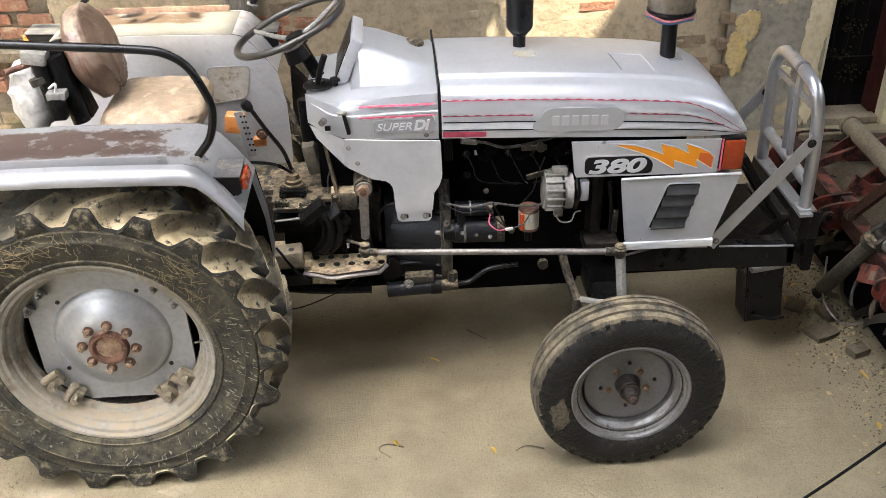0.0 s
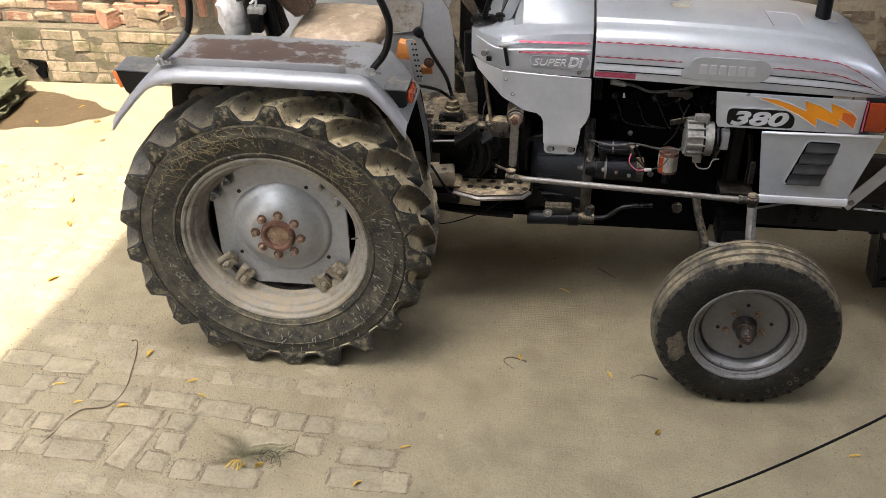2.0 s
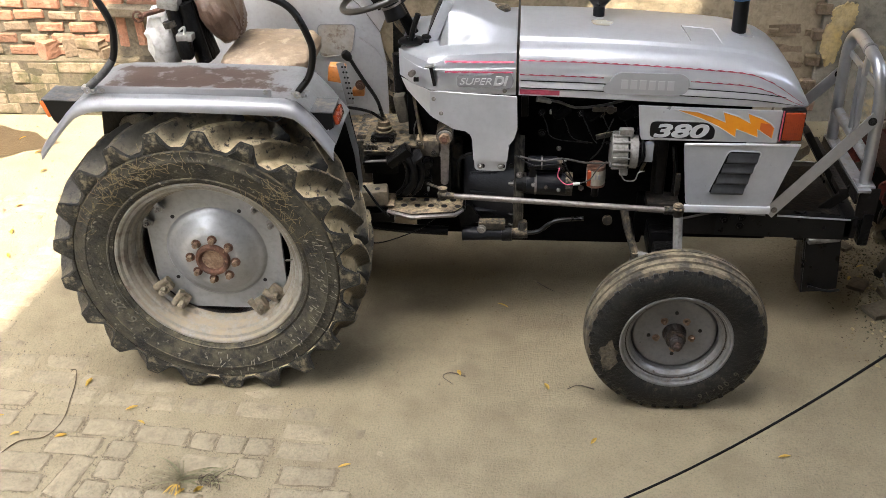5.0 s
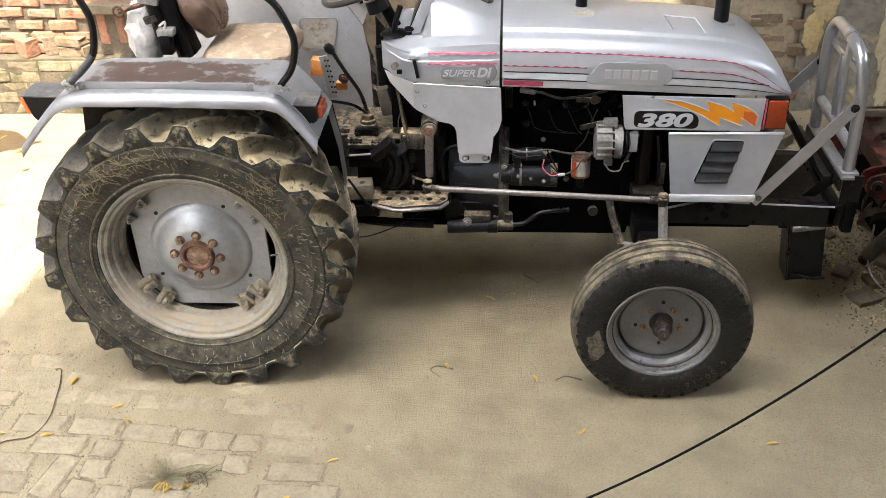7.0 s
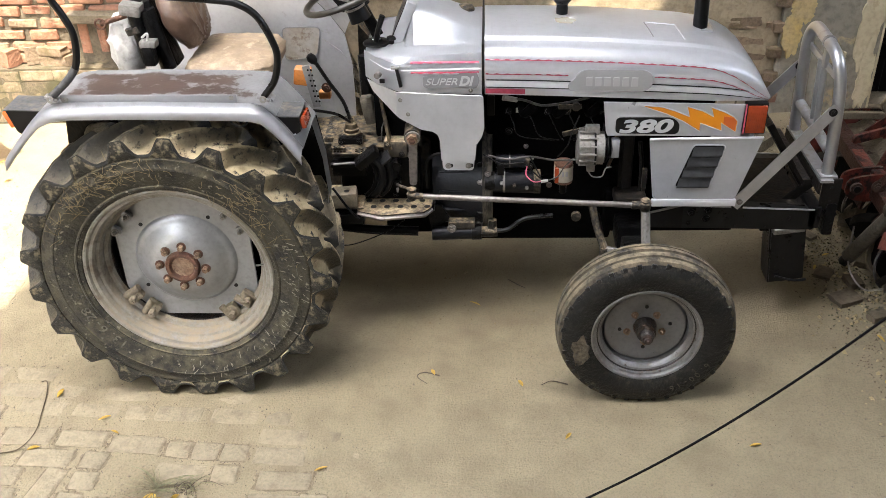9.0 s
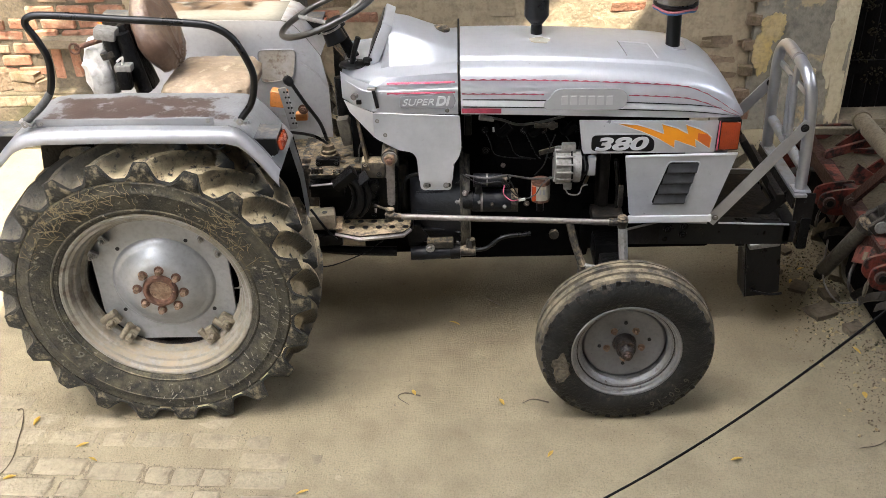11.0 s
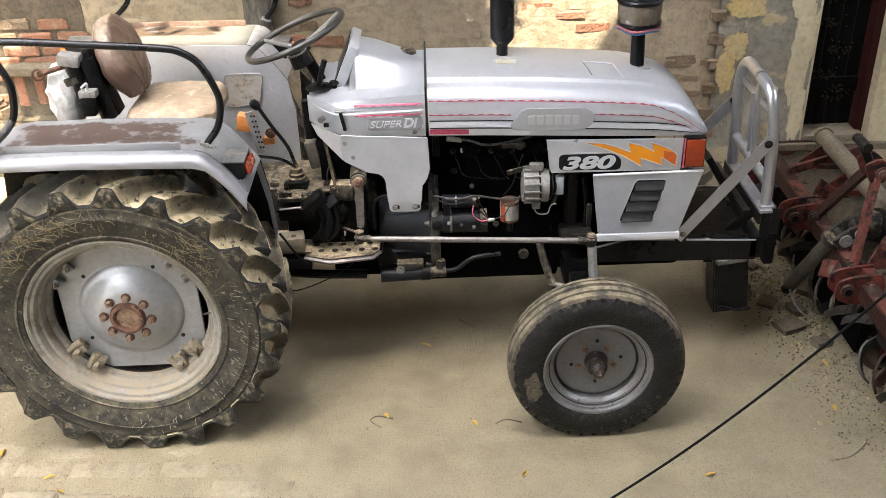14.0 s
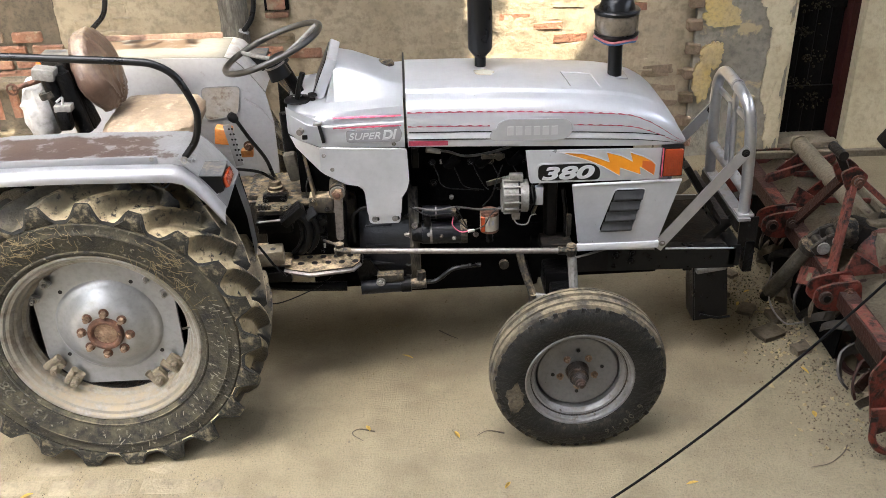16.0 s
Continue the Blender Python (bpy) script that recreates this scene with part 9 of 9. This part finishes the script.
for j in range(-9, 12):
    u = 0.6 + (0.12 if j % 2 else 0.0) + rp.uniform(-0.02, 0.02)
    while u < 3.6:
        w = 0.238 if rp.random() > 0.2 else 0.118
        v = j * 0.1125
        x, y = -0.1 + (u + w / 2) * ca - v * sa, -1.05 + (u + w / 2) * sa + v * ca
        u += w + 0.006
        rise = 0.0003 + 0.0026 * noise.noise((x * 1.3, y * 1.3, 21.0))
        if rise < 0.0003 or y > 0.6 or y < -2.0:
            continue
        rows = []
        for k, dz in ((1.0, -0.0015), (0.80, rise * 0.7), (0.5, rise)):
            row = []
            for i in range(12):
                t = 2 * math.pi * (i + 0.5) / 12
                c, q = math.cos(t), math.sin(t)
                f = 1 / max(abs(c), abs(q))
                a1, b1 = c * f * w * 0.5 * (k if w < 0.2 else 1 - (1 - k) * 0.5), q * f * 0.053 * k
                px, py = x + a1 * ca - b1 * sa, y + a1 * sa + b1 * ca
                row.append(old.verts.new((px, py, ground_height(px, py) + dz)))
            rows.append(row)
        for a, b in zip(rows, rows[1:]):
            for i in range(12):
                old.faces.new((a[i], a[(i + 1) % 12], b[(i + 1) % 12], b[i]))
        old.faces.new(rows[-1])
tagged(part("buried_paving", old, "ground"), "old paving barely showing through the dust", "paving", kind="stuff")

# bare brick courses of the left wall
wb = [brick_mesh(0.225 - 0.011 * (i % 4), 0.10, 0.070 - 0.004 * (i % 3), 200 + i, 0.009) for i in range(8)]
wp = [brick_mesh(0.225 - 0.013 * (i % 4), 0.10, 0.068 - 0.004 * (i % 3), 220 + i, 0.011) for i in range(8)]
rb = random.Random(31)
for j in range(8):
    z = 0.445 + 0.082 * j
    x = -3.4 + (0.115 if j % 2 else 0.0)
    while x < -1.0:
        niche = -1.52 < x < -0.98 and z < 0.72
        if not niche and rb.random() > 0.06:
            red = rb.random() < (0.85 if x > -2.3 else 0.40)
            me = rb.choice(wb if red else wp)
            m = Matrix.Translation((x + rb.uniform(-0.012, 0.012), WALL_Y + 0.037 + rb.uniform(-0.012, 0.010), z + rb.uniform(-0.006, 0.006))) @ Euler((radians(rb.uniform(-2.5, 2.5)), radians(rb.uniform(-2, 2)), radians(rb.uniform(-3, 3)))).to_matrix().to_4x4()
            lay("brick", me, "brick" if red else "brick_pale", wall_left, m)
        x += 0.236
# low courses of the base, flush and half smeared over
wq = [brick_mesh(0.224 - 0.006 * (i % 3), 0.10, 0.072 + 0.003 * (i % 2), 240 + i, 0.005) for i in range(6)]
wh = [brick_mesh(0.110, 0.10, 0.073, 250 + i, 0.005) for i in range(4)]
for j in range(5):
    z = 0.040 + 0.0775 * j
    x = -3.3 + rb.uniform(0, 0.12)
    while x < -1.1:
        short = rb.random() < 0.25
        x += 0.058 if short else 0.114
        hole = abs(x + 2.58) < 0.07 and 0.02 < z < 0.16
        if not hole and noise.noise((x * 1.9, z * 4, 2.0)) > -0.22:
            sunk = rb.uniform(-0.004, 0.006) + (0.012 if noise.noise((x * 2.3, z * 3, 6.0)) > 0.25 else 0.0)
            m = Matrix.Translation((x, WALL_Y - 0.055 + sunk, z)) @ Euler((radians(rb.uniform(-2, 2)), radians(rb.uniform(-1.5, 1.5)), radians(rb.uniform(-1.5, 1.5)))).to_matrix().to_4x4()
            lay("brick", rb.choice(wh if short else wq), "brick_wash", wall_plinth, m)
        x += 0.058 if short else 0.114
gap = [(-2.665, 0.166), (-2.60, 0.158), (-2.52, 0.150), (-2.515, 0.118), (-2.535, 0.085), (-2.535, 0.030), (-2.56, 0.024), (-2.60, 0.055), (-2.61, 0.085), (-2.575, 0.112), (-2.62, 0.140)]
# flat plate on the face; the hole's shade is put into its colour
part("broken_hole", P(gap, WALL_Y - 0.116, 0.02), "block", wall_plinth, "dark hole where bricks are missing")
# window recess slab and bricks behind it
lay("lintel", brick_mesh(0.62, 0.20, 0.07, 260, 0.012), "stone", wall_left, pose(-1.22, WALL_Y + 0.0, 0.735, 0, 0.8, 0))
for i in range(4):
    lay("brick", rb.choice(wb), "brick", wall_left, pose(-1.47 + 0.125 * i, WALL_Y + 0.044, 0.58, 0, 90 + rb.uniform(-2, 2), 0))
wl = [brick_mesh(0.225, 0.10, 0.068, 280 + i, 0.012) for i in range(6)]
# faint courses under the thin plaster
for j in range(9):
    z = 0.52 + 0.082 * j
    x = -0.85 + (0.115 if j % 2 else 0.0)
    while x < 3.05:
        if noise.noise((x * 1.4, z * 2.2, 9.0)) > -0.05:
            lay("brick", rb.choice(wl), "plaster_light", wall_back, pose(x, WALL_Y + 0.050 + rb.uniform(-0.004, 0.004), z, 0, rb.uniform(-1, 1), rb.uniform(-1, 1)))
        x += 0.236
# toothed brick ends on the pier and scattered bare bricks in the plaster
qb = [brick_mesh(0.10, 0.11, 0.07, 270 + i, 0.008) for i in range(4)]
for j in range(15):
    z = 0.10 + 0.165 * j + rb.uniform(-0.012, 0.012)
    lay("brick", rb.choice(qb), "brick_pale" if j % 3 else "brick", wall_pier, pose(3.165 + rb.uniform(-0.018, 0.010), WALL_Y + 0.008 + rb.uniform(-0.008, 0.008), z, rb.uniform(-5, 5), rb.uniform(-6, 6), rb.uniform(-8, 8)))
for x, z, me in ((2.20, 0.955, wb), (1.98, 1.02, wb), (2.35, 0.87, wb), (0.36, 0.76, wb), (0.36, 0.86, wb), (0.60, 0.84, wb), (0.45, 0.94, wp), (-0.7, 0.85, wp), (-0.7, 0.94, wb), (-0.45, 0.90, wb), (-0.86, 0.77, wp), (2.75, 1.06, wb), (2.95, 0.62, wp)):
    lay("brick", rb.choice(me), "brick", wall_back, pose(x, WALL_Y + 0.042, z, 0, rb.uniform(-2, 2), rb.uniform(-2, 2)))
# hairline ledge courses on the plaster
for x0, x1, z in ((2.6, 3.1, 0.60), (2.65, 3.12, 0.49), (2.72, 3.1, 0.38), (2.62, 3.1, 0.27)):
    x = x0
    while x < x1:
        lay("brick", rb.choice(wp), "plaster_light", wall_back, pose(x + 0.1, WALL_Y + 0.046, z, 0, rb.uniform(-1.5, 1.5), rb.uniform(-1, 1)))
        x += 0.236
